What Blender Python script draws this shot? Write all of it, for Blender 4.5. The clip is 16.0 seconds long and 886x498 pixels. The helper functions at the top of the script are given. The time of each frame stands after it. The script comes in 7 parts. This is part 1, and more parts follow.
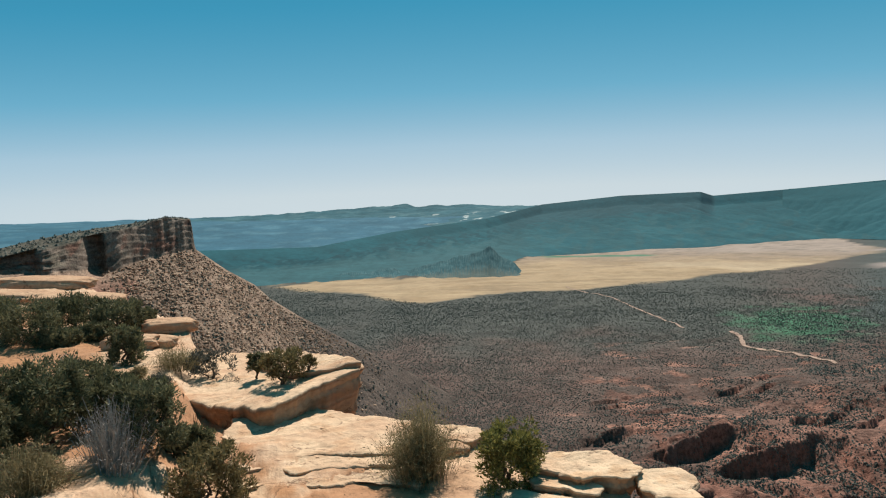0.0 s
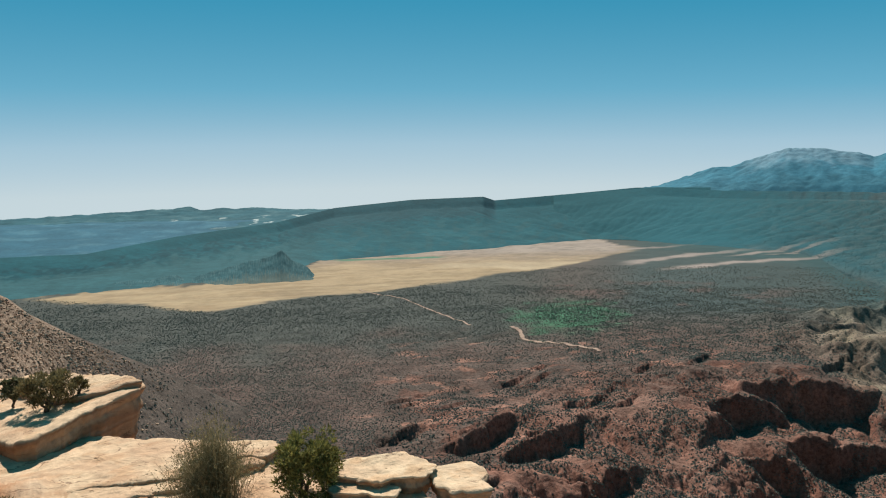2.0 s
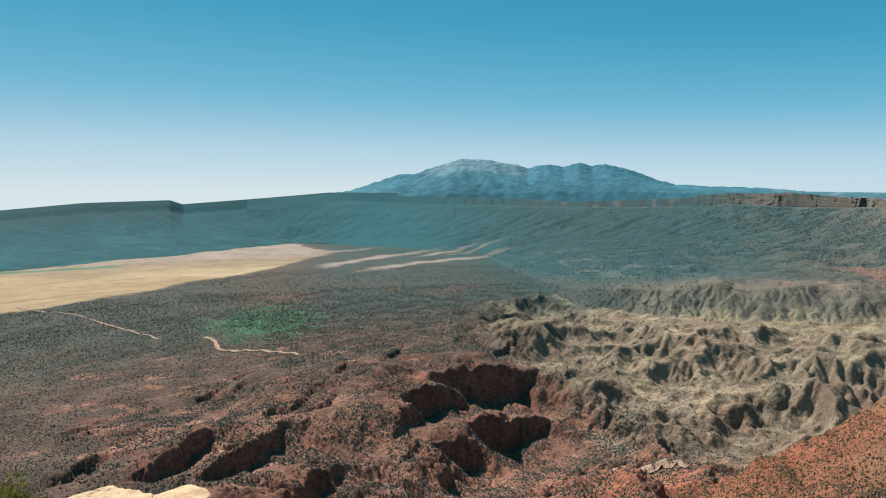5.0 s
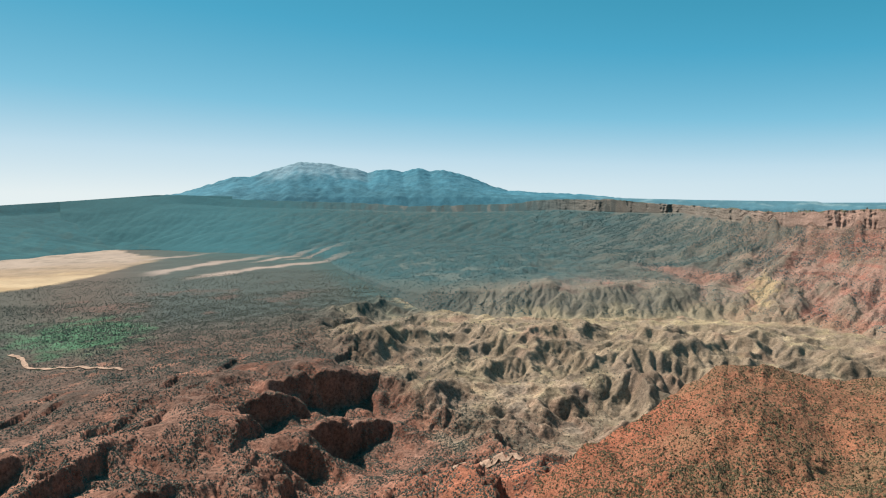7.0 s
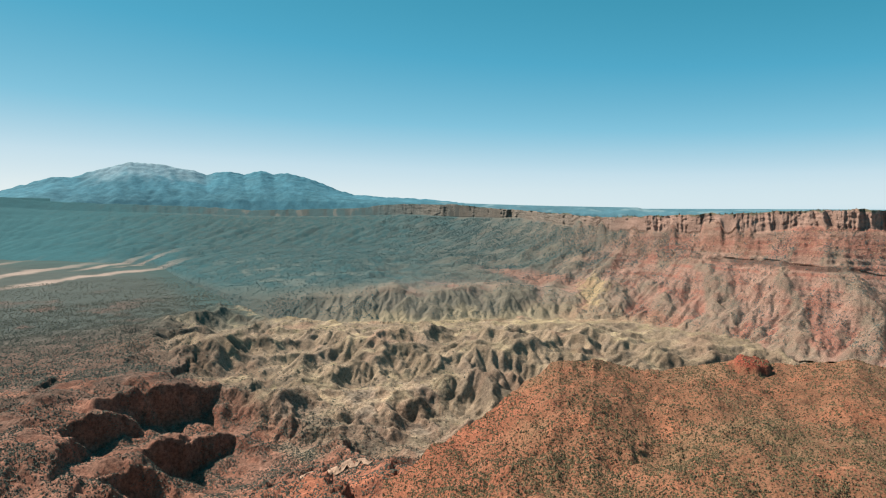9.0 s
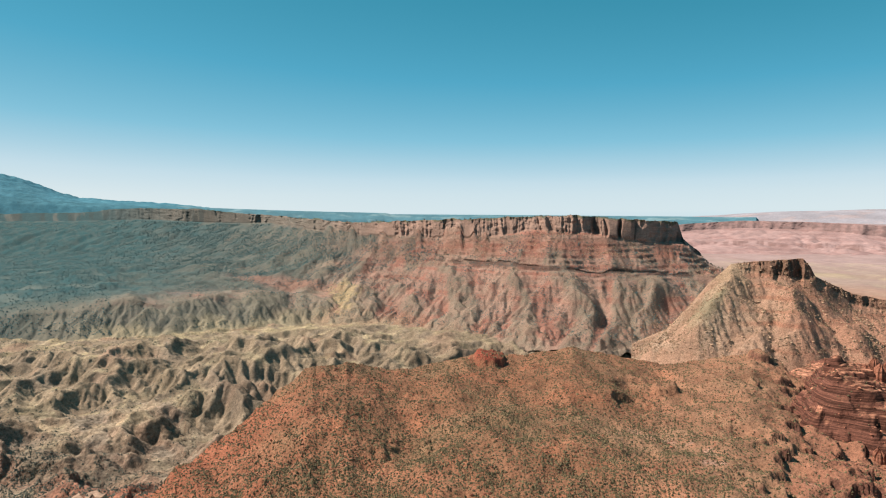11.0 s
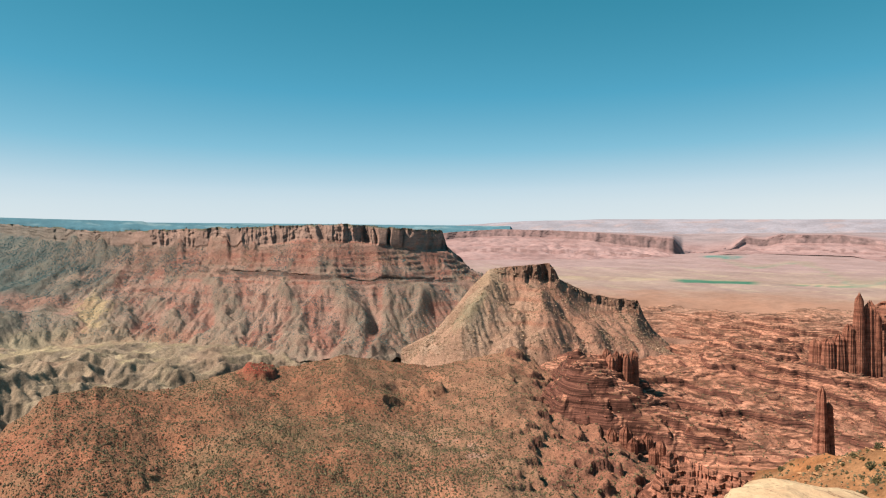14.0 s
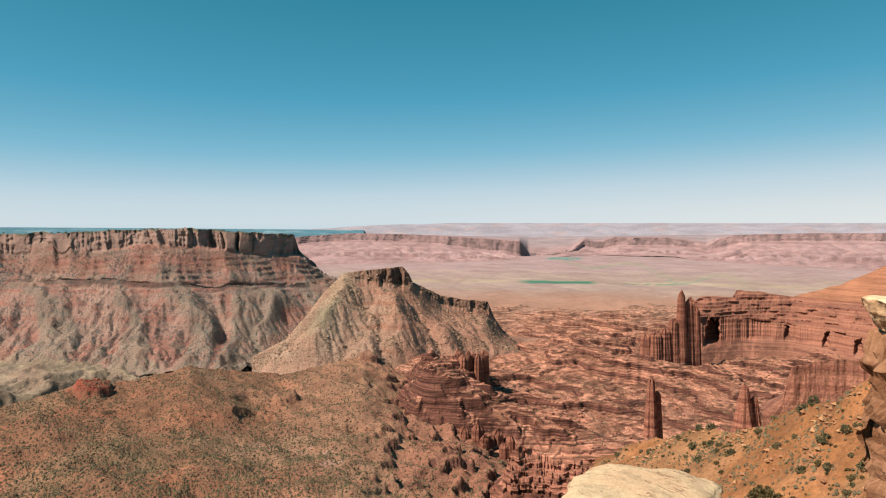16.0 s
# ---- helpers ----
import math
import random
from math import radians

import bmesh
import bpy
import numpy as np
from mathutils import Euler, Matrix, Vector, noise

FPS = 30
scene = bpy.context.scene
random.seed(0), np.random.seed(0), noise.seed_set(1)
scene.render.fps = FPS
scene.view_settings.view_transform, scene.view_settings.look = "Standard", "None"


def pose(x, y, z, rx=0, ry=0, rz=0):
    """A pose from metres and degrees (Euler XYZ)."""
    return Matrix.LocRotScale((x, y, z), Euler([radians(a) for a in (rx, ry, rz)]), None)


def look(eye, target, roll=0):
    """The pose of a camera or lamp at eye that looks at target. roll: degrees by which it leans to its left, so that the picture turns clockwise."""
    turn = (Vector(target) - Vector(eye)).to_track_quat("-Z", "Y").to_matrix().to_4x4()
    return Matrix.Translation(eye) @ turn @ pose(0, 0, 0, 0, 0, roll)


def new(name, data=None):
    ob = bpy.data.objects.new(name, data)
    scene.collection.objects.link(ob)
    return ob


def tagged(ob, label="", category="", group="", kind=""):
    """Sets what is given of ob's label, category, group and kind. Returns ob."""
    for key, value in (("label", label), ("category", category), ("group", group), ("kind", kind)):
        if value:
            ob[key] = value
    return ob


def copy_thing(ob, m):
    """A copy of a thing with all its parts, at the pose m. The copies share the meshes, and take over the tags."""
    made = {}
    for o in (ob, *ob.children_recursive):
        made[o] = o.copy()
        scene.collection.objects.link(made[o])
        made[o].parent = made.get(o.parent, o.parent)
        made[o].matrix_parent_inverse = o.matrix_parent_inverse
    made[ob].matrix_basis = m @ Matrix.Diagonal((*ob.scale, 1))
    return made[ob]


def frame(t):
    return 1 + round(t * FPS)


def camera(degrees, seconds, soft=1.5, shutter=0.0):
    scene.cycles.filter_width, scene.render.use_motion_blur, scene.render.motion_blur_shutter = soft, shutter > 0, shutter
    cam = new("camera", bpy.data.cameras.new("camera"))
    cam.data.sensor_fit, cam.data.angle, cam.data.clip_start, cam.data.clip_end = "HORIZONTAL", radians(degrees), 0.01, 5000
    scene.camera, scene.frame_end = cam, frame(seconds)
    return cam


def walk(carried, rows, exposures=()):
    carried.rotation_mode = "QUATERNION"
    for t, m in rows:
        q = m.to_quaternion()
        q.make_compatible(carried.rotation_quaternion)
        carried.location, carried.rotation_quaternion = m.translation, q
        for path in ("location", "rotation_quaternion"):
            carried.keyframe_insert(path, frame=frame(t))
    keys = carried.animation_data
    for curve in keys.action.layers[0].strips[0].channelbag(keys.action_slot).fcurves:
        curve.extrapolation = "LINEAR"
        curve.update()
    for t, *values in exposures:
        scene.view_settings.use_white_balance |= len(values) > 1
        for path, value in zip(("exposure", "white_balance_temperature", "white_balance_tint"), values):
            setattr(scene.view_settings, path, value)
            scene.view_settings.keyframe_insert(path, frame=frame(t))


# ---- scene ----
cam = camera(65.05, 16.0, soft=1.1)
PATH = [
    (0.0, pose(-0.000, 0.000, 150.000, 86.70, 1.60, 0.00)),
    (0.5, pose(-0.000, 0.000, 150.000, 86.63, 1.61, -4.00)),
    (1.0, pose(-0.000, 0.000, 150.000, 86.58, 1.54, -8.18)),
    (1.5, pose(-0.004, 0.001, 150.004, 86.53, 1.45, -12.56)),
    (2.0, pose(-0.047, 0.007, 150.100, 86.54, 1.42, -16.97)),
    (2.5, pose(-0.128, 0.020, 150.196, 86.40, 1.46, -21.34)),
    (3.0, pose(-0.238, 0.038, 150.201, 86.41, 1.43, -25.75)),
    (3.5, pose(-0.366, 0.058, 150.205, 86.38, 1.37, -30.04)),
    (4.0, pose(-0.502, 0.079, 150.212, 86.33, 1.33, -34.09)),
    (6.5, pose(-0.950, 0.150, 150.240, 86.41, 0.98, -51.88)),
    (7.0, pose(-0.950, 0.150, 150.240, 86.43, 0.91, -54.83)),
    (7.5, pose(-0.950, 0.150, 150.240, 86.48, 0.85, -57.64)),
    (8.0, pose(-0.950, 0.150, 150.240, 86.52, 0.74, -60.53)),
    (8.5, pose(-0.950, 0.150, 150.240, 86.57, 0.64, -63.72)),
    (9.0, pose(-0.950, 0.150, 150.240, 86.63, 0.62, -67.43)),
    (9.5, pose(-0.950, 0.150, 150.240, 86.67, 0.57, -71.59)),
    (10.0, pose(-0.950, 0.150, 150.240, 86.71, 0.56, -77.44)),
    (12.5, pose(-0.950, 0.150, 150.240, 87.26, 0.11, -97.56)),
    (13.0, pose(-0.950, 0.150, 150.240, 87.35, 0.18, -99.84)),
    (13.5, pose(-0.950, 0.150, 150.240, 87.45, 0.19, -102.87)),
    (14.0, pose(-0.950, 0.150, 150.240, 87.52, 0.13, -106.47)),
    (14.5, pose(-0.950, 0.150, 150.240, 87.57, 0.17, -110.03)),
    (15.0, pose(-0.950, 0.150, 150.240, 87.68, 0.14, -113.43)),
    (15.5, pose(-0.950, 0.150, 150.240, 87.74, 0.14, -115.92)),
    (16.0, pose(-0.950, 0.150, 150.240, 87.81, 0.14, -118.50)),
]
# the camera opens up as it turns away from the sun
walk(cam, PATH, [(0.0, 0.48, 6150, 9), (0.9, 0.46, 6100, 8), (1.5, 0.38, 6050, 6), (2.2, 0.45, 6050, 6), (3.0, 0.43, 6050, 5), (3.5, 0.48, 6050, 5), (4.2, 0.56, 6100, 6), (6.5, 0.80, 6450, 10), (10.0, 0.86, 6800, 12), (12.5, 0.82, 6850, 14), (15.0, 0.78, 6850, 15), (16.0, 0.71, 6850, 15)])

# ---- light ----
SUN_AZ, SUN_EL = 8.0, 50.0      # degrees clockwise from +y, above the horizon
world = bpy.data.worlds.new("sky")
scene.world = world
world.use_nodes = True
wn = world.node_tree.nodes
sky = wn.new("ShaderNodeTexSky")
sky.sky_type = 'NISHITA'
sky.sun_disc = False
sky.sun_elevation = radians(SUN_EL)
sky.sun_rotation = radians(SUN_AZ)
sky.altitude = 1800
sky.air_density = 1.0
sky.dust_density = 0.0
sky.ozone_density = 1.6
# clear teal air: overhead deep, pale toward the horizon, by the sky's own brightness
wl = world.node_tree.links
lum = wn.new("ShaderNodeRGBToBW")
wl.new(sky.outputs[0], lum.inputs[0])
low = wn.new("ShaderNodeMath")
low.operation = 'MULTIPLY'
low.inputs[1].default_value = 0.055
wl.new(lum.outputs[0], low.inputs[0])
# the sky's redness against its blueness tells how much air lies in the way, whatever the sun's bearing
rgb = wn.new("ShaderNodeSeparateColor")
wl.new(sky.outputs[0], rgb.inputs[0])
redness = wn.new("ShaderNodeMath")
redness.operation = 'DIVIDE'
wl.new(rgb.outputs[0], redness.inputs[0])
wl.new(rgb.outputs[2], redness.inputs[1])
depth = wn.new("ShaderNodeValToRGB")
e = depth.color_ramp.elements
e[0].position, e[0].color = 0.300, (0.10, 0.10, 0.10, 1)
e[1].position, e[1].color = 1.0, (0.46, 0.46, 0.46, 1)
for p, v in ((0.320, 0.131), (0.334, 0.150), (0.351, 0.172), (0.380, 0.205), (0.420, 0.243), (0.499, 0.301), (0.607, 0.355), (0.833, 0.424)):
    e.new(p).color = (v, v, v, 1)
wl.new(redness.outputs[0], depth.inputs[0])
evened = wn.new("ShaderNodeMix")
evened.inputs[0].default_value = 0.3
wl.new(low.outputs[0], evened.inputs[2])
wl.new(depth.outputs[0], evened.inputs[3])
air = wn.new("ShaderNodeValToRGB")
e = air.color_ramp.elements
e[0].position, e[0].color = 0.12, (0.016, 0.19, 0.29, 1)
e[1].position, e[1].color = 0.78, (0.76, 0.78, 0.76, 1)
for p, c in ((0.20, (0.06, 0.31, 0.47)), (0.28, (0.17, 0.43, 0.58)), (0.38, (0.42, 0.58, 0.67)), (0.52, (0.63, 0.70, 0.71))):
    e.new(p).color = (*c, 1)
wl.new(evened.outputs[0], air.inputs[0])
com = wn.new("ShaderNodeVectorMath")
com.operation = 'SCALE'
com.inputs["Scale"].default_value = 10.0
wl.new(air.outputs[0], com.inputs[0])
wl.new(com.outputs[0], wn["Background"].inputs[0])
wn["Background"].inputs[1].default_value = 0.07
sun_data = bpy.data.lights.new("sun", 'SUN')
sun_data.energy = 5.0
sun_data.angle = radians(0.5)
sun_data.color = (1.0, 0.90, 0.78)
sun = new("sun", sun_data)
sd = Vector((math.sin(radians(SUN_AZ)) * math.cos(radians(SUN_EL)), math.cos(radians(SUN_AZ)) * math.cos(radians(SUN_EL)), math.sin(radians(SUN_EL))))
sun.matrix_world = look(sd * 300, (0, 0, 0))

# ---- noise ----
CZ = 150.0                      # height of the eye over the valley floor
_rng = np.random.RandomState(7)
_perm = np.tile(_rng.permutation(256), 3)
_ga = _rng.rand(256) * 2 * np.pi
_gx, _gy = np.cos(_ga), np.sin(_ga)


def pn(x, y):
    """Smooth gradient noise, about -1 to 1."""
    x, y = np.broadcast_arrays(np.asarray(x, float), np.asarray(y, float))
    xi, yi = np.floor(x).astype(int), np.floor(y).astype(int)
    xf, yf = x - xi, y - yi
    xi, yi = xi & 255, yi & 255
    u, v = xf * xf * xf * (xf * (xf * 6 - 15) + 10), yf * yf * yf * (yf * (yf * 6 - 15) + 10)

    def g(ix, iy, dx, dy):
        h = _perm[_perm[ix] + iy]
        return _gx[h] * dx + _gy[h] * dy
    a, b = g(xi, yi, xf, yf), g(xi + 1, yi, xf - 1, yf)
    c, d = g(xi, yi + 1, xf, yf - 1), g(xi + 1, yi + 1, xf - 1, yf - 1)
    return 1.5 * ((a + u * (b - a)) * (1 - v) + (c + u * (d - c)) * v)


def fbm(x, y, n=4, gain=0.5):
    s, a, f = 0, 1, 1
    for i in range(n):
        s, a, f = s + a * pn(x * f + 17.3 * i, y * f - 9.1 * i), a * gain, f * 2.03
    return s


def ridged(x, y, n=4, gain=0.5):
    """0 in the gullies to about 1 on the crests."""
    s, a, f, t = 0, 1, 1, 0
    for i in range(n):
        s, t = s + a * (1 - np.abs(pn(x * f + 31.7 * i, y * f + 4.7 * i))), t + a
        a, f = a * gain, f * 2.1
    return s / t


def gullies(x, y, gx, gy, scale, n=4, gain=0.5, branch=0.8):
    """Water-cut ribs that run down a slope (gx, gy): about -1 in the channels to 1 on the crests."""
    x, y = x / scale, y / scale
    m = np.maximum(np.hypot(gx, gy), 1e-6)
    k = np.minimum(m * 2.2, 1.0) / m
    gx, gy = gx * k + 0 * x, gy * k + 0 * x
    out, a, f, tot = 0 * x, 1.0, 1.0, 0.0
    for o in range(n):
        px, py, dx, dy = x * f + 13.7 * o, y * f + 5.3 * o, gy, -gx
        ix, iy = np.floor(px).astype(int), np.floor(py).astype(int)
        fx, fy = px - ix, py - iy
        s = c = w = 0
        for i in (-1, 0, 1):
            for j in (-1, 0, 1):
                h = _perm[_perm[(ix + i) & 255] + ((iy + j) & 255)]
                qx, qy = fx - i - 0.5 - 0.42 * _gx[h], fy - j - 0.5 - 0.42 * _gy[h]
                e = np.exp(-2.2 * (qx * qx + qy * qy))
                t = 6.2832 * (qx * dx + qy * dy)
                c, s, w = c + np.cos(t) * e, s + np.sin(t) * e, w + e
        c, s = c / w, s / w
        out, tot = out + a * c, tot + a
        gx, gy = gx - branch * a * s * dx, gy - branch * a * s * dy
        a, f = a * gain, f * 2.0
    return 2 * out / tot


def step(a, b, x):
    u = np.clip((x - a) / (b - a), 0, 1)
    return u * u * (3 - 2 * u)


# ---- running water ----
def sampler(x0, y0, cell, field):
    """Smooth look-up of a field on a square grid; zero outside it, fading over its last cells."""
    ny, nx = field.shape

    def f(x, y):
        u, v = (np.asarray(x, float) - x0) / cell, (np.asarray(y, float) - y0) / cell
        w = step(0, 12, np.minimum(np.minimum(u, nx - 1.01 - u), np.minimum(v, ny - 1.01 - v)))
        u, v = np.clip(u, 0, nx - 1.01), np.clip(v, 0, ny - 1.01)
        i, j = u.astype(int), v.astype(int)
        p, q = u - i, v - j
        return w * ((field[j, i] * (1 - p) + field[j, i + 1] * p) * (1 - q) + (field[j + 1, i] * (1 - p) + field[j + 1, i + 1] * p) * q)
    return f


def carve(height, box, cell, rounds=20, k=0.03, m=0.45, talus=0.9, creep=0.04, rough=0.5, seed=1, hard=None):
    """Lets streams cut a land height(bearing, distance) inside box = x0, x1, y0, y1. Answers with two look-ups: metres cut (negative), and the
    stream's size there (logarithm of its basin)."""
    x0, x1, y0, y1 = box
    nx, ny = int((x1 - x0) / cell) + 1, int((y1 - y0) / cell) + 1
    X, Y = np.meshgrid(x0 + cell * np.arange(nx), y0 + cell * np.arange(ny))
    h0 = height(np.arctan2(X, Y), np.hypot(X, Y))
    h = h0 + rough * (fbm(X / (7 * cell), Y / (7 * cell), 3) + 0.5 * np.random.RandomState(seed).rand(ny, nx))
    soft = np.ones(h.size) if hard is None else hard(X, Y, h0).ravel()
    N = nx * ny
    idx = np.arange(N).reshape(ny, nx)
    inner = np.zeros((ny, nx), bool)
    inner[1:-1, 1:-1] = True
    for it in range(rounds):
        fills = 12 if it == 0 else 3
        for _ in range(fills):
            low, rec, best = np.full(h.shape, 1e9), idx.copy(), np.zeros(h.shape)
            P = np.pad(h, 1, mode='edge')
            for dy in (-1, 0, 1):
                for dx in (-1, 0, 1):
                    if dx or dy:
                        nb = P[1 + dy:1 + dy + ny, 1 + dx:1 + dx + nx]
                        low = np.minimum(low, nb)
                        s = (h - nb) / math.hypot(dx, dy)
                        b = (s > best) & inner
                        best, rec = np.where(b, s, best), np.where(b, idx + dy * nx + dx, rec)
            pit = (rec == idx) & inner
            if _ < fills - 1:
                h = np.where(pit, low + 0.02, h)
        r = rec.ravel()
        flat_ = np.arange(N)
        lev, p = (r != flat_).astype(np.int32), r.copy()
        while True:
            add = lev[p]
            if not add.any():
                break
            lev, p = lev + add, p[p]
        order = np.argsort(lev, kind='stable')
        cuts = np.searchsorted(lev[order], np.arange(lev.max() + 2))
        area = np.full(N, cell * cell)
        groups = [order[cuts[q]:cuts[q + 1]] for q in range(1, lev.max() + 1)]
        for g in reversed(groups):
            np.add.at(area, r[g], area[g])
        far = np.where(np.isin(np.abs(r - flat_), (1, nx)), 1.0, 1.414) * cell
        F = k * soft * area ** m / far
        z = h.ravel().copy()
        for g in groups:
            z[g] = (z[g] + F[g] * z[r[g]]) / (1 + F[g])
        h = z.reshape(ny, nx)
        for _ in range(3):
            for ax in (0, 1):
                e = np.diff(h, axis=ax)
                e = 0.22 * np.sign(e) * np.maximum(np.abs(e) - talus * cell, 0) + creep * e
                a, b = [slice(None)] * 2, [slice(None)] * 2
                a[ax], b[ax] = slice(0, -1), slice(1, None)
                h[tuple(a)] += e
                h[tuple(b)] -= e
    return sampler(x0, y0, cell, h - h0), sampler(x0, y0, cell, np.log10(area.reshape(ny, nx)))


def contour_height(az, d, contours):
    """Height of a land given by contour lines of (bearing, elevation angle, distance), flat beyond the last."""
    deg = np.degrees(az)
    D = [keys(deg, c, 2) for c in contours]
    Z = [CZ + q * np.tan(np.radians(keys(deg, c, 1))) for q, c in zip(D, contours)]
    z = Z[0] + 0 * d
    for k in range(len(contours) - 1):
        t = np.clip((d - D[k]) / np.maximum(D[k + 1] - D[k], 1e-3), 0, 1)
        z = np.where(d >= D[k], Z[k] + (Z[k + 1] - Z[k]) * t, z)
    return z


def carve_lines(contours, a0, a1, cell, **how):
    """carve() for a landform given by contour lines between two bearings."""
    P = [(d * math.sin(radians(a)), d * math.cos(radians(a))) for c in contours for a, e, d in c if a0 - 3 <= a <= a1 + 3]
    xs, ys = [p[0] for p in P], [p[1] for p in P]
    return carve(lambda az, d: contour_height(az, d, contours), (min(xs), max(xs), min(ys), max(ys)), cell, **how)


# ---- materials ----
def material(name, build, rough=0.95, bump=(), spec=0.1, grain=""):
    """build(n, l) returns the colour socket. bump: (scale, strength, distance) of relief in metres."""
    m = bpy.data.materials.new(name)
    m.use_nodes = True
    n, l = m.node_tree.nodes, m.node_tree.links
    p = n["Principled BSDF"]
    p.inputs["Roughness"].default_value = rough
    p.inputs["Specular IOR Level"].default_value = spec
    l.new(build(n, l), p.inputs["Base Color"])
    prev = None
    for sc, st, di in bump:
        t = n.new("ShaderNodeTexNoise")
        t.inputs["Scale"].default_value = sc
        t.inputs["Detail"].default_value = 6
        t.inputs["Roughness"].default_value = 0.65
        g = n.new("ShaderNodeNewGeometry")
        l.new(g.outputs["Position"], t.inputs["Vector"])
        b = n.new("ShaderNodeBump")
        b.inputs["Strength"].default_value = st
        b.inputs["Distance"].default_value = di
        if grain:
            k = n.new("ShaderNodeMath")
            k.operation = 'MULTIPLY'
            k.inputs[1].default_value = st
            l.new(attr(n, grain).outputs["Alpha"], k.inputs[0])
            l.new(k.outputs[0], b.inputs["Strength"])
        l.new(t.outputs[0], b.inputs["Height"])
        if prev:
            l.new(prev.outputs[0], b.inputs["Normal"])
        prev = b
    if prev:
        l.new(prev.outputs[0], p.inputs["Normal"])
    return m


def tex(n, l, scale, detail=5, stretch=(1, 1, 1), rough=0.6, distort=0.0):
    g = n.new("ShaderNodeNewGeometry")
    mp = n.new("ShaderNodeMapping")
    mp.inputs["Scale"].default_value = stretch
    l.new(g.outputs["Position"], mp.inputs["Vector"])
    t = n.new("ShaderNodeTexNoise")
    t.inputs["Scale"].default_value = scale
    t.inputs["Detail"].default_value = detail
    t.inputs["Roughness"].default_value = rough
    t.inputs["Distortion"].default_value = distort
    l.new(mp.outputs[0], t.inputs["Vector"])
    return t.outputs[0]


def ramp(n, l, fac, *stops):
    r = n.new("ShaderNodeValToRGB")
    e = r.color_ramp.elements
    e[0].position, e[0].color = stops[0][0], (*stops[0][1], 1)
    e[1].position, e[1].color = stops[-1][0], (*stops[-1][1], 1)
    for p, c in stops[1:-1]:
        e.new(p).color = (*c, 1)
    l.new(fac, r.inputs[0])
    return r.outputs[0]


def gray(n, l, fac, a, b, lo=0.0, hi=1.0):
    m = n.new("ShaderNodeMapRange")
    m.inputs["From Min"].default_value, m.inputs["From Max"].default_value = a, b
    m.inputs["To Min"].default_value, m.inputs["To Max"].default_value = lo, hi
    l.new(fac, m.inputs["Value"])
    return m.outputs[0]


def mixc(n, l, fac, a, b, mode='MIX'):
    m = n.new("ShaderNodeMix")
    m.data_type, m.blend_type = 'RGBA', mode
    for sock, v in ((m.inputs[0], fac), (m.inputs[6], a), (m.inputs[7], b)):
        if isinstance(v, (int, float)):
            sock.default_value = v
        elif isinstance(v, tuple):
            sock.default_value = (*v, 1)
        else:
            l.new(v, sock)
    return m.outputs[2]


def strata(n, l, scale, dip=0.0):
    """Layers by height, a little wavy."""
    g = n.new("ShaderNodeNewGeometry")
    mp = n.new("ShaderNodeMapping")
    mp.inputs["Scale"].default_value = (0.02 * scale, 0.02 * scale, scale)
    mp.inputs["Rotation"].default_value = (dip, 0, 0)
    l.new(g.outputs["Position"], mp.inputs["Vector"])
    t = n.new("ShaderNodeTexNoise")
    t.inputs["Scale"].default_value = 1.0
    t.inputs["Detail"].default_value = 4
    l.new(mp.outputs[0], t.inputs["Vector"])
    return t.outputs[0]


def attr(n, name):
    a = n.new("ShaderNodeAttribute")
    a.attribute_name = name
    return a


def zone_mat(name, bump, fine=0.35, blotch=0.03, contrast=(0.45, 1.5), rough=0.95, patch=0.25, layers=0.0, band=(0.55, 1.32), stretch=(1, 1, 1)):
    """Ground whose colour zones are stored on the mesh, broken up by grain at three scales."""
    def build(n, l):
        zone = attr(n, "zone")
        c = zone.outputs["Color"]
        f = gray(n, l, tex(n, l, fine, 8, stretch, 0.75), 0.36, 0.64, *contrast)
        c = mixc(n, l, zone.outputs["Alpha"], c, mixc(n, l, 1.0, c, f, 'MULTIPLY'))
        g = gray(n, l, tex(n, l, blotch, 5), 0.38, 0.62, 1 - patch, 1 + patch)
        c = mixc(n, l, zone.outputs["Alpha"], c, mixc(n, l, 1.0, c, g, 'MULTIPLY'))
        if layers:
            c = mixc(n, l, 1.0, c, gray(n, l, strata(n, l, layers), 0.40, 0.60, *band), 'MULTIPLY')
        h = gray(n, l, tex(n, l, blotch * 3.7, 4), 0.4, 0.6, 0.0, 0.22)
        return mixc(n, l, h, c, mixc(n, l, 1.0, c, (0.95, 1.05, 1.1), 'MULTIPLY'))
    return material(name, build, rough, bump, grain="zone")


M_VALLEY = zone_mat("valley_soil", [(0.05, 0.5, 4.0), (0.4, 0.8, 0.8)])
M_CLAY = zone_mat("clay", [(0.08, 0.5, 3.0), (0.4, 0.9, 1.2)], fine=0.5, contrast=(0.66, 1.32))
M_CLIFF = zone_mat("cliff_rock", [(0.06, 0.4, 4.0), (0.3, 1.0, 1.8)], fine=0.8, blotch=0.03, contrast=(0.60, 1.38), patch=0.13)
M_FAR = zone_mat("hazy_far_slope", [(0.02, 0.2, 3.0)], fine=0.06, blotch=0.006, contrast=(0.86, 1.14), patch=0.12)
M_PLAIN = zone_mat("far_plain", [], fine=0.05, blotch=0.008, contrast=(0.88, 1.12), patch=0.09)
M_BUTTE = zone_mat("butte_rock", [(0.15, 0.5, 2.5), (1.0, 0.8, 0.5)], fine=0.8, blotch=0.06)
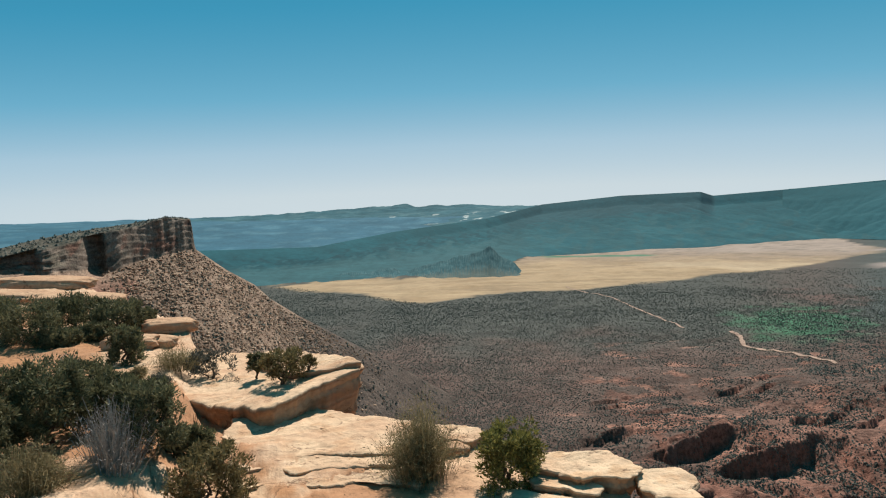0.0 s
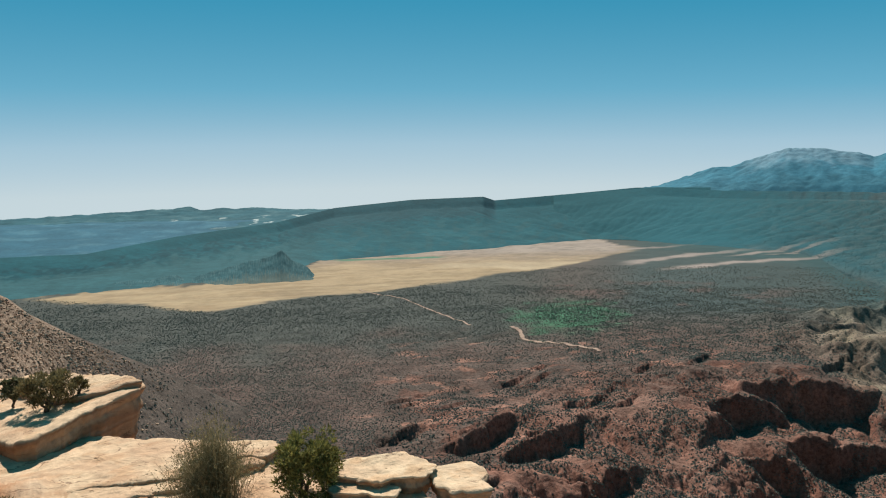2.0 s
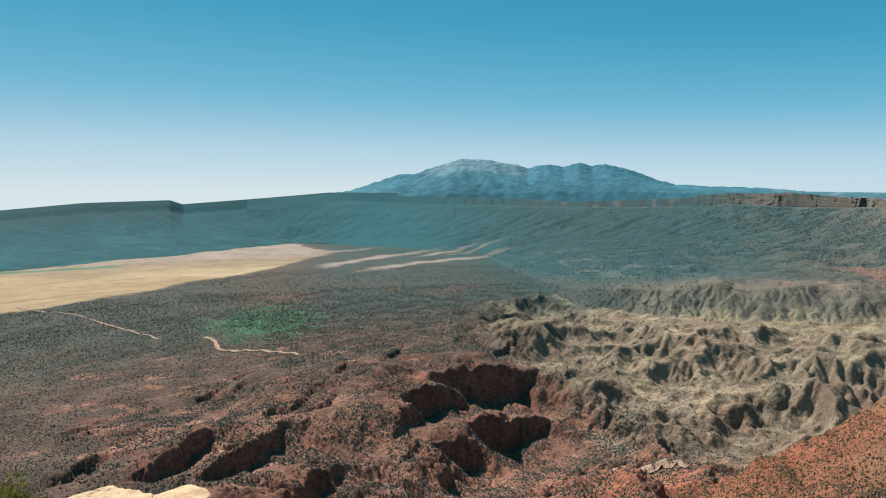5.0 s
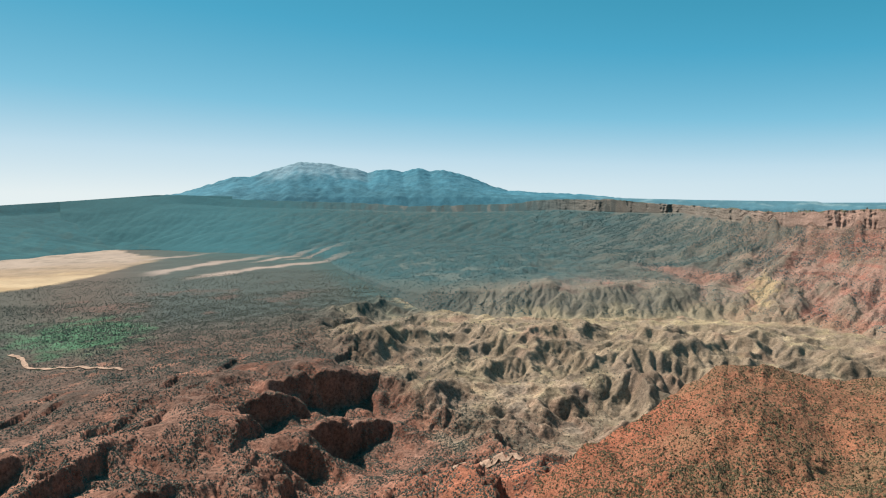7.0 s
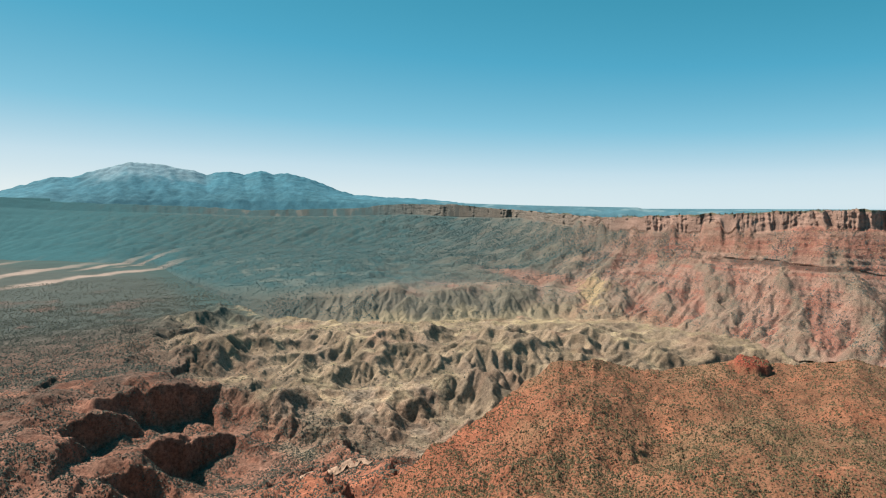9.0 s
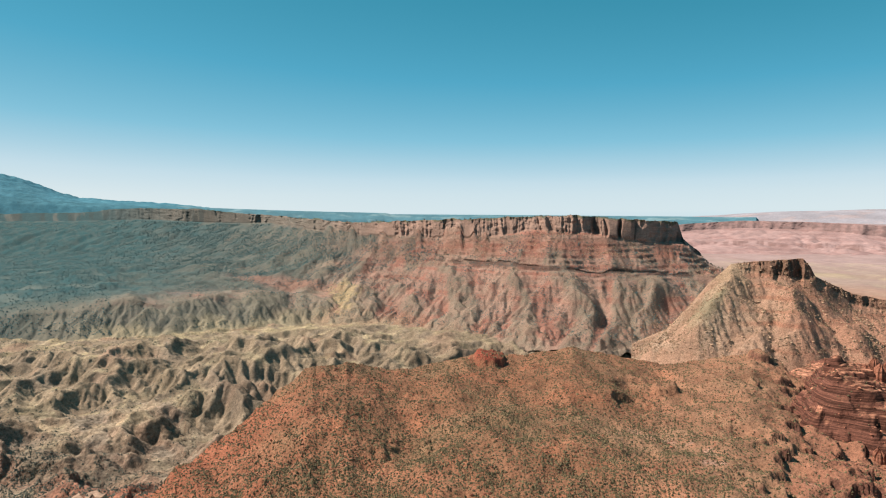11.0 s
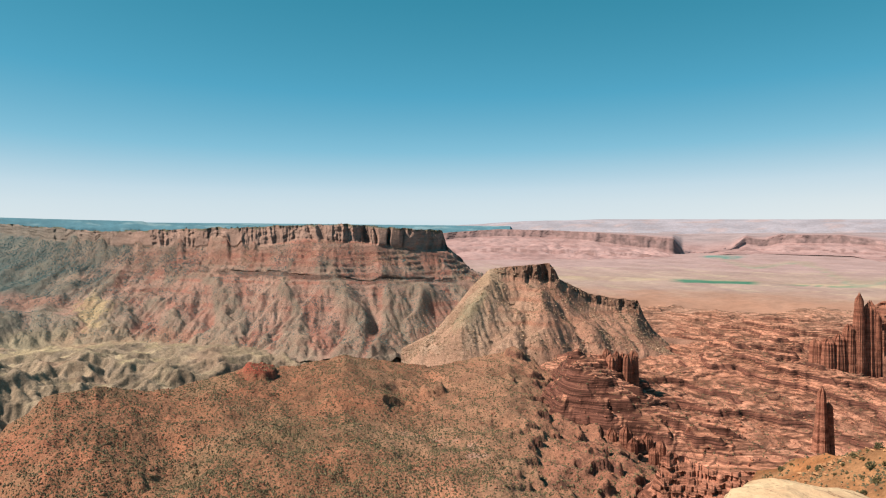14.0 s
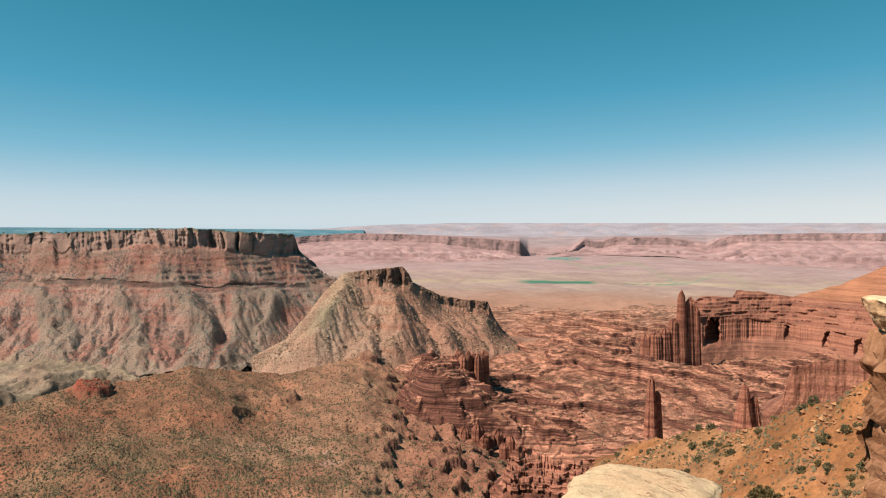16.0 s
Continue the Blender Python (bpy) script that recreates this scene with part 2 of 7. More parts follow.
M_BENCH = zone_mat("layered_red_rock", [(0.08, 0.6, 2.5), (0.6, 1.0, 0.8)], fine=1.1, blotch=0.04, contrast=(0.48, 1.52), patch=0.08, layers=1.1, band=(0.46, 1.42), stretch=(0.16, 0.16, 3.0))
M_FIN = zone_mat("fluted_red_rock", [(0.08, 0.6, 2.5), (0.6, 1.0, 0.8)], fine=1.1, blotch=0.04, contrast=(0.65, 1.33), patch=0.12, layers=0.7, band=(0.8, 1.14))
M_RED = zone_mat("red_earth", [(0.08, 0.7, 3.0), (0.6, 1.0, 0.8)], fine=0.9, blotch=0.04, contrast=(0.6, 1.36), patch=0.16)


# ---- mesh helpers ----
def part(name, bm, mat, parent=None, label="", smooth=False):
    me = bpy.data.meshes.new(name)
    bm.to_mesh(me)
    bm.free()
    me.materials.append(mat)
    if smooth:
        me.polygons.foreach_set("use_smooth", [True] * len(me.polygons))
    ob = new(name, me)
    ob.parent = parent
    if label:
        ob["label"] = label
    return ob


ALBEDO = 0.78          # all stored zone colours are scaled to dry-rock reflectance


def grid_object(name, x, y, z, mat, colour=None, smooth=True, keep=None, grain=None):
    """A sheet from arrays of rows x columns. colour: rows x columns x 3, kept as the attribute 'zone'."""
    r, c = x.shape
    co = np.stack([x, y, z], -1).reshape(-1, 3).astype(np.float32)
    i = np.arange(r * c).reshape(r, c)
    q = np.stack([i[:-1, :-1], i[:-1, 1:], i[1:, 1:], i[1:, :-1]], -1).reshape(-1, 4)
    if keep is not None:
        q = q[keep[:-1, :-1].ravel()]
    me = bpy.data.meshes.new(name)
    me.vertices.add(len(co))
    me.vertices.foreach_set("co", co.ravel())
    me.loops.add(q.size)
    me.loops.foreach_set("vertex_index", q.ravel().astype(np.int32))
    me.polygons.add(len(q))
    me.polygons.foreach_set("loop_start", (np.arange(len(q)) * 4).astype(np.int32))
    me.polygons.foreach_set("use_smooth", np.full(len(q), smooth))
    me.update(calc_edges=True)
    if colour is not None:
        a = me.color_attributes.new("zone", 'FLOAT_COLOR', 'POINT')
        col = np.concatenate([ALBEDO * colour.reshape(-1, 3), np.ones((r * c, 1)) if grain is None else grain.reshape(-1, 1)], 1).astype(np.float32)
        a.data.foreach_set("color", col.ravel())
    me.materials.append(mat)
    return new(name, me)


def keys(az, table, col):
    t = np.array(table, float)
    return np.interp(az, t[:, 0], t[:, col])


SHEETS = {}


def loft(name, a0, a1, na, contours, rows, mat, disp=None, paint=None, grain=None, marks=None, cut=None):
    """A landform between two bearings: contour lines of (bearing, elevation angle, distance) from foot to back, with relief."""
    az = np.linspace(a0, a1, na)
    ar = np.radians(az)
    marks = marks or list(range(len(contours)))
    D, Z, V = [], [], []
    for k in range(len(contours) - 1):
        t = np.linspace(0, 1, rows[k] + 1)[:, None]
        if k < len(contours) - 2:
            t = t[:-1]
        d0, d1 = keys(az, contours[k], 2), keys(az, contours[k + 1], 2)
        e0, e1 = keys(az, contours[k], 1), keys(az, contours[k + 1], 1)
        z0, z1 = CZ + d0 * np.tan(np.radians(e0)), CZ + d1 * np.tan(np.radians(e1))
        D.append(d0 + (d1 - d0) * t)
        Z.append(z0 + (z1 - z0) * t)
        V.append(marks[k] + (marks[k + 1] - marks[k]) * t + 0 * d0)
    D, Z, V = np.concatenate(D), np.concatenate(Z), np.concatenate(V)
    A = ar + 0 * D
    if disp:
        dd, dz = disp(A, D, Z, V)
        D, Z = D + dd, Z + dz
    X, Y = D * np.sin(A), D * np.cos(A)
    if cut:
        Z = Z + cut(X, Y, V)
    gx = np.gradient(Z, axis=0) / np.maximum(np.hypot(np.gradient(X, axis=0), np.gradient(Y, axis=0)), 0.05)
    col = paint(A, D, Z, V, np.abs(gx)) if paint else None
    SHEETS[name] = (X, Y, Z, V)
    return grid_object(name, X, Y, Z, mat, col, grain=grain(np.degrees(A)) if grain else None)


def blend(base, colour, w):
    return base + (np.array(colour) - base) * w[..., None]


def flat(shape, colour):
    return np.ones(shape + (1,)) * np.array(colour)
# the line along which the escarpment meets the valley
E_FOOT = [(26, -3.0, 2900), (30, -2.9, 2960), (36, -3.4, 2500), (44, -4.1, 2080), (47, -5.7, 1500), (50, -7.4, 1150), (53, -8.6, 990), (56, -9.15, 930), (60, -9.5, 895), (65, -9.65, 880), (70, -9.45, 900), (76, -9.15, 930), (82, -9.3, 917), (87, -9.9, 860), (93.6, -10.75, 792), (100.6, -11.0, 774), (105.7, -10.1, 845), (112, -9.8, 880)]
# the brow of the low fluted bluff along its foot
E_BENCH = [(26, -2.75, 2990), (30, -2.65, 3050), (36, -3.0, 2620), (44, -3.7, 2200), (47, -5.3, 1570), (50, -6.3, 1230), (53, -6.9, 1060), (56, -7.0, 990), (60, -6.8, 960), (65, -6.9, 950), (70, -6.9, 985), (76, -6.6, 1030), (82, -7.2, 985), (90, -8.0, 890), (100, -8.9, 825), (106, -8.6, 880), (112, -8.4, 920)]
E_LEDGE = [(26, -1.6, 3300), (36, -1.6, 3000), (48, -2.6, 2350), (60, -3.3, 1750), (68, -4.2, 1420), (74, -4.9, 1210), (80.2, -4.2, 1130), (87, -4.0, 1040), (92.7, -4.1, 970), (96.4, -4.65, 930), (100.6, -4.95, 930), (108, -5.0, 980), (112, -5.2, 1000)]
E_BASE = [(26, 0.2, 3650), (34, 0.5, 3500), (37.5, 0.2, 3400), (48, -0.25, 2950), (52, -0.45, 2750), (58.4, -0.55, 2450), (64.3, -0.5, 2150), (69, -0.75, 1900), (73.5, -0.85, 1650), (77.2, -1.45, 1340), (81, -2.0, 1200), (84, -1.95, 1130), (87.2, -2.1, 1080), (91, -2.15, 1025), (96.4, -1.6, 990), (101, -2.0, 985), (104.8, -2.5, 1010), (106.8, -2.6, 1030), (108.7, -4.3, 1040), (112, -5.6, 1040)]
# ---- the valley floor, one sheet to the horizon ----
# hollows under south-facing walls: bearing, distance, half width, metres deep
HOLLOWS = [(20.1, 464, 17, 26), (25.1, 462, 26, 26), (29.8, 414, 20, 25), (34.3, 370, 12, 18), (38.7, 539, 17, 27), (40.6, 585, 13, 33), (45.2, 640, 22, 46),
           (46.6, 560, 17, 42), (42.6, 505, 8, 32), (41.7, 449, 10, 17), (37.8, 379, 11, 17), (37.1, 668, 16, 8), (46.4, 704, 22, 15), (20.6, 800, 26, 7), (17.1, 816, 9, 8),
           (57.6, 436, 16, 20), (59.2, 397, 13, 26), (61.3, 385, 7, 17), (62.9, 432, 9, 10), (59.4, 514, 11, 14), (51.6, 666, 10, 9), (13.0, 452, 12, 9), (31.5, 540, 9, 7)]


_hr = random.Random(4)
for _i in range(60):
    _b, _d = _hr.uniform(11, 65), _hr.uniform(335, 640)
    if abs(_d - np.interp(_b, [28, 36, 43, 48, 53.6, 58, 70], [300, 345, 395, 450, 508, 538, 560])) > 30:
        HOLLOWS.append((_b, _d, _hr.uniform(4, 11), _hr.uniform(3, 9) * (0.5 + 0.5 * min(1, max(0, (_b - 10) / 15)))))
# the creek below the cliffs: bearing, distance
CREEK = [(28, 300), (36, 345), (43, 395), (48, 450), (53.6, 508), (55, 511), (55.8, 529), (58, 538), (61, 535), (70, 560), (80, 610), (92, 640), (104, 690)]


def creek_far(x, y):
    """Distance from the creek bed."""
    P = [(d * math.sin(radians(b)), d * math.cos(radians(b))) for b, d in CREEK]
    best = 1e9 + 0 * x
    for (ax, ay), (bx, by) in zip(P, P[1:]):
        vx, vy = bx - ax, by - ay
        t = np.clip(((x - ax) * vx + (y - ay) * vy) / (vx * vx + vy * vy), 0, 1)
        best = np.minimum(best, np.hypot(x - ax - t * vx, y - ay - t * vy))
    return best


def swell(x, y):
    """The rolling base of the grey country."""
    return 20 * fbm(x / 150 + 1.7, y / 130, 2) + 30 * (ridged(x / 85 + 0.3 * pn(x / 60, y / 60) + 3, y / 70, 3) - 0.66) + 7 * fbm(x / 26, y / 26, 2)


def grey_zone(deg, d, n=0.0):
    """1 in the pale gullied country."""
    near = np.interp(deg, [28, 38, 45, 50, 57, 66, 112], [790, 740, 690, 610, 520, 470, 470])
    far = np.interp(deg, [28, 38, 45, 50, 54, 112], [860, 930, 1010, 1120, 1300, 1300])
    return step(-25, 30, d - near + n) * step(40, -40, d - far + n) * step(38, 48, deg) * step(114, 108, deg)


def ground_base(az, d, cliffs=True):
    """The land before water cut it; az in radians."""
    x, y = d * np.sin(az), d * np.cos(az)
    deg = np.degrees(az)
    z = 2.0 * fbm(x / 180, y / 180, 4) + 0.8 * fbm(x / 25, y / 25, 3)
    south = step(22, 34, deg) * step(114, 104, deg) * step(1100, 850, d)
    if np.any(south > 0):
        c = creek_far(x, y) + 12 * fbm(x / 60, y / 60, 2)
        z = z + south * (0.012 * np.clip(c, 0, 320) - 32 * np.clip(1 - c / 185, 0, 1) ** 1.3)
    m = step(690, 560, d) * step(8, 22, deg) * step(69, 62, deg)
    z = z + m * (5 * fbm(x / 95 + 0.3, y / 95, 3) + 0.8 * fbm(x / 7, y / 7, 3))
    wx, wy = 7 * fbm(x / 40, y / 40 + 5, 3), 5 * fbm(x / 30 + 9, y / 30, 3)
    for b, r, w, deep in HOLLOWS if cliffs else ():
        t = radians(b)
        r = r * (1 - 0.0012 * deep)
        p, q = x - r * np.sin(t) + 0.6 * wx, y - r * np.cos(t) + 0.5 * wy
        u, v = (0.97 * p - 0.26 * q, 0.97 * q + 0.26 * p) if deep > 31 else (0.85 * p + 0.53 * q, 0.85 * q - 0.53 * p)
        side = np.clip(1.25 - np.abs(u) / (2.0 * w + 0.6 * np.maximum(v, 0)) - 0.3 * pn(x / 17, y / 17 + b), 0, 1) ** 0.7
        wall = step(0.10 * deep, -0.10 * deep, v + 3.2 * pn(x / 9, y / 9) + 1.6 * pn(x / 3.5, y / 3.5))
        z = z + 0.95 * deep * side * ((1 - wall) * 0.24 * np.clip(1 - v / (4.5 * deep), 0, 1) ** 1.5 - wall * 0.52 * np.clip(1 + v / (1.7 * deep), 0, 1))
    b = grey_zone(deg, d) * (0.15 + 0.85 * step(0, -140, d - keys(deg, E_FOOT, 2)))
    return z + b * (swell(x, y) + 3 * fbm(x / 30, y / 30, 3))


def spur_wave(az, d):
    """-1 in the alcoves to 1 on the axis of a spur, and the height on the slope, 0 to 1."""
    deg = np.degrees(az)
    f, b = keys(deg, E_FOOT, 2), keys(deg, E_BASE, 2)
    t = np.clip((d - f) / np.maximum(b - f, 1), 0, 1)
    u = 1000 * az
    w = u / 98 + 0.9 * fbm(u / 170, d / 260, 2) + 0.3 * pn(u / 40, d / 60)
    return 1 - 2 * np.abs(2 * (w - np.floor(w)) - 1), t


def debris_cones(az, d):
    """1 on the smooth cones of debris whose tips point up the slope, 0 on the raw faces between them."""
    wave, t = spur_wave(az, d)
    x, y = d * np.sin(az), d * np.cos(az)
    return step(0.16, -0.12, (1 - wave) / 2 - 0.95 * (0.92 - t) + 0.22 * fbm(x / 26, y / 26, 3))


def scarp_spurs(az, d):
    """Broad spurs and alcoves between the foot and the cliff, and rounded buttresses along the bluff."""
    deg = np.degrees(az)
    wave, t = spur_wave(az, d)
    u = 1000 * az
    lobe = np.sin(np.pi * t) ** 0.8
    z = lobe * (5.5 * np.sin(1.57 * wave) * step(68, 77, deg) * (0.6 + 0.8 * pn(u / 130, 4.0)) + 8 * fbm(u / 60 + 3, d / 80, 4))
    k = np.interp(t, [0, 0.06, 0.14, 0.3], [0, 1, 0.6, 0]) * step(48, 54, deg) * step(82, 74, deg)
    return (z + 24 * k * (ridged(u / 120 + 1, d / 300, 3) - 0.62)) * step(112, 107, deg)


def softness(x, y, h):
    """How fast water cuts: raw clay fast, debris and brush slopes slowly."""
    az, d = np.arctan2(x, y), np.hypot(x, y)
    slope = step(-20, 20, d - keys(np.degrees(az), E_FOOT, 2))
    return 1 - slope * (0.5 + 0.38 * debris_cones(az, d)) * (0.65 + 0.35 * step(-0.2, 0.4, pn(x / 70, y / 70)))


def low_base(az, d):
    """Valley, badlands and the slope of the escarpment as one land."""
    deg = np.degrees(az)
    return np.where(d < keys(deg, E_FOOT, 2), ground_base(az, d, False), contour_height(az, d, [E_FOOT, E_BENCH, E_LEDGE, E_BASE]) + scarp_spurs(az, d))


LOW_CUT, LOW_FLOW = carve(low_base, (20, 1500, -500, 1010), 2.1, 24, 0.16, 0.37, 1.25, 0.004, 2.8, 3, softness)
FAR_CUT, FAR_FLOW = carve(lambda az, d: contour_height(az, d, [E_FOOT, E_BENCH, E_LEDGE, E_BASE]) + 9 * fbm(d * az / 300, d / 300, 3), (500, 3000, 250, 3300), 9.0, 20, 0.12, 0.42, 0.9, 0.01, 2.0, 4)


def steps_base(az, d):
    x, y = d * np.sin(az), d * np.cos(az)
    deg = np.degrees(az)
    rise = 48 * np.clip(1 - (d - 430) / 520, 0, 1) * step(138, 116, deg)
    return 24 * fbm(x / 190 + 2, y / 190, 3) + rise + 0.03 * d * (az - radians(130)) + 14 * step(124, 114, deg) * step(1100, 800, d)


STEP_CUT = carve(steps_base, (150, 1240, -1180, -130), 2.6, 22, 0.20, 0.42, 1.6, 0.008, 1.0, 5)[0]


def low_cut(x, y, deg, d):
    """Metres that water has cut from the valley's land."""
    return LOW_CUT(x, y) * np.maximum(grey_zone(deg, d, 10 * pn(x / 40, y / 40)), step(720, 600, d) * step(8, 20, deg)) * step(114, 109, deg)


def terraces(h, soft=0.12):
    """Hard and soft beds: flat treads and steep risers."""
    k = 0
    for s, m in ((8.0, 0.5), (2.7, 0.5)):
        f = h / s - np.floor(h / s)
        k = k + m * (np.floor(h / s) + soft * f + (1 - soft) * step(0.86, 0.97, f)) * s
    return k


def bed_height(az, d):
    """Height across the dipping beds of the red steps, and the dip itself."""
    x, y = d * np.sin(az), d * np.cos(az)
    dip = -0.07 * x - 0.085 * y
    return steps_base(az, d) + 0.6 * STEP_CUT(x, y) + 0.5 * fbm(x / 22, y / 22, 4) + dip, dip


def ground_z(az, d):
    """az in radians."""
    x, y = d * np.sin(az), d * np.cos(az)
    deg = np.degrees(az)
    z = ground_base(az, d) + low_cut(x, y, deg, d)
    # knife-edged clay ridges
    k = grey_zone(deg, d, 10 * pn(x / 40, y / 40)) * step(44, 58, deg) * (0.6 + 0.4 * step(0, -120, d - keys(deg, E_FOOT, 2)))
    if np.any(k > 0):
        p, q = x + 9 * fbm(x / 50 + 4, y / 50, 2), y + 9 * fbm(x / 50, y / 50 + 8, 2)
        z = z + k * (13 * ridged((0.9 * p + 0.4 * q) / 34, (0.9 * q - 0.4 * p) / 58, 4, 0.52) - 8.5)
    # red steps, dipping south
    r = step(112, 119, deg + 2 * pn(x / 40, y / 40)) * step(415, 470, d) * step(1500, 1150, d)
    if np.any(r > 0):
        h, dip = bed_height(az, d)
        z = z + r * (terraces(h) - dip - 6)
    # the land sinks a little under the mesas and far off
    return z - 6 * step(3600, 4950, d)


def strips(c, deg, d, n1):
    """Long pale fields at the foot of the escarpment."""
    for b0, b1, d0, d1, w in ((31.0, 42.5, 1750, 2360, 52), (34.0, 48.6, 1600, 2080, 42), (39, 46, 2000, 2420, 30), (41.5, 48, 2060, 2330, 22), (28.5, 33, 2700, 2300, 50), (30, 38, 2250, 2560, 26)):
        mid = np.interp(deg, [b0, b1], [d0, d1])
        c = blend(c, (0.315, 0.25, 0.215), step(1.5 * w, w * 0.7, np.abs(d - mid + 45 * n1)) * step(b0 - 0.5, b0 + 2, deg) * step(b1, b1 - 6, deg))
    return c


def ground_paint(az, d, z, slope):
    deg = np.degrees(az)
    x, y = d * np.sin(az), d * np.cos(az)
    n1, n2 = fbm(x / 120, y / 120, 4), fbm(x / 30 + 7, y / 30, 4)
    c = flat(d.shape, (0.122, 0.079, 0.062))
    c = blend(c, (0.078, 0.078, 0.066), step(560, 900, d + 160 * n1) * step(34, 20, deg))          # darker scrub plain
    c = blend(c, (0.105, 0.068, 0.054), step(640, 520, d + 60 * n1) * step(12, 6, deg) * 0.85)
    c = blend(c, (0.21, 0.085, 0.055), step(0.25, 0.75, n2 + 0.5 * n1) * step(900, 550, d) * step(2, 22, deg) * 0.75)   # red soil
    c = blend(c, (0.30, 0.15, 0.105), step(0.42, 0.75, fbm(x / 38 + 3, y / 22, 4) + 0.25 * n1 + 0.22 * step(660, 590, d) * step(12, 16, deg) * step(33, 29, deg)) * step(820, 700, d) * step(6, 14, deg) * step(45, 34, deg) * 0.95)
    c = blend(c, (0.265, 0.138, 0.100), step(640, 500, d) * step(15, 30, deg) * step(78, 66, deg) * 0.7)
    c = blend(c, (0.33, 0.12, 0.07), step(470, 430, d + 20 * n2) * step(48, 54, deg) * 0.8)
    c = blend(c, (0.066, 0.083, 0.077), step(26, 34, deg) * step(72, 60, deg) * step(780, 1050, d))  # grey green flats
    c = blend(c, (0.155, 0.085, 0.068), step(0.15, 0.6, n1 + 0.3 * n2) * step(22, 28, deg) * step(48, 40, deg) * step(820, 950, d) * step(1600, 1300, d) * 0.7)
    # pale gullied country
    b = grey_zone(deg, d, 40 * n1) * (0.15 + 0.85 * step(43, 56, deg + 7 * n1))
    c = blend(c, (0.295, 0.225, 0.158), b)
    c = blend(c, (0.36, 0.29, 0.19), b * step(0.1, 0.6, n2) * 0.8)
    c = blend(c, (0.24, 0.19, 0.15), b * step(0.1, 0.6, -n2) * 0.7)
    c = blend(c, (0.175, 0.135, 0.105), b * step(690, 540, d + 50 * n1) * step(74, 64, deg) * 0.65)
    # straw meadow
    near = np.interp(deg, [-16, -14, -8.7, -1.3, 4.3, 9.8, 18.6, 27.7, 31, 34], [1500, 1470, 1280, 1110, 1205, 1250, 1410, 1760, 2100, 2300])
    far = np.interp(deg, [-16, -14, -4, 4.3, 6.7, 14.3, 20.7, 29.5, 31, 34], [1500, 1500, 1510, 1600, 2080, 2270, 2480, 3000, 2500, 2300])
    w = 30 * n1 + 14 * n2
    me = step(-22, 22, d - near + w) * step(25, -25, d - far + 2 * w) * step(-15, -13, deg) * step(33, 30, deg)
    c = blend(c, (0.395, 0.28, 0.165), me)
    c = blend(c, (0.47, 0.34, 0.20), me * step(0.15, 0.6, fbm(x / 260, y / 60, 3)) * 0.6)
    c = blend(c, (0.28, 0.195, 0.115), me * step(0.0, 0.6, fbm(x / 200 + 3, y / 45, 4)) * 0.75)
    c = blend(c, (0.33, 0.225, 0.125), me * step(0.15, 0.5, fbm(x / 70 + 8, y / 18, 4)) * 0.6)
    c = blend(c, (0.30, 0.22, 0.16), me * step(1700, 2150, d + 120 * n1) * 0.9)
    c = blend(c, (0.50, 0.38, 0.25), me * step(0.5, 0.2, np.abs((d - 1750 + 60 * n1) / 220)) * step(15, 18, deg) * 0.6)
    c = blend(c, (0.36, 0.285, 0.235), me * step(2050, 2350, d + 80 * n1) * 0.8)
    c = blend(c, (0.16, 0.135, 0.10), me * step(0.35, 0.5, fbm(x / 55 + 2, y / 30, 3)) * step(1750, 2100, d) * 0.5)
    g = step(0.3, 0, np.abs(deg - 12.5) / 4.5 - 0.8) * step(50, 20, np.abs(d - 2080))
    c = blend(c, (0.09, 0.19, 0.12), g)
    # flats take on the painted teal haze of the slope above
    c = blend(c, (0.040, 0.084, 0.084), step(520, 60, keys(deg, E_FOOT, 2) - d + 90 * n1) * step(30, 38, deg) * step(58, 52, deg) * step(900, 1050, d) * 0.85)
    c = strips(c, deg, d, n1)
    # green hollow
    g = np.hypot((deg - 27) * 17, (d - 940) * 0.55)
    c = blend(c, (0.055, 0.150, 0.080), step(95, 40, g + 45 * n2) * 0.9)
    # red steps, and the far pink plain with pale mauve haze in its colours
    r = step(110, 118, deg + 4 * n1)
    c = blend(c, (0.40, 0.18, 0.115), r)
    c = blend(c, (0.43, 0.205, 0.135), r * step(0, 0.6, n2))
    c = blend(c, (0.34, 0.19, 0.135), r * step(950, 1350, d + 90 * n1))
    p = step(106, 110, deg) * step(1350, 1650, d + 60 * n1)
    c = blend(c, (0.345, 0.25, 0.215), p)
    c = blend(c, (0.43, 0.335, 0.23), p * step(60, 0, np.abs(d - 1790 + 40 * n1)) * 0.8)
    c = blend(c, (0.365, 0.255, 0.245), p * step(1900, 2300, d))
    c = blend(c, (0.30, 0.20, 0.185), p * step(0.1, 0.5, fbm(x / 240, y / 70, 4)) * 0.6)
    c = blend(c, (0.42, 0.33, 0.25), p * step(0.25, 0.6, fbm(x / 180 + 7, y / 50, 4)) * step(2600, 1900, d) * 0.6)
    g = step(55, 40, np.abs(d - 1760)) * step(124.6, 125.6, deg + 0.5 * n2) * step(131.3, 130.3, deg)
    c = blend(c, (0.055, 0.17, 0.115), g)
    g = step(12, 6, np.abs(d - 1735 + 2 * (deg - 135))) * step(130, 132, deg) * step(141, 138, deg) * step(-0.3, 0.2, n2)
    c = blend(c, (0.12, 0.22, 0.14), g)
    g = step(120, 60, np.abs(d - 2900 + 60 * n1)) * step(126.8, 127.4, deg) * step(130.2, 129.2, deg)
    c = blend(c, (0.12, 0.24, 0.21), g * step(-0.2, 0.3, n2 + 0.3))
    bend = 2500 + 260 * np.sin((deg - 125) * 0.9) - 75 * (deg - 131)
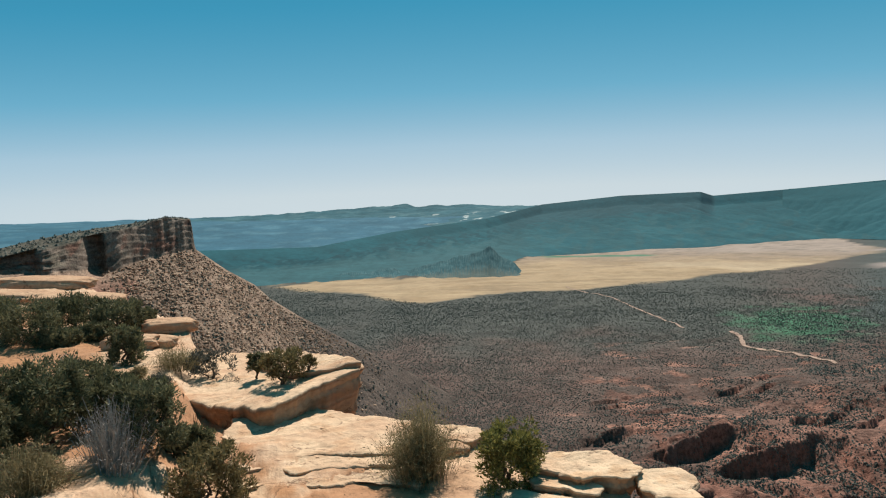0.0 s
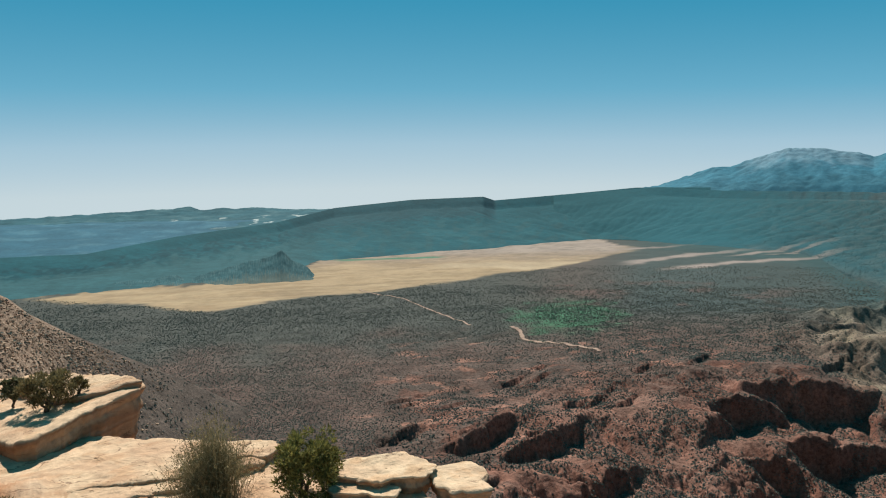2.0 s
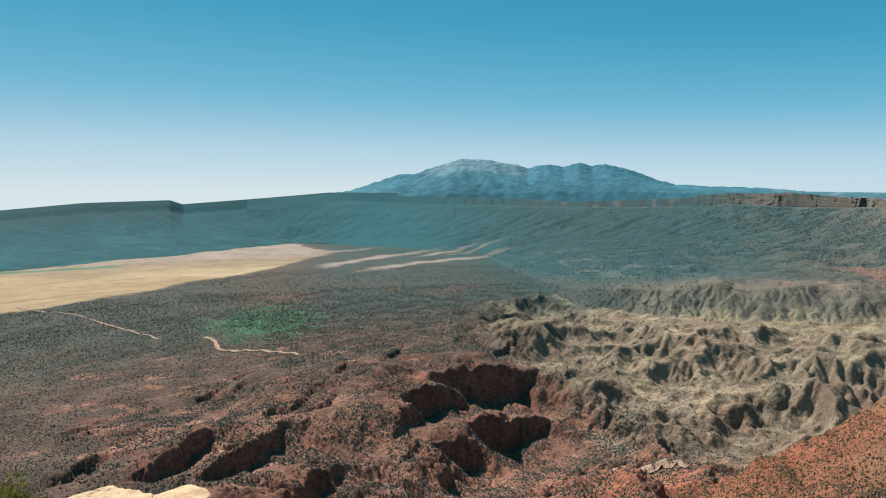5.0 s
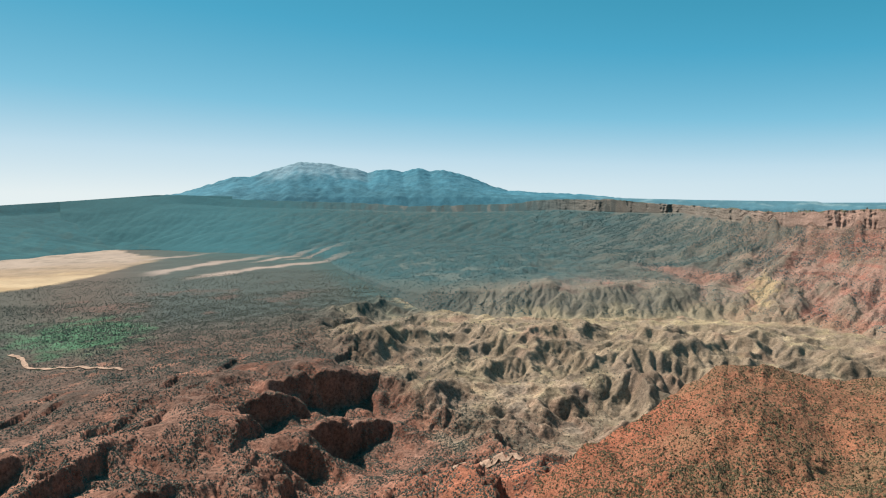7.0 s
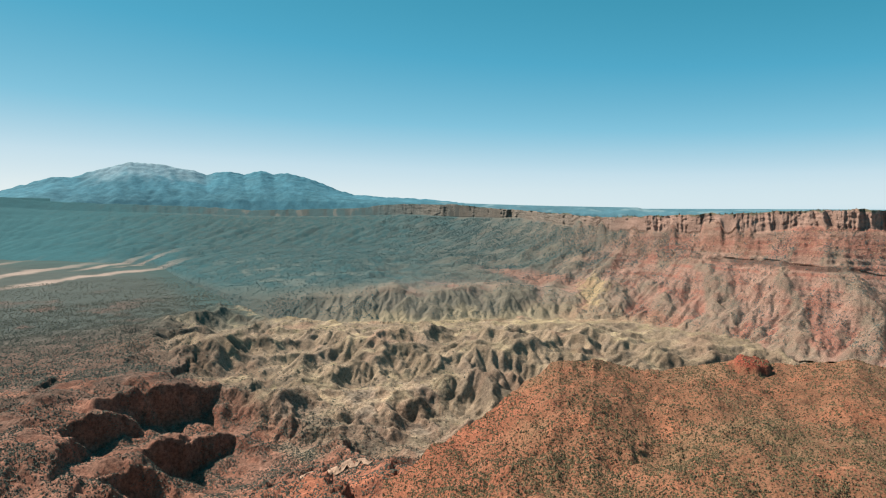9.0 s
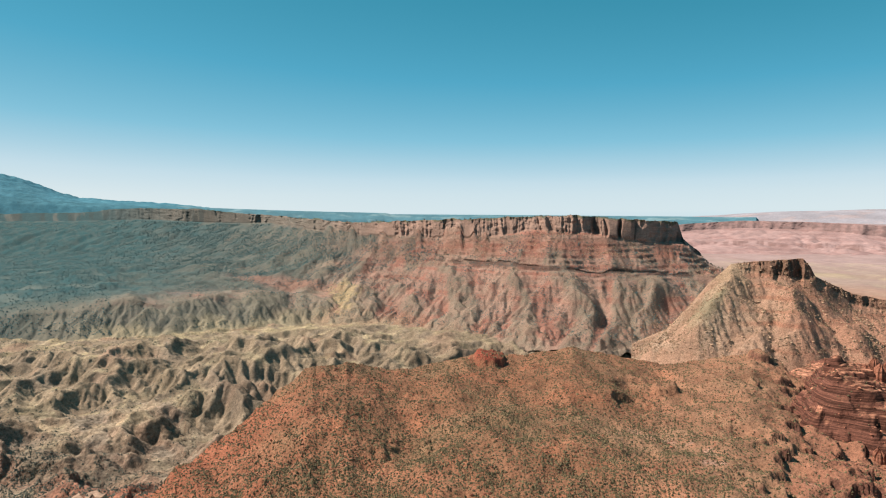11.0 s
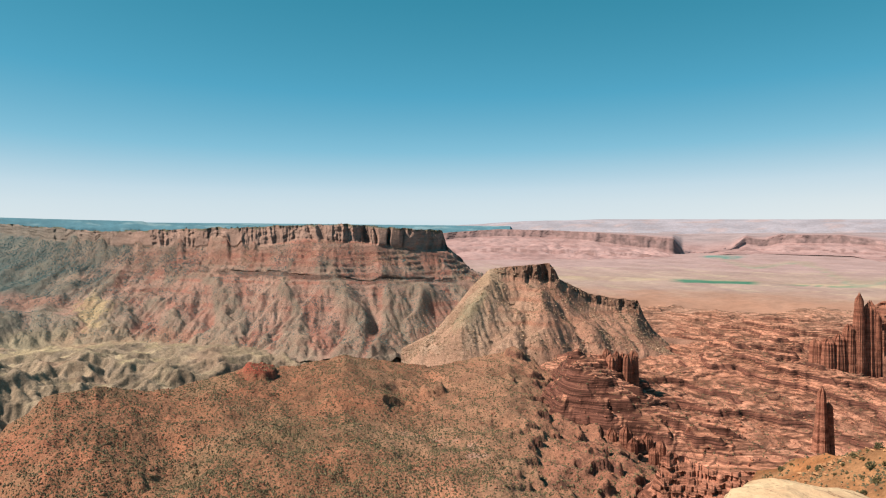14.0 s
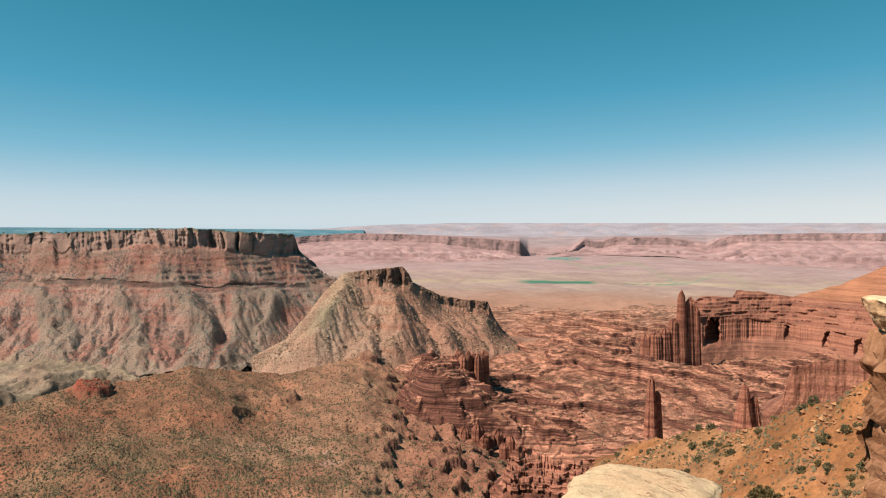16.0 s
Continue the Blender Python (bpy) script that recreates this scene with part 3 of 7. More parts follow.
    g = step(34, 16, np.abs(d - bend + 40 * n1)) * step(127.5, 129, deg) * step(142, 139, deg) * step(-0.5, 0.1, n2)
    c = blend(c, (0.15, 0.25, 0.20), g * 0.8)                                                                 # river
    g = step(150, 60, np.abs(d - bend - 60 + 60 * n1)) * step(127, 130, deg)
    c = blend(c, (0.33, 0.275, 0.20), g * 0.5)
    return c


def canyon_mask(az, d, inset=0.0):
    deg = np.degrees(az)
    k = inset / 450 * 57
    grey = (deg > 66.8 + k) & (deg < 112 - k) & (d > 470) & (d < 1050 - inset * 3)
    grey |= (deg > 27 + k) & (deg < 70) & (d > 649 + inset) & (d < 1160 - inset * 3)
    steps = (deg > 113 + k) & (deg < 153 - k) & (d > 410) & (d < 1300 - inset * 3)
    return grey | steps | ((deg > 11 + k) & (deg < 67 - k) & (d > 300) & (d < 650 - inset * 2))


def build_ground():
    az = np.radians(np.concatenate([np.linspace(-160, -38, 60), np.arange(-36, 155, 0.42), np.linspace(157, 200, 22)]))
    d = np.concatenate([np.geomspace(60, 330, 16)[:-1], np.geomspace(330, 1300, 220)[:-1], np.geomspace(1300, 4950, 90)])
    A, D = np.meshgrid(az, d)
    Z = ground_z(A, D)
    X, Y = D * np.sin(A), D * np.cos(A)
    SHEETS["ground"] = (X, Y, Z, 0 * Z)
    ob = grid_object("ground", X, Y, Z, M_VALLEY, ground_paint(A, D, Z, None), keep=~canyon_mask(A, D, 6))
    # beyond the scrub the grain is too fine to see
    ob.data.materials.append(M_PLAIN)
    far = (D > 1080)[:-1, :-1].ravel()[(~canyon_mask(A, D, 6))[:-1, :-1].ravel()]
    ob.data.polygons.foreach_set("material_index", far.astype(np.int32))
    return tagged(ob, "dry valley floor with straw meadow, red soil and pale gullies", "ground", kind="structure")


ground = build_ground()


def build_canyon():
    az, d = np.radians(np.arange(11, 67.01, 0.125)), np.linspace(300, 650, 235)
    A, D = np.meshgrid(az, d)
    Z = ground_z(A, D)
    X, Y = D * np.sin(A), D * np.cos(A)
    SHEETS["canyon"] = (X, Y, Z, 0 * Z)
    c = ground_paint(A, D, Z, None)
    cut, deg, n = LOW_CUT(X, Y), np.degrees(A), fbm(X / 14, Y / 14, 3)
    raw = step(8, 22, deg) * (1 - 0.8 * grey_zone(deg, D))
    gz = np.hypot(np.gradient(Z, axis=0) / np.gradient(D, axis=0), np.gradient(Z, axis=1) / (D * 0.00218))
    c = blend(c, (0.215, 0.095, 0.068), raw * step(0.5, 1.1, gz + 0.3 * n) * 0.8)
    c = blend(c, (0.28, 0.125, 0.085), raw * step(-2, -6, cut + 1.5 * n) * 0.6)
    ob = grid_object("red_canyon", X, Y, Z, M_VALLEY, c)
    return tagged(ob, "brown and red broken ground cut by shadowed ravines", "canyon", kind="structure")


canyon = build_canyon()


def build_steps():
    az, d = np.radians(np.arange(113, 153.01, 0.1)), np.geomspace(410, 1300, 560)
    A, D = np.meshgrid(az, d)
    Z = ground_z(A, D)
    X, Y = D * np.sin(A), D * np.cos(A)
    SHEETS["steps"] = (X, Y, Z, 0 * Z)
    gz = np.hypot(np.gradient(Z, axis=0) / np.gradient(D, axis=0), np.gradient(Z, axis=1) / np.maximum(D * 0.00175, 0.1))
    c = ground_paint(A, D, Z, None)
    n = fbm(X / 18, Y / 18, 3)
    h = bed_height(A, D)[0]
    c = blend(c, (0.21, 0.092, 0.062), step(0.0, 0.5, pn(h / 1.6, 0.3 * n)) * step(1350, 1000, D) * 0.6)
    # bed edges drawn dark: varnish, and the shade under ledges
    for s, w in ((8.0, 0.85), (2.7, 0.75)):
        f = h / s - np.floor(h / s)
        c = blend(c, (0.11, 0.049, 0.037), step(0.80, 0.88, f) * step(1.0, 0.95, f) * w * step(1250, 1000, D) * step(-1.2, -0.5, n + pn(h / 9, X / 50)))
    c = blend(c, (0.13, 0.055, 0.04), step(0.45, 0.9, gz + 0.2 * n) * step(1350, 1000, D))       # varnish and ledge shade, both painted on the risers
    c = blend(c, (0.34, 0.17, 0.115), step(0.3, 0.1, gz) * step(0.0, 0.6, n) * step(1300, 1000, D) * 0.4)
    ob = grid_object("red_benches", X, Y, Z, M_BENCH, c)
    return tagged(ob, "stepped red sandstone benches with dark risers", "rock benches", kind="structure")


steps_sheet = build_steps()


def build_grey(name, a0, a1, d0, d1, rows):
    az, d = np.radians(np.arange(a0, a1 + 0.01, 0.1)), np.geomspace(d0, d1, rows)
    A, D = np.meshgrid(az, d)
    Z = ground_z(A, D)
    X, Y = D * np.sin(A), D * np.cos(A)
    SHEETS[name] = (X, Y, Z, 0 * Z)
    c = ground_paint(A, D, Z, None)
    deg = np.degrees(A)
    cut, flow = LOW_CUT(X, Y), LOW_FLOW(X, Y)
    n1, n2 = fbm(X / 45, Y / 45, 4), fbm(X / 12, Y / 12, 3)
    w = grey_zone(deg, D, 25 * n1) * step(46, 58, deg + 6 * n1)
    c = blend(c, (0.42, 0.335, 0.205), w * step(-2.2, 0.2, cut + 1.2 * n2) * step(2.6, 1.6, flow) * 0.75)      # pale crests
    c = blend(c, (0.262, 0.198, 0.142), w * step(-1.5, -7, cut) * 0.7)                                        # grey clay sides
    c = blend(c, (0.33, 0.27, 0.185), w * step(3.5, 4.3, flow + 0.3 * n2) * 0.7)                              # sandy wash beds
    c = blend(c, (0.29, 0.18, 0.13), w * step(0.2, 0.6, fbm(X / 80 + 5, Y / 80, 3)) * 0.6)
    c = blend(c, (0.215, 0.163, 0.125), w * step(0.25, 0.7, fbm(X / 60 + 1, Y / 60 + 8, 3)) * 0.7)
    c = blend(c, (0.185, 0.135, 0.098), step(78, 90, deg) * 0.45)
    c = blend(c, (0.175, 0.135, 0.105), w * step(700, 540, D + 40 * n1) * step(74, 64, deg) * 0.55)
    ob = grid_object("badlands", X, Y, Z, M_CLAY, c)
    return tagged(ob, "pale gullied clay badlands with sharp ridges", "badlands", kind="structure")


build_grey("badlands_south", 66.8, 112, 470, 1050, 330)
build_grey("badlands_north", 27, 70, 649, 1160, 290)


# ---- far ridges and the mountain ----
def rough(scale, amp, n=4):
    def f(A, D, Z, V):
        x, y = D * np.sin(A), D * np.cos(A)
        k = np.clip(V, 0, 1)
        return 0 * D, amp * k * fbm(x / scale, y / scale, n)
    return f


def spurs(scale, amp, top, cliff=None, camp=0.0, n=4, dz=0.0):
    """Spurs and gullies on a slope; blocky buttresses on the cliff bands (lo, hi)."""
    def f(A, D, Z, V):
        u = A * np.mean(D, axis=0).mean()
        w = np.clip(V / 0.35, 0, 1) * np.clip((top - V) / 0.5, 0, 1)
        v = V * scale * 1.3
        h = 1.2 * fbm(u / (3 * scale), v / (3 * scale), 2)
        r = 0.35 * gullies(u, v, (1.2 * fbm((u + 1) / (3 * scale), v / (3 * scale), 2) - h) * scale * 0.8, 0.8, scale, n)
        dd = -amp * 2.2 * r * w
        if cliff:
            cw = step(cliff[0] - 0.25, cliff[0] + 0.05, V) * step(cliff[1] + 0.3, cliff[1], V)
            q = fbm(u / (scale * 0.55), 0.5 + V * 0.15, 3)
            q = np.round(q * 3.2) / 3.2 * 0.75 + q * 0.25
            dd = dd + camp * q * cw
        x, y = D * np.sin(A), D * np.cos(A)
        return dd, dz * fbm(x / (scale * 0.5), y / (scale * 0.5), 3) * w
    return f


def paint_hazy_land(rock, hazy_wood, lo=0.1, hi=0.6, scale=150):
    def f(A, D, Z, V, S):
        x, y = D * np.sin(A), D * np.cos(A)
        n1 = fbm(x / scale, y / scale, 4)
        # both tones already hold the haze of distance
        return blend(flat(D.shape, hazy_wood), rock, step(lo, hi, n1))
    return f


# horizon haze is painted in as blue
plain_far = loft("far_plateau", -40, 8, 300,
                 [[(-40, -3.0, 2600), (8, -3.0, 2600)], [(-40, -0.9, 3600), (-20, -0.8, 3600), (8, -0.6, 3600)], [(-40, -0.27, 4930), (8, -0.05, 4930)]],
                 [30, 30], M_FAR, rough(200, 6), paint_hazy_land((0.07, 0.17, 0.22), (0.045, 0.13, 0.18)))
tagged(plain_far, "blue hazy wooded plateau along the horizon", "plateau", kind="structure")

SKYLINE = [(-24, -0.35, 4300), (-19.6, -0.24, 4300), (-11.7, 0.01, 4300), (-3.0, 0.47, 4250), (-2.3, 0.26, 4250), (2.4, 0.37, 4200), (4.0, 0.10, 4200), (9, 0.05, 4100)]


def paint_back_mesa(A, D, Z, V, S):
    x, y = D * np.sin(A), D * np.cos(A)
    n1, n2 = fbm(x / 160, y / 160, 4), fbm(x / 60, y / 300, 3)
    # woods and rock tinted blue-teal in place of haze
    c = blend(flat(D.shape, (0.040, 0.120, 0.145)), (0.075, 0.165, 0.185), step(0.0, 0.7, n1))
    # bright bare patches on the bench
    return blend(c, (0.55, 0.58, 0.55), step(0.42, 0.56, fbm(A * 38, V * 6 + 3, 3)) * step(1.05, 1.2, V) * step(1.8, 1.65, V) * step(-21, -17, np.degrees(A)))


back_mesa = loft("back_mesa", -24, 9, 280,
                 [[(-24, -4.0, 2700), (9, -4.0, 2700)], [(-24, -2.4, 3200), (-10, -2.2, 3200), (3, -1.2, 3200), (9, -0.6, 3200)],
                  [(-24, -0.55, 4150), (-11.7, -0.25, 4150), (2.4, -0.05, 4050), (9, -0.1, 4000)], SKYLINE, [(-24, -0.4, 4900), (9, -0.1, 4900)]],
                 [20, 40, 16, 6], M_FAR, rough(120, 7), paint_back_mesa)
tagged(back_mesa, "distant wooded mesa with bare bright clearings", "mesa", kind="structure")

RIDGE_FOOT = [(-24, -5.9, 1460), (-14, -5.7, 1500), (-4, -5.65, 1520), (4.3, -5.3, 1620), (6.7, -4.15, 2070), (14.3, -3.8, 2260), (20.7, -3.5, 2450), (29.5, -2.9, 2960), (38, -3.2, 2600)]
RIDGE_TOP = [(-24, -2.6, 1950), (-17.5, -2.75, 1950), (-10.4, -2.8, 1980), (-4, -1.75, 2250), (3.5, -0.9, 2700), (8.1, 0.14, 3300), (14.4, 0.66, 3400), (20.3, 0.77, 3500), (21.2, 0.44, 3600), (26.6, 0.76, 3800), (32.5, 1.16, 3900), (38, 1.0, 3900)]


def paint_ridge(A, D, Z, V, S):
    x, y = D * np.sin(A), D * np.cos(A)
    n1, n2, n3 = fbm(x / 170, y / 170, 4), fbm(x / 45, y / 45, 3), fbm(A * 60, V * 2.5, 4)
    deg = np.degrees(A)
    west = step(9, 3, deg)
    # haze over the slope is put into these teal tones
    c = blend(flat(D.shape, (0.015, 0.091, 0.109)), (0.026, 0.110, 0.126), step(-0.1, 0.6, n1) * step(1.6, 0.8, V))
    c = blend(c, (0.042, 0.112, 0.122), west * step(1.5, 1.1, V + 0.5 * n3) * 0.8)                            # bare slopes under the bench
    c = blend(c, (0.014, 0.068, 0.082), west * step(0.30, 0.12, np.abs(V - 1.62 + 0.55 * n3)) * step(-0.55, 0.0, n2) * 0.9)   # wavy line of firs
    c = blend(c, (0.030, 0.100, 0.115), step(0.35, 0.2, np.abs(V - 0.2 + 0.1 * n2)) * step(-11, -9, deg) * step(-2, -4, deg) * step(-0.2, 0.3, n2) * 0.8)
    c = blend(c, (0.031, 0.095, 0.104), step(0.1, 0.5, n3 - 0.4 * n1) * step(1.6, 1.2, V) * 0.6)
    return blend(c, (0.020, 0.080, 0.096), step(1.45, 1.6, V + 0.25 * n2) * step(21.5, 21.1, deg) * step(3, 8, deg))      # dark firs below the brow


R_LINES = [RIDGE_FOOT, [(a, (e * 0.45 + f * 0.55) - 0.45, (d + g) / 2) for (a, e, d), f, g in
                        [(k, keys(k[0], RIDGE_TOP, 1), keys(k[0], RIDGE_TOP, 2)) for k in RIDGE_FOOT]],
           [(a, e - 0.75, d - 120) for a, e, d in RIDGE_TOP], RIDGE_TOP, [(a, e - 0.5, 4700) for a, e, d in RIDGE_TOP]]
R_CUT = carve_lines(R_LINES[:4], -24, 38, 9.0, rounds=18, k=0.20, m=0.38, talus=0.7, creep=0.03, rough=6.0, seed=7)[0]
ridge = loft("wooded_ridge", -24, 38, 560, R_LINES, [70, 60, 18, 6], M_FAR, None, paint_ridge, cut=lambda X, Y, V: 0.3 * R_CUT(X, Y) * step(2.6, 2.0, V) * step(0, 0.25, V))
tagged(ridge, "long wooded ridge tinted blue-green with haze, dark firs below its brow", "ridge", kind="structure")

def paint_hogback(A, D, Z, V, S):
    n = fbm(A * 900, V * 3, 4)
    # rock in the same painted teal haze as the ridge behind
    c = blend(flat(D.shape, (0.034, 0.100, 0.112)), (0.062, 0.132, 0.140), step(0.0, 0.5, n + 0.4 * (V - 0.6)))
    return blend(c, (0.15, 0.165, 0.135), step(0.5, 0.15, V + 0.25 * n) * 0.75)


def hogback_disp(A, D, Z, V):
    u = A * 1600
    q = np.round(fbm(u / 22, V * 2.5, 3) * 3) / 3
    return 5 * q * step(0.2, 0.5, V) * step(1.1, 0.9, V), 2.0 * fbm(u / 18, V * 4, 4) * step(0.1, 0.5, V) * step(1.9, 1.2, V)


for a0, a1, top in ((-4.2, 6.8, [(-4.2, -5.9), (-3.6, -5.2), (-2.6, -4.85), (-1.2, -4.5), (0, -4.25), (1.2, -3.85), (2.2, -3.75), (3.2, -3.45), (3.8, -3.1), (4.1, -3.4), (4.5, -3.9), (5.2, -4.25), (5.8, -4.6), (6.3, -5.2), (6.8, -5.9)]),
                    (-10.6, -2.6, [(-10.6, -6.0), (-9.8, -5.5), (-8.6, -5.0), (-7.4, -4.9), (-6.2, -5.0), (-5.0, -4.75), (-4.2, -4.7), (-3.7, -5.0), (-3.2, -5.6), (-2.6, -6.0)])):
    tagged(loft("hogback", a0, a1, 300, [[(a0 + q * (a1 - a0) / 24, -5.9, 1495 + 7 * math.sin(1.9 * q) + 4 * math.sin(5.1 * q + a0)) for q in range(25)], [(a, max(e, -5.5), 1640) for a, e in top], [(a0, -5.3, 1720), (a1, -5.3, 1720)]],
                [26, 8], M_FAR, hogback_disp, paint_hogback), "dark tilted rock ridge with a sharp tip beside the meadow" if a0 > -5 else "low dark rock ridge at the edge of the meadow", "rock ridge", kind="structure")

PEAKS = [(27, 0.5, 4650), (34.1, 1.25, 4650), (36.5, 2.0, 4650), (38.2, 2.55, 4650), (39.4, 2.5, 4650), (40.5, 2.9, 4650), (42.2, 3.4, 4650), (43.4, 3.68, 4650), (44.6, 3.62, 4650), (45.6, 3.55, 4650), (46.6, 3.3, 4650), (47.9, 3.1, 4650), (48.7, 2.75, 4650), (49.5, 3.0, 4650), (50.3, 3.06, 4650), (51.6, 2.8, 4650), (52.8, 3.12, 4650), (53.8, 2.85, 4650), (54.8, 2.95, 4650), (56.6, 2.5, 4650), (57.6, 2.1, 4650), (58.6, 1.65, 4650), (60.2, 1.17, 4650), (62.5, 0.96, 4650), (66, 0.75, 4650), (70, 0.3, 4650)]


M_LINES = [[(27, -1, 4000), (70, -1, 4000)], [(27, 0.2, 4250), (36, 0.8, 4200), (44, 1.0, 4200), (56, 0.9, 4200), (63, 0.5, 4250), (70, 0.0, 4250)],
           PEAKS, [(27, 0, 4900), (70, 0, 4900)]]
M_CUT = carve_lines(M_LINES, 27, 70, 13.0, rounds=20, k=0.22, m=0.38, talus=0.7, creep=0.03, rough=12.0, seed=6)[0]


def paint_mountain(A, D, Z, V, S):
    x, y = D * np.sin(A), D * np.cos(A)
    cut = M_CUT(x, y)
    n = fbm(x / 90, y / 90, 4)
    # rock and forest both carry painted blue haze
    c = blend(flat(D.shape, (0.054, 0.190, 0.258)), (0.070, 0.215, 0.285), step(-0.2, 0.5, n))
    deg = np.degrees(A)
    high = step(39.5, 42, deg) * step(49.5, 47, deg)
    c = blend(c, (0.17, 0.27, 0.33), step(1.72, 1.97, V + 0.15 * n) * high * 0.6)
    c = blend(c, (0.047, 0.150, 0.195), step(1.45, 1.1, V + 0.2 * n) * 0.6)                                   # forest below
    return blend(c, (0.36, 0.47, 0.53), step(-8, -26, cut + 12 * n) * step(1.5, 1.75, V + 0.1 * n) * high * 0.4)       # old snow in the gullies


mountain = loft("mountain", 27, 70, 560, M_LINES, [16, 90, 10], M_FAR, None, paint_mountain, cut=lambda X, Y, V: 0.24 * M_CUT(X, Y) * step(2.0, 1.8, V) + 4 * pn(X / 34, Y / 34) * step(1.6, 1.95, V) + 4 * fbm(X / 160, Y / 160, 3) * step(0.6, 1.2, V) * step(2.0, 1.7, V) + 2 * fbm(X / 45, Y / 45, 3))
tagged(mountain, "mountain massif tinted blue with haze, streaks of old snow", "mountain", kind="structure")

# pale blue tones stand in for the haze before this mesa
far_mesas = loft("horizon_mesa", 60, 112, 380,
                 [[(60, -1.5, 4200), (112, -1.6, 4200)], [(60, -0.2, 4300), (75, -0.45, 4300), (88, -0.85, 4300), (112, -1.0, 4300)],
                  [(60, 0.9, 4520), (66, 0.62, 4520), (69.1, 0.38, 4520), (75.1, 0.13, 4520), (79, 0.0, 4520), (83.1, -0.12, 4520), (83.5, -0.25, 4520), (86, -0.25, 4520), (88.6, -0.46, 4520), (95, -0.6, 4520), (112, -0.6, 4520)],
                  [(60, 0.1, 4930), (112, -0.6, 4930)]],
                 [8, 10, 4], M_FAR, spurs(120, 14, 1.9), paint_hazy_land((0.16, 0.27, 0.31), (0.08, 0.19, 0.24)))
tagged(far_mesas, "hazy blue mesa line on the horizon", "mesa", kind="structure")

# pink cliff country far to the south
FAR_TOP = [(104, -1.5, 3500), (107, -1.1, 3500), (111, -0.85, 3500), (115.5, -0.95, 3400), (118.5, -1.1, 3200), (121, -1.3, 3150), (124.8, -1.58, 3100), (125.5, -2.5, 3150), (127.2, -2.55, 3250), (129.0, -2.3, 3400), (130.0, -1.42, 3600), (130.8, -1.6, 3600), (131.4, -1.6, 3600), (132.3, -1.24, 3600), (136.4, -1.25, 3600), (138.4, -1.6, 3600), (139.3, -1.9, 3500), (140.2, -1.35, 3400), (141.3, -1.0, 3400), (146, -0.85, 3400), (154, -0.8, 3400)]


def paint_pink(A, D, Z, V, S):
    x, y = D * np.sin(A), D * np.cos(A)
    n, n2 = fbm(x / 140, y / 140, 4), fbm(A * 3000 / 24, V * 1.5, 3)
    # pinks lightened toward mauve to hold the haze
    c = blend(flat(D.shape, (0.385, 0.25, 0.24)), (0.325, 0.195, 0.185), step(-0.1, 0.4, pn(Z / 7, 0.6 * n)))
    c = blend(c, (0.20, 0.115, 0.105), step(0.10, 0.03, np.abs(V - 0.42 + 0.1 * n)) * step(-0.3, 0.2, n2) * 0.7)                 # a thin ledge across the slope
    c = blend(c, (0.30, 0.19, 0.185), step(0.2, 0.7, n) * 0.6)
    # cliff shade painted as dark bands; relief this far is too small
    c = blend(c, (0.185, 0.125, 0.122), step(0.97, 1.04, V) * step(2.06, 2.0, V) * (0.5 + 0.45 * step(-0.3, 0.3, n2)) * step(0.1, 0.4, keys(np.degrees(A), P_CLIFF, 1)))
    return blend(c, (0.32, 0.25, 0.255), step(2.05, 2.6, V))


P_CLIFF = [(104, 0.5), (117, 0.55), (120, 0.75), (124.8, 0.85), (125.3, 0.8), (125.7, 0.06), (129.4, 0.06), (130, 0.4), (132.3, 0.55), (136.4, 0.55), (138.4, 0.3), (141.3, 0.5), (154, 0.5)]
P_LINES = [[(104, -3.6, 2420), (120, -3.45, 2520), (124, -3.3, 2620), (127, -2.78, 3060), (131, -2.65, 3200), (137, -2.7, 3100), (140, -3.3, 2640), (154, -3.9, 2260)],
           [(a, e - keys(a, P_CLIFF, 1), d - 30) for a, e, d in FAR_TOP], FAR_TOP, [(104, -1.3, 4300), (111, -0.9, 4300), (125, -1.2, 4300), (154, -0.8, 4300)]]
P_CUT = carve_lines(P_LINES[:2], 104, 154, 8.0, rounds=20, k=0.25, m=0.40, talus=0.8, creep=0.015, rough=4.0, seed=8)[0]
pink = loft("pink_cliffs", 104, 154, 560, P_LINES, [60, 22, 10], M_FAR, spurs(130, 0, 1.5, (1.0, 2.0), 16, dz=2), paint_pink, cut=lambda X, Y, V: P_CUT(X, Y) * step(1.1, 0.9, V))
tagged(pink, "hazy pink mesas with dark cliff bands beyond the plain", "mesa", kind="structure")
# lilac tones are haze painted onto the tableland
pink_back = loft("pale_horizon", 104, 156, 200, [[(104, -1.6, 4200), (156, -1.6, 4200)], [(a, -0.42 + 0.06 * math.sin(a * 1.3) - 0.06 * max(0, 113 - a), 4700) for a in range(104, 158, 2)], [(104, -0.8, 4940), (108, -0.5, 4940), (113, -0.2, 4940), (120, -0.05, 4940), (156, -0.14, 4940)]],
                 [12, 8], M_FAR, rough(260, 2), paint_hazy_land((0.36, 0.295, 0.31), (0.32, 0.30, 0.34)))
tagged(pink_back, "pale hazy tableland along the horizon", "plateau", kind="structure")

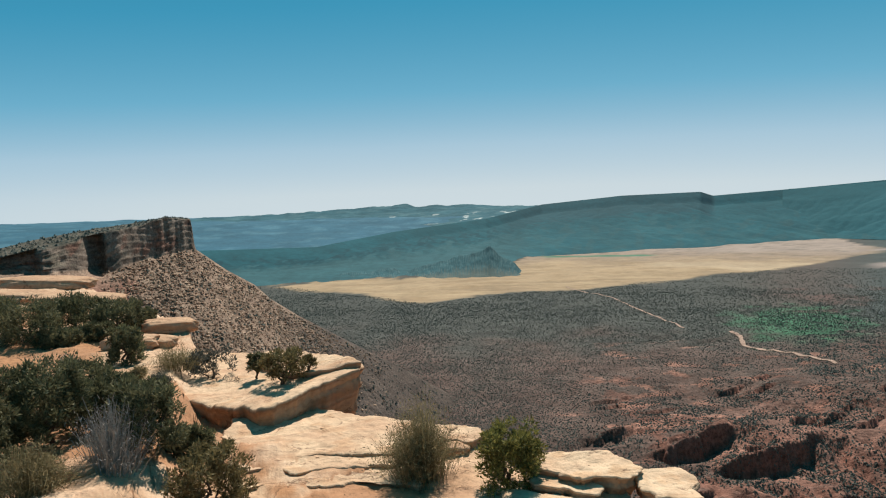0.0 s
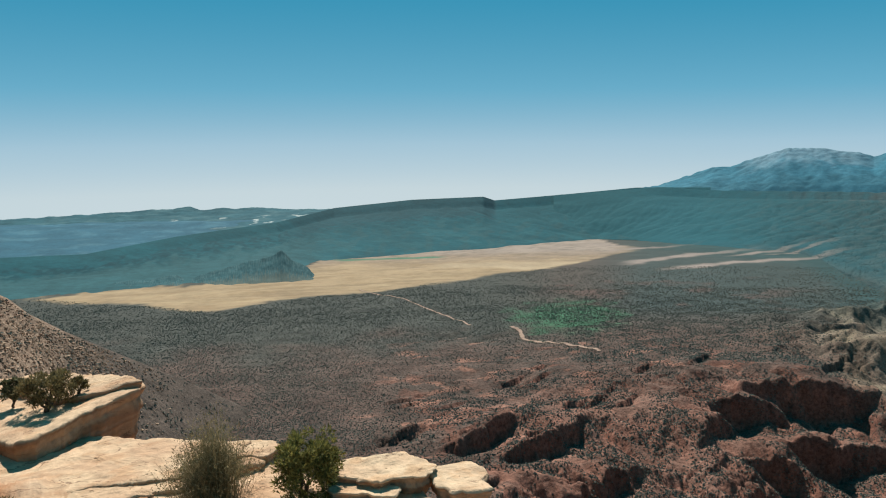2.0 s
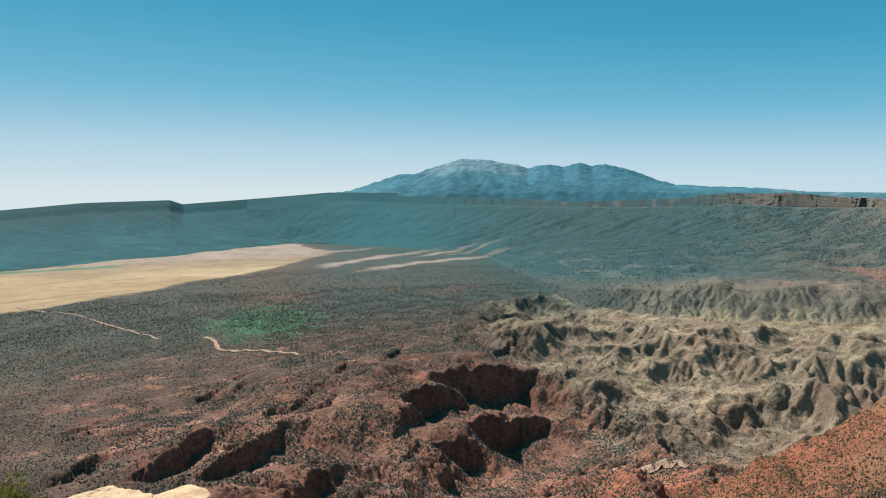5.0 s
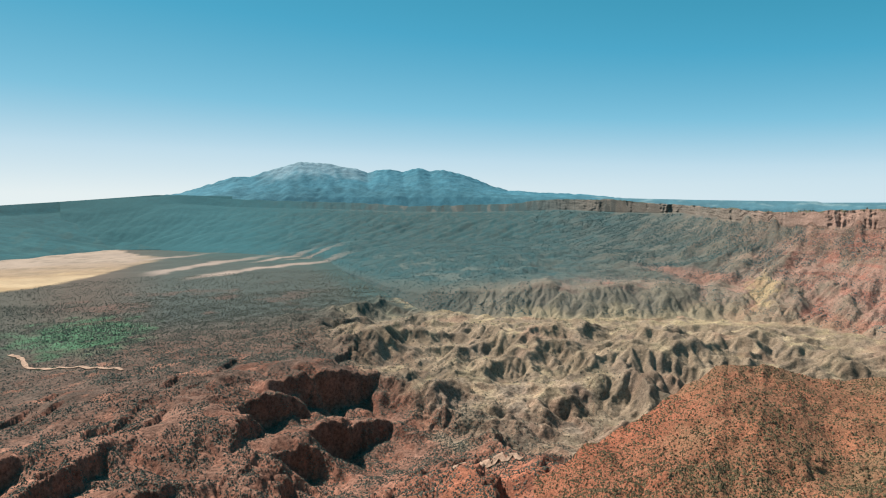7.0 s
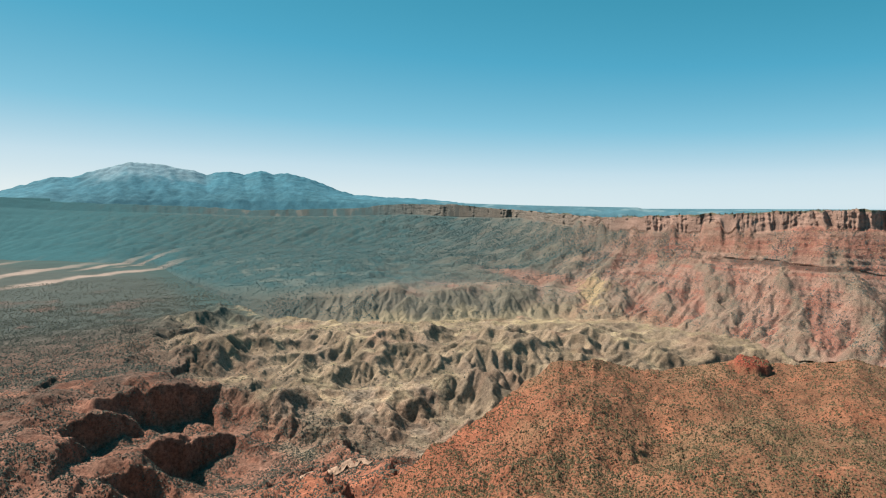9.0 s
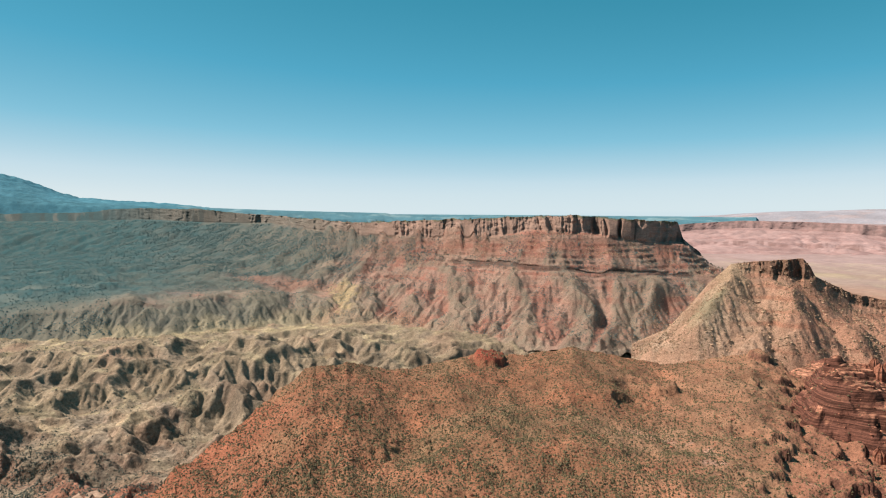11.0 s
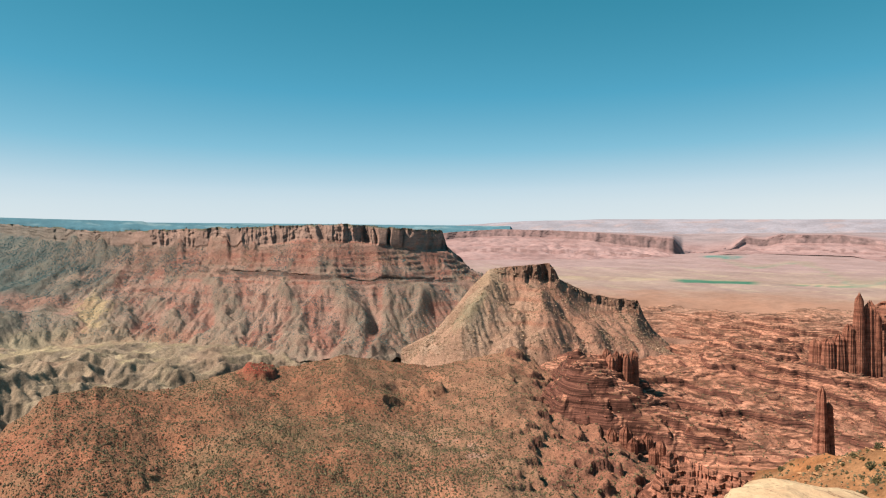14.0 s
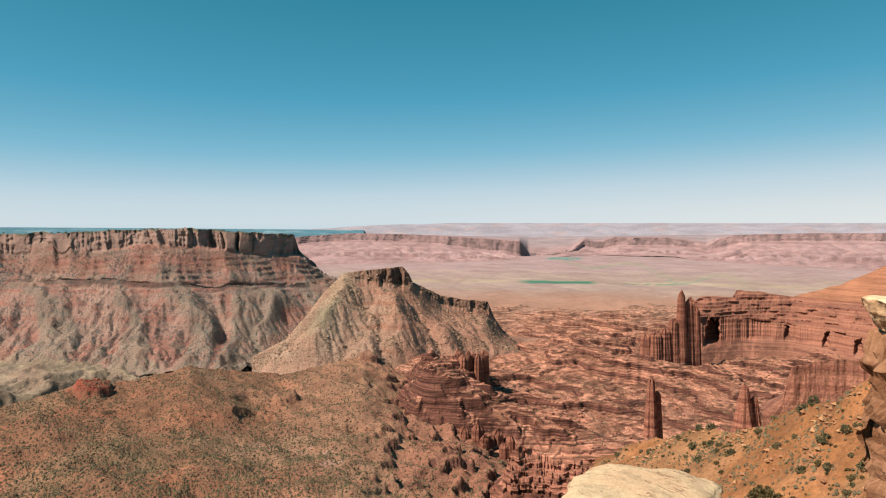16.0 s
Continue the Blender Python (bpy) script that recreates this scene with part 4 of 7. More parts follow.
# ---- the long escarpment ----
E_TOP = [(a, e, d + 55 * max(0.0, min(1.0, (66 - a) / 8))) for a, e, d in [(26, 0.72, 3680), (30, 0.92, 3650), (34.6, 1.16, 3520), (37.5, 0.8, 3420), (44, 0.5, 3150), (48.2, 0.32, 2965), (52, 0.0, 2765), (55, 0.02, 2600), (58.4, 0.06, 2462), (61, 0.12, 2330), (62, 0.3, 2280), (64.3, 0.38, 2162), (68.8, 0.28, 1912), (70.5, 0.05, 1820), (73.5, -0.2, 1660), (77.2, -0.55, 1350), (80.2, -0.86, 1228), (84.6, -0.78, 1130), (89, -0.67, 1063), (93.7, -0.5, 1018), (98.3, -0.38, 998), (102.9, -0.76, 1003), (106.4, -1.02, 1036), (106.75, -2.2, 1040), (108.7, -4.1, 1046), (112, -5.5, 1046)]]


def scarp_cut(X, Y, V):
    """Relief of the slopes below the cliff: broad spurs, and what water has cut."""
    az, d = np.arctan2(X, Y), np.hypot(X, Y)
    near = step(1480, 1300, X) * step(50, 58, np.degrees(az))
    broad = scarp_spurs(az, d) * near + 9 * fbm(d * az / 300, d / 300, 3) * (1 - near) * step(0.2, 0.8, V)
    keep = 1 - 0.75 * np.exp(-((V - 1.0) / 0.11) ** 2) * step(84, 90, np.degrees(az))
    cut = keep * step(2.0, 1.7, V) * (broad - 10 * np.tanh(-LOW_CUT(X, Y) / 10) * near * (0.85 - 0.35 * step(0.4, 0.9, V)) + 0.55 * FAR_CUT(X, Y) * (1 - near) * (0.3 + 0.7 * step(38, 52, np.degrees(az))))
    # thin hard beds stand out of the slope as broken steps
    z = contour_height(az, d, [E_FOOT, E_BENCH, E_LEDGE, E_BASE]) + cut + 2.5 * fbm(X / 60, Y / 60, 3)
    f = z / 7.5 - np.floor(z / 7.5)
    return cut + 3.2 * (step(0.7, 0.95, f) - f) * near * step(0.75, 1.0, V) * step(1.95, 1.8, V) * step(-0.5, 0.3, pn(X / 45 + 2, Y / 45)) * step(78, 86, np.degrees(az))


def paint_scarp(A, D, Z, V, S_):
    deg = np.degrees(A)
    x, y = D * np.sin(A), D * np.cos(A)
    u = A * 1100
    near = step(1480, 1300, x) * step(50, 58, deg)
    cut = LOW_CUT(x, y) * near + 0.5 * FAR_CUT(x, y) * (1 - near)
    flow = LOW_FLOW(x, y) * near + (FAR_FLOW(x, y) - 1.0) * (1 - near)
    n1, n2, n3 = fbm(x / 70, y / 70, 4), fbm(x / 11, y / 11, 3), fbm(x / 26 + 5, y / 26, 4)
    slope = step(2.0, 1.85, V)
    bands = pn(Z / 6.0 + 0.4 * n1, 0.5) + 0.6 * pn(Z / 2.2 + 0.3 * n1, 3.5)
    cone = debris_cones(A, D) * slope
    c = blend(flat(D.shape, (0.325, 0.210, 0.168)), (0.325, 0.165, 0.128), step(-0.1, 0.5, bands))
    c = blend(c, (0.355, 0.255, 0.200), step(0.1, 0.6, n1 + 0.5 * n2) * 0.6)
    c = blend(c, (0.315, 0.145, 0.110), step(0.15, 0.6, n3 - 0.3 * n1) * step(72, 80, deg) * (1 - cone) * 0.6)             # bare red faces
    c = blend(c, (0.220, 0.188, 0.148), cone * step(1.75, 1.4, V) * (0.55 + 0.35 * step(-0.3, 0.4, n2)))                 # grey debris
    c = blend(c, (0.36, 0.265, 0.20), step(-1.2, 0.2, cut) * step(2.2, 1.4, flow) * slope * 0.35)              # pale crests of ribs
    c = blend(c, (0.20, 0.150, 0.120), step(2.5, 3.3, flow) * slope * 0.5)                                    # darker channels
    c = blend(c, (0.33, 0.265, 0.175), step(0.30, 0.05, V + 0.12 * n1) * step(100, 74, deg) * 0.7)            # pale foot
    c = blend(c, (0.42, 0.33, 0.19), step(2.2, 1.0, np.hypot((deg - 79.5) * 1.6, (V - 0.45) * 8) + n2) * 0.8)   # yellow knoll
    c = blend(c, (0.32, 0.145, 0.108), step(0.26, 0.04, np.abs(V - 1.70 + 0.16 * n1)) * 0.6 * step(80, 90, deg) * step(-0.4, 0.2, pn(u / 60, 6.0)))
    # dark ledge rock together with its painted shade
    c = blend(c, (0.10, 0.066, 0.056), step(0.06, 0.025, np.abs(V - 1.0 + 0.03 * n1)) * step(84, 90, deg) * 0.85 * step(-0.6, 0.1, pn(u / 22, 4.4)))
    c = blend(c, (0.335, 0.232, 0.190), step(2.0, 2.05, V))
    c = blend(c, (0.235, 0.155, 0.128), step(2.0, 2.05, V) * step(0.1, 0.5, pn(Z / 3.5 + 0.6 * n1, u / 90)) * 0.5)
    c = blend(c, (0.105, 0.085, 0.078), step(2.0, 2.05, V) * step(0.4, 0.9, cliff_joints(u, V, deg)) * 0.7)    # shade of the recesses painted in, with some dark varnish
    c = blend(c, (0.14, 0.132, 0.092), step(2.90, 3.02, V + 0.15 * pn(u / 8, 3.3)))                           # brush on top
    # the fluted bluff up the valley: brush above, pale clay below
    bl = step(0.42, 0.30, V + 0.05 * n1) * step(49, 56, deg) * step(79, 72, deg)
    c = blend(c, (0.148, 0.143, 0.120), bl * 0.9)
    c = blend(c, (0.205, 0.182, 0.142), bl * step(-2.5, -0.3, cut) * step(2.4, 1.6, flow) * 0.8)
    c = blend(c, (0.34, 0.28, 0.185), bl * step(0.20, 0.06, V + 0.08 * n1 + 0.03 * n2) * step(56, 64, deg) * 0.75)
    c = blend(c, (0.076, 0.088, 0.080), step(60, 52, deg + 2 * n1) * step(0.5, 0.4, V))
    # brush-covered slope farther up the valley, denser woods beyond, haze painted in as teal
    w = step(84, 77, deg + 4 * n1 - 4 * (V - 1.2)) * step(2.15, 1.9, V) * np.maximum(step(68, 60, deg) * step(0.33, 0.42, V), step(0.42, 0.62, V + 0.1 * n1 + 0.012 * np.clip(70 - deg, -9, 9)))
    c = blend(c, (0.175, 0.155, 0.132), step(84, 76, deg) * step(2.0, 2.05, V) * step(2.98, 2.9, V) * 0.8)
    c = blend(c, (0.098, 0.112, 0.096), w * (0.78 + 0.15 * step(-0.2, 0.4, n3)))
    c = blend(c, (0.21, 0.145, 0.118), w * step(0.2, 0.7, n3 + 0.3 * n2) * step(58, 70, deg) * 0.6)
    c = blend(c, (0.155, 0.145, 0.122), w * step(0.0, -2.0, cut - 1.0) * step(2.5, 1.6, flow) * step(56, 66, deg) * 0.4)
    c = blend(c, (0.32, 0.165, 0.125), step(1.0, 0.4, np.hypot((deg - 74.5) / 5.5, (V - 0.72 + 0.03 * (deg - 74)) / 0.16) + 0.3 * n1) * 0.75)
    hazy_wood = step(80, 59, deg + 4 * n1 - 3 * (V - 1)) * step(0.33, 0.46, V + 0.03 * n1)
    c = blend(c, (0.026, 0.086, 0.098), hazy_wood * (0.72 + 0.22 * step(-0.4, 0.4, n3 + 0.5 * n2)) * (1 - 0.75 * step(2.0, 2.05, V) * step(3.0, 2.95, V)))
    c = blend(c, (0.135, 0.160, 0.148), step(66, 58, deg) * step(46, 52, deg) * step(0.36, 0.44, V) * step(0.85, 0.6, V + 0.2 * n1) * step(0.1, 0.5, fbm(u / 50, V * 14, 3)) * 0.7)    # pale streaks of open ground
    rim = step(2.0, 2.05, V) * step(3.0, 2.95, V)
    # the rim cliff gets the same haze teal
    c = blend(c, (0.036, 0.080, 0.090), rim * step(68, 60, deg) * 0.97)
    c = blend(c, (0.15, 0.135, 0.118), rim * step(66, 57, deg) * step(46, 54, deg) * step(0.2, 0.5, fbm(u / 19, 0.4 + 0.3 * V, 3)) * 0.6)
    c = blend(c, (0.050, 0.066, 0.066), rim * step(74, 66, deg) * step(0.1, 0.5, fbm(u / 11 + 5, 0.2 * V, 4)) * 0.7)
    # haze tint grows stronger with distance up the valley
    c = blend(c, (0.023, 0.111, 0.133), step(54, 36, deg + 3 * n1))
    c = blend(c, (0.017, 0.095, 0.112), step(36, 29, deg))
    c = c * (1 - step(76, 84, deg)[..., None] * np.array((0.02, 0.08, 0.09)))                                  # iron-red dust over the bare rock
    return strips(c, deg, D, n1 * 0.6)


def cliff_joints(u, V, deg):
    """Depth of the recesses along the cliff."""
    un = u + 5 * pn(u / 17, V * 0.8)
    return 0.6 * fbm(un / 30, 0.5 + V * 0.12, 4) + 0.85 * step(0.12, 0.34, pn(un / 14 + 3, 0.3 + 0.06 * V)) * (0.35 + 0.65 * step(84, 90, deg)) - 0.25 + 0.14 * np.round(3 * fbm(un / 10, V * 0.2, 2))


def scarp_disp(A, D, Z, V):
    deg = np.degrees(A)
    u = A * 1100
    k = 0.12 + 0.88 * step(56, 70, deg)
    # the ledge stands out as a small cliff
    led = np.maximum(step(85, 90, deg), 0.7 * step(61, 65, deg) * step(79, 75, deg))
    dd = led * (3.6 + 2.4 * pn(u / 35, 1.5) + 1.5 * pn(u / 9, 1.5)) * (step(0.92, 1.0, V) - step(1.0, 1.1, V))
    cw = step(1.93, 2.03, V) * step(3.3, 3.0, V)
    q = cliff_joints(u, V, deg)
    rim_ = fbm(u / 75 + 3, 0.3, 2)
    ledge = np.round((V - 2.0) * 4 + 1.2 * pn(u / 50, 0.7)) * 0.8
    thin = step(-0.5, 0.5, pn(u / 130, 2.2))
    dd = dd + np.maximum((6 + 9 * thin) * q + 17 * rim_ + ledge + 2 * fbm(u / 8, V * 3, 2) + 4.5 * np.abs(pn(u / 6.5, 0.25 * V)) + 1, -3.5) * cw * np.maximum(k, 0.55) * np.clip(D / 1100, 1, 2) * step(112, 108.5, deg) * step(33, 42, deg)
    dz = np.where(V >= 3, 2.0 * fbm(u / 40, D / 40, 3), 0) + 1.6 * q * step(2.7, 3.0, V) * step(3.4, 3.0, V)
    # tongues of talus climb the cliff
    dz = dz + 15 * step(-0.1, 0.5, pn(u / 42, 1.1) + 0.4 * pn(u / 15, 2.1)) * step(1.4, 2.0, V) * step(3.0, 2.0, V) * step(74, 79, deg) * step(97, 90, deg)
    return dd, dz


E_LINES = [[(a, e - 0.35, d - 10) for a, e, d in E_FOOT], E_BENCH, E_LEDGE, E_BASE, E_TOP, [(a, e - 0.15, d + 130) for a, e, d in E_TOP], [(a, e - 0.35, d + 900) for a, e, d in E_TOP]]
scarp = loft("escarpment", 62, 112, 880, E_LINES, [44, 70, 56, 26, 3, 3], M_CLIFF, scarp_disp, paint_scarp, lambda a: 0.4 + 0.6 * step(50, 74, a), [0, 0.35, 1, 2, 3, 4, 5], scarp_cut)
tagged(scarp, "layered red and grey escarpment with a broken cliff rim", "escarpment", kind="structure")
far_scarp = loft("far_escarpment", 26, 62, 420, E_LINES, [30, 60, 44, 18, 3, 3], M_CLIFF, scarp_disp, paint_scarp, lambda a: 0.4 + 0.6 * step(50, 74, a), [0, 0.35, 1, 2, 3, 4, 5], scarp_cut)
tagged(far_scarp, "wooded escarpment tinted blue-green with haze below a pale cliff rim", "escarpment", kind="structure")

# ---- the knob in front of the escarpment's end ----
K_TOP = [(103, -10.6, 760), (105.7, -9.3, 770), (107.2, -7.6, 776), (108.8, -5.6, 784), (110.3, -4.15, 792), (112, -3.9, 800), (113, -3.8, 800), (115.2, -3.62, 800), (115.7, -4.2, 805), (116, -4.9, 810), (118.4, -6.05, 830), (120, -6.3, 840), (122.2, -6.45, 850), (122.7, -7.7, 850), (123.4, -8.8, 850), (125.5, -10.6, 850), (128, -12.5, 850)]


K_BASE = [(103, -10.7), (105.7, -9.4), (107.2, -7.7), (108.8, -5.75), (110.3, -4.5), (112, -4.65), (114, -4.9), (115.7, -5.1), (116, -5.0), (116.8, -5.4), (117.4, -5.95), (118.4, -6.7), (120, -7.0), (122.2, -7.05), (122.7, -7.9), (123.4, -8.95), (125.5, -10.7), (128, -12.7)]


K_LINES = [[(103, -16, 650), (108, -16, 620), (113, -16, 620), (118, -15.5, 650), (122, -12.8, 700), (126, -12.6, 730), (128, -14, 730)],
           [(103, -11.4, 700), (108, -11.0, 668), (113, -11.0, 668), (118, -10.6, 706), (122, -9.9, 766), (126, -10.6, 806), (128, -13, 806)],
           [(a, e, keys(a, K_TOP, 2) - 8) for a, e in K_BASE], K_TOP,
           [(a, e - 0.5, d + 60) for a, e, d in K_TOP], [(103, -9, 960), (112, -8.6, 1000), (128, -9.5, 1000)]]


def knob_spines(az, d):
    """Spurs that run down from the cap."""
    deg = np.degrees(az)
    v = np.clip((d - 660) / 125, 0, 1)
    x, y = d * np.sin(az), d * np.cos(az)
    z = 8 * fbm(x / 40, y / 40, 4)
    for b, lean, h, w in ((110.4, -3.2, 20, 1.5), (114.2, 1.5, 12, 1.2), (118.5, 1.0, 8, 1.4), (106.5, -1.5, 7, 1.2)):
        z = z + h * np.exp(-((deg - b - lean * (1 - v) - 0.5 * pn(d / 40, b)) / (w * (1.5 - 0.8 * v))) ** 2) * np.sin(np.pi * np.clip(v * 1.02, 0, 1)) ** 0.8
    return z * step(0.0, 0.2, v) * step(1.0, 0.85, v)


K_CUT, K_FLOW = carve(lambda az, d: contour_height(az, d, K_LINES[:3]) + knob_spines(az, d), (480, 840, -640, -130), 2.0, 20, 0.14, 0.38, 1.0, 0.01, 1.2, 9)


def knob_disp(A, D, Z, V):
    V = V - 1
    u = A * 780
    deg = np.degrees(A)
    q = fbm(u / 12, V * 0.2, 3)
    cw = step(0.9, 1.0, V) * step(2.2, 2.0, V) * step(110.6, 112.5, deg)
    return cw * (8 * np.round(q * 3) / 3 + 1.5 * fbm(u / 5, V * 2, 2)), 0 * D


def paint_knob(A, D, Z, V, S):
    V = V - 1
    u = A * 780
    n = fbm(u / 30, V * 4, 4)
    deg = np.degrees(A)
    c = blend(flat(D.shape, (0.365, 0.225, 0.160)), (0.385, 0.262, 0.190), step(-0.1, 0.5, n))
    c = blend(c, (0.30, 0.135, 0.088), step(0.0, 0.5, pn(Z / 5, 0.3 * n)) * step(109, 114, deg) * 0.8)
    c = blend(c, (0.35, 0.175, 0.122), step(111.5, 115.5, deg + 2.5 * n + 2 * (V - 0.5)) * 0.7)
    c = blend(c, (0.17, 0.082, 0.06), step(0.25, 0.6, pn(Z / 3.2 + 0.5 * n, u / 60)) * step(113, 117, deg) * 0.4)
    c = blend(c, (0.35, 0.245, 0.165), step(1.8, 0.6, np.abs(deg - 110.2 + 0.6 * n)) * step(0.45, 0.9, V) * 0.8)
    c = blend(c, (0.20, 0.195, 0.125), step(2.0, 0.8, np.abs(deg - 108.3 + n)) * step(0.85, 0.6, V) * step(0.1, 0.4, V) * 0.6)
    x, y = D * np.sin(A), D * np.cos(A)
    cut, flow = K_CUT(x, y), K_FLOW(x, y)
    c = blend(c, (0.40, 0.27, 0.185), step(-1.5, 0.2, cut) * step(2.2, 1.5, flow) * step(0.95, 0.85, V) * 0.35)
    c = blend(c, (0.24, 0.155, 0.112), step(2.4, 3.2, flow) * step(0.95, 0.85, V) * 0.3)
    return blend(c, (0.16, 0.095, 0.07), step(0.97, 1.0, V) * step(2.05, 2.0, V) * step(111.5, 112.5, deg) * 0.85)


knob = loft("knob_butte", 103, 128, 420, K_LINES, [6, 110, 22, 6, 10], M_CLIFF, knob_disp, paint_knob,
            cut=lambda X, Y, V: (0.45 * K_CUT(X, Y) + knob_spines(np.arctan2(X, Y), np.hypot(X, Y))) * step(2.0, 1.85, V))
tagged(knob, "tan pyramid-shaped butte with a dark cliff cap", "butte", kind="structure")

# ---- the red hill ----
H_TOP = [(62, -22, 360), (66, -19.6, 375), (68, -18.2, 385), (70, -17.3, 395), (71.8, -15.9, 405), (74.6, -13.8, 420), (76.8, -12.45, 430), (79.6, -12.2, 440), (83, -12.85, 455), (85, -12.85, 465), (88, -12.2, 480), (91, -11.65, 495), (94, -11.75, 505), (98.3, -11.05, 525), (102, -11.6, 545), (105.3, -12.1, 560), (108, -11.6, 575), (112, -10.8, 600), (113.8, -11.4, 600), (116.4, -13.4, 560), (118.7, -14.2, 545), (121, -15.2, 520), (124, -17.4, 480), (128, -20, 420)]
H_FRONT = [(62, -29, 240), (72, -28, 230), (90, -27.5, 225), (110, -27.5, 230), (120, -28, 240), (128, -29, 250)]


def hill_disp(A, D, Z, V):
    x, y = D * np.sin(A), D * np.cos(A)
    deg = np.degrees(A)
    w = np.clip(V / 0.1, 0, 1) * np.clip((1.35 - V) / 0.4, 0, 1)
    z = w * (5.0 * fbm(x / 70, y / 70, 3) * np.clip((1 - V) * 3, 0, 1) + 1.0 * fbm(x / 14, y / 14, 4))
    m = step(0.3, 0.7, fbm(x / 55 + 4, y / 55, 3)) * np.clip((1 - V) * 5, 0, 1)
    z = z - w * m * 7 * (1 - ridged(x / 30, y / 30, 4))
    flank = step(84, 70, deg + 3 * pn(x / 30, y / 30))
    z = z + w * (0.5 + 1.5 * flank) * gullies(D * (A - 1.4), D, -0.5 * flank, 0.8 + 0 * D, 26, 4, 0.5)
    # broken dark ledges on the southern shoulder
    r = step(109, 117, deg + 3 * pn(x / 30, y / 30)) * w
    t = Z + 7 * fbm(x / 50, y / 50, 3) + 1.6 * pn(x / 7, y / 7)
    s = 6.5
    z = z + r * ((np.floor(t / s) + step(0.82, 0.97, t / s - np.floor(t / s))) * s - t + 2.5 + 1.2 * fbm(x / 8, y / 8, 2))
    # two outcrops and a scar
    for b, d, a, h in ((91.5, 480, 12, 5), (105.5, 480, 10, 6), (112.5, 590, 10, 5), (103, 430, 13, -5), (85, 330, 16, -3)):
        q = np.hypot(D * np.sin(A - radians(b)), (D - d) * 0.9) / a + 0.35 * fbm(x / 9, y / 9, 2)
        z = z + h * step(1.1, 0.7, q)
    return 0 * D, z


def paint_hill(A, D, Z, V, S):
    x, y = D * np.sin(A), D * np.cos(A)
    deg = np.degrees(A)
    n1, n2, n3 = fbm(x / 80, y / 80, 4), fbm(x / 25, y / 25 + 4, 4), fbm(x / 6, y / 6, 3)
    c = blend(flat(D.shape, (0.245, 0.118, 0.071)), (0.30, 0.127, 0.075), step(0, 0.6, n2))
    c = blend(c, (0.205, 0.138, 0.084), step(-0.1, 0.6, n1 + 0.3 * n3) * 0.6)
    c = blend(c, (0.35, 0.19, 0.125), step(96, 108, deg + 5 * n1) * step(122, 115, deg) * 0.45)
    c = blend(c, (0.34, 0.20, 0.15), step(0.75, 1.05, n2 + 0.5 * n1) * step(0.7, 0.4, V))
    c = blend(c, (0.33, 0.11, 0.066), step(78, 70, deg + 4 * n2) * 0.6)
    c = blend(c, (0.29, 0.128, 0.085), step(112, 117, deg + 3 * n2) * 0.8)
    c = blend(c, (0.125, 0.058, 0.045), step(0.5, 1.0, S) * step(106, 113, deg) * 0.85)
    return blend(c, (0.30, 0.075, 0.05), step(16, 8, np.hypot(D * np.sin(A - radians(91.5)), D - 480) + 4 * n3))


hill = loft("red_hill", 62, 128, 560, [H_FRONT, H_TOP, [(a, e - 2.2, d + 70) for a, e, d in H_TOP], [(a, e - 3.5, d + 160) for a, e, d in H_TOP]],
            [155, 10, 4], M_RED, hill_disp, paint_hill)
tagged(hill, "rounded orange-red hill dotted with low brush", "hill", kind="structure")
# ---- the butte and its talus ----
B_TOP = [(-42, -3.0, 330), (-36, -2.3, 335), (-32.6, -1.88, 345), (-30.6, -1.4, 360), (-27.3, -0.83, 390), (-24.3, -0.45, 420), (-21.9, -0.08, 445), (-20.6, -0.16, 452), (-19.95, -0.25, 456), (-19.75, -2.55, 458), (-17.5, -4.3, 464), (-15.4, -5.6, 470), (-14.2, -6.8, 474), (-12, -8.3, 482), (-8, -10.6, 500), (-4, -12.8, 520), (1, -15.6, 545), (4, -16.5, 545)]
B_BASE = [(-42, -5.0, 318), (-36, -4.4, 322), (-32.7, -3.7, 333), (-29.3, -3.75, 350), (-25.6, -3.95, 385), (-23.6, -3.2, 412), (-21.6, -2.85, 434), (-20, -2.55, 447), (-19.7, -2.7, 452), (-17.5, -4.4, 460), (-15.4, -5.7, 466), (-14.2, -6.9, 470), (-12, -8.4, 478), (-8, -10.7, 496), (-4, -12.9, 516), (1, -15.7, 541), (4, -16.6, 541)]


def butte_disp(A, D, Z, V):
    u = A * 430
    x, y = D * np.sin(A), D * np.cos(A)
    deg = np.degrees(A)
    w = np.clip(V / 0.4, 0, 1) * np.clip((2.0 - V) / 0.5, 0, 1)
    dd = -16 * (ridged(u / 34 + 0.3 * pn(u / 20, V * 2), V * 0.5 + 2, 4) - 0.65) * w
    q = fbm(u / 7.5, V * 0.25, 3)
    q = np.round(q * 3) / 3 * 0.8 + 0.2 * q
    cw = step(1.8, 2.0, V) * step(3.3, 3.0, V) * step(-19.6, -20.1, deg)
    led = np.round((V - 2.0) * 5 + pn(u / 18, 0.4)) * 1.1
    dd = dd + cw * ((0.8 + 3.6 * step(-25, -22, deg)) * q + 9 * fbm(u / 26, 0.7, 2) + led + 0.6 * fbm(u / 3, V * 2, 2) + 11 * step(0.1, 0.5, pn(u / 13, 3.3)) * step(-23, -25, deg) + 6 * step(3.0, 2.2, V) * step(-23, -27, deg) * (ridged(u / 14, V * 1.5, 3) - 0.6))
    # the broken lower shelf of the cliff toward the plateau
    dz = w * 0.8 * fbm(x / 5, y / 5, 3) + cw * 1.0 * q * step(2.6, 3, V)
    return dd, dz


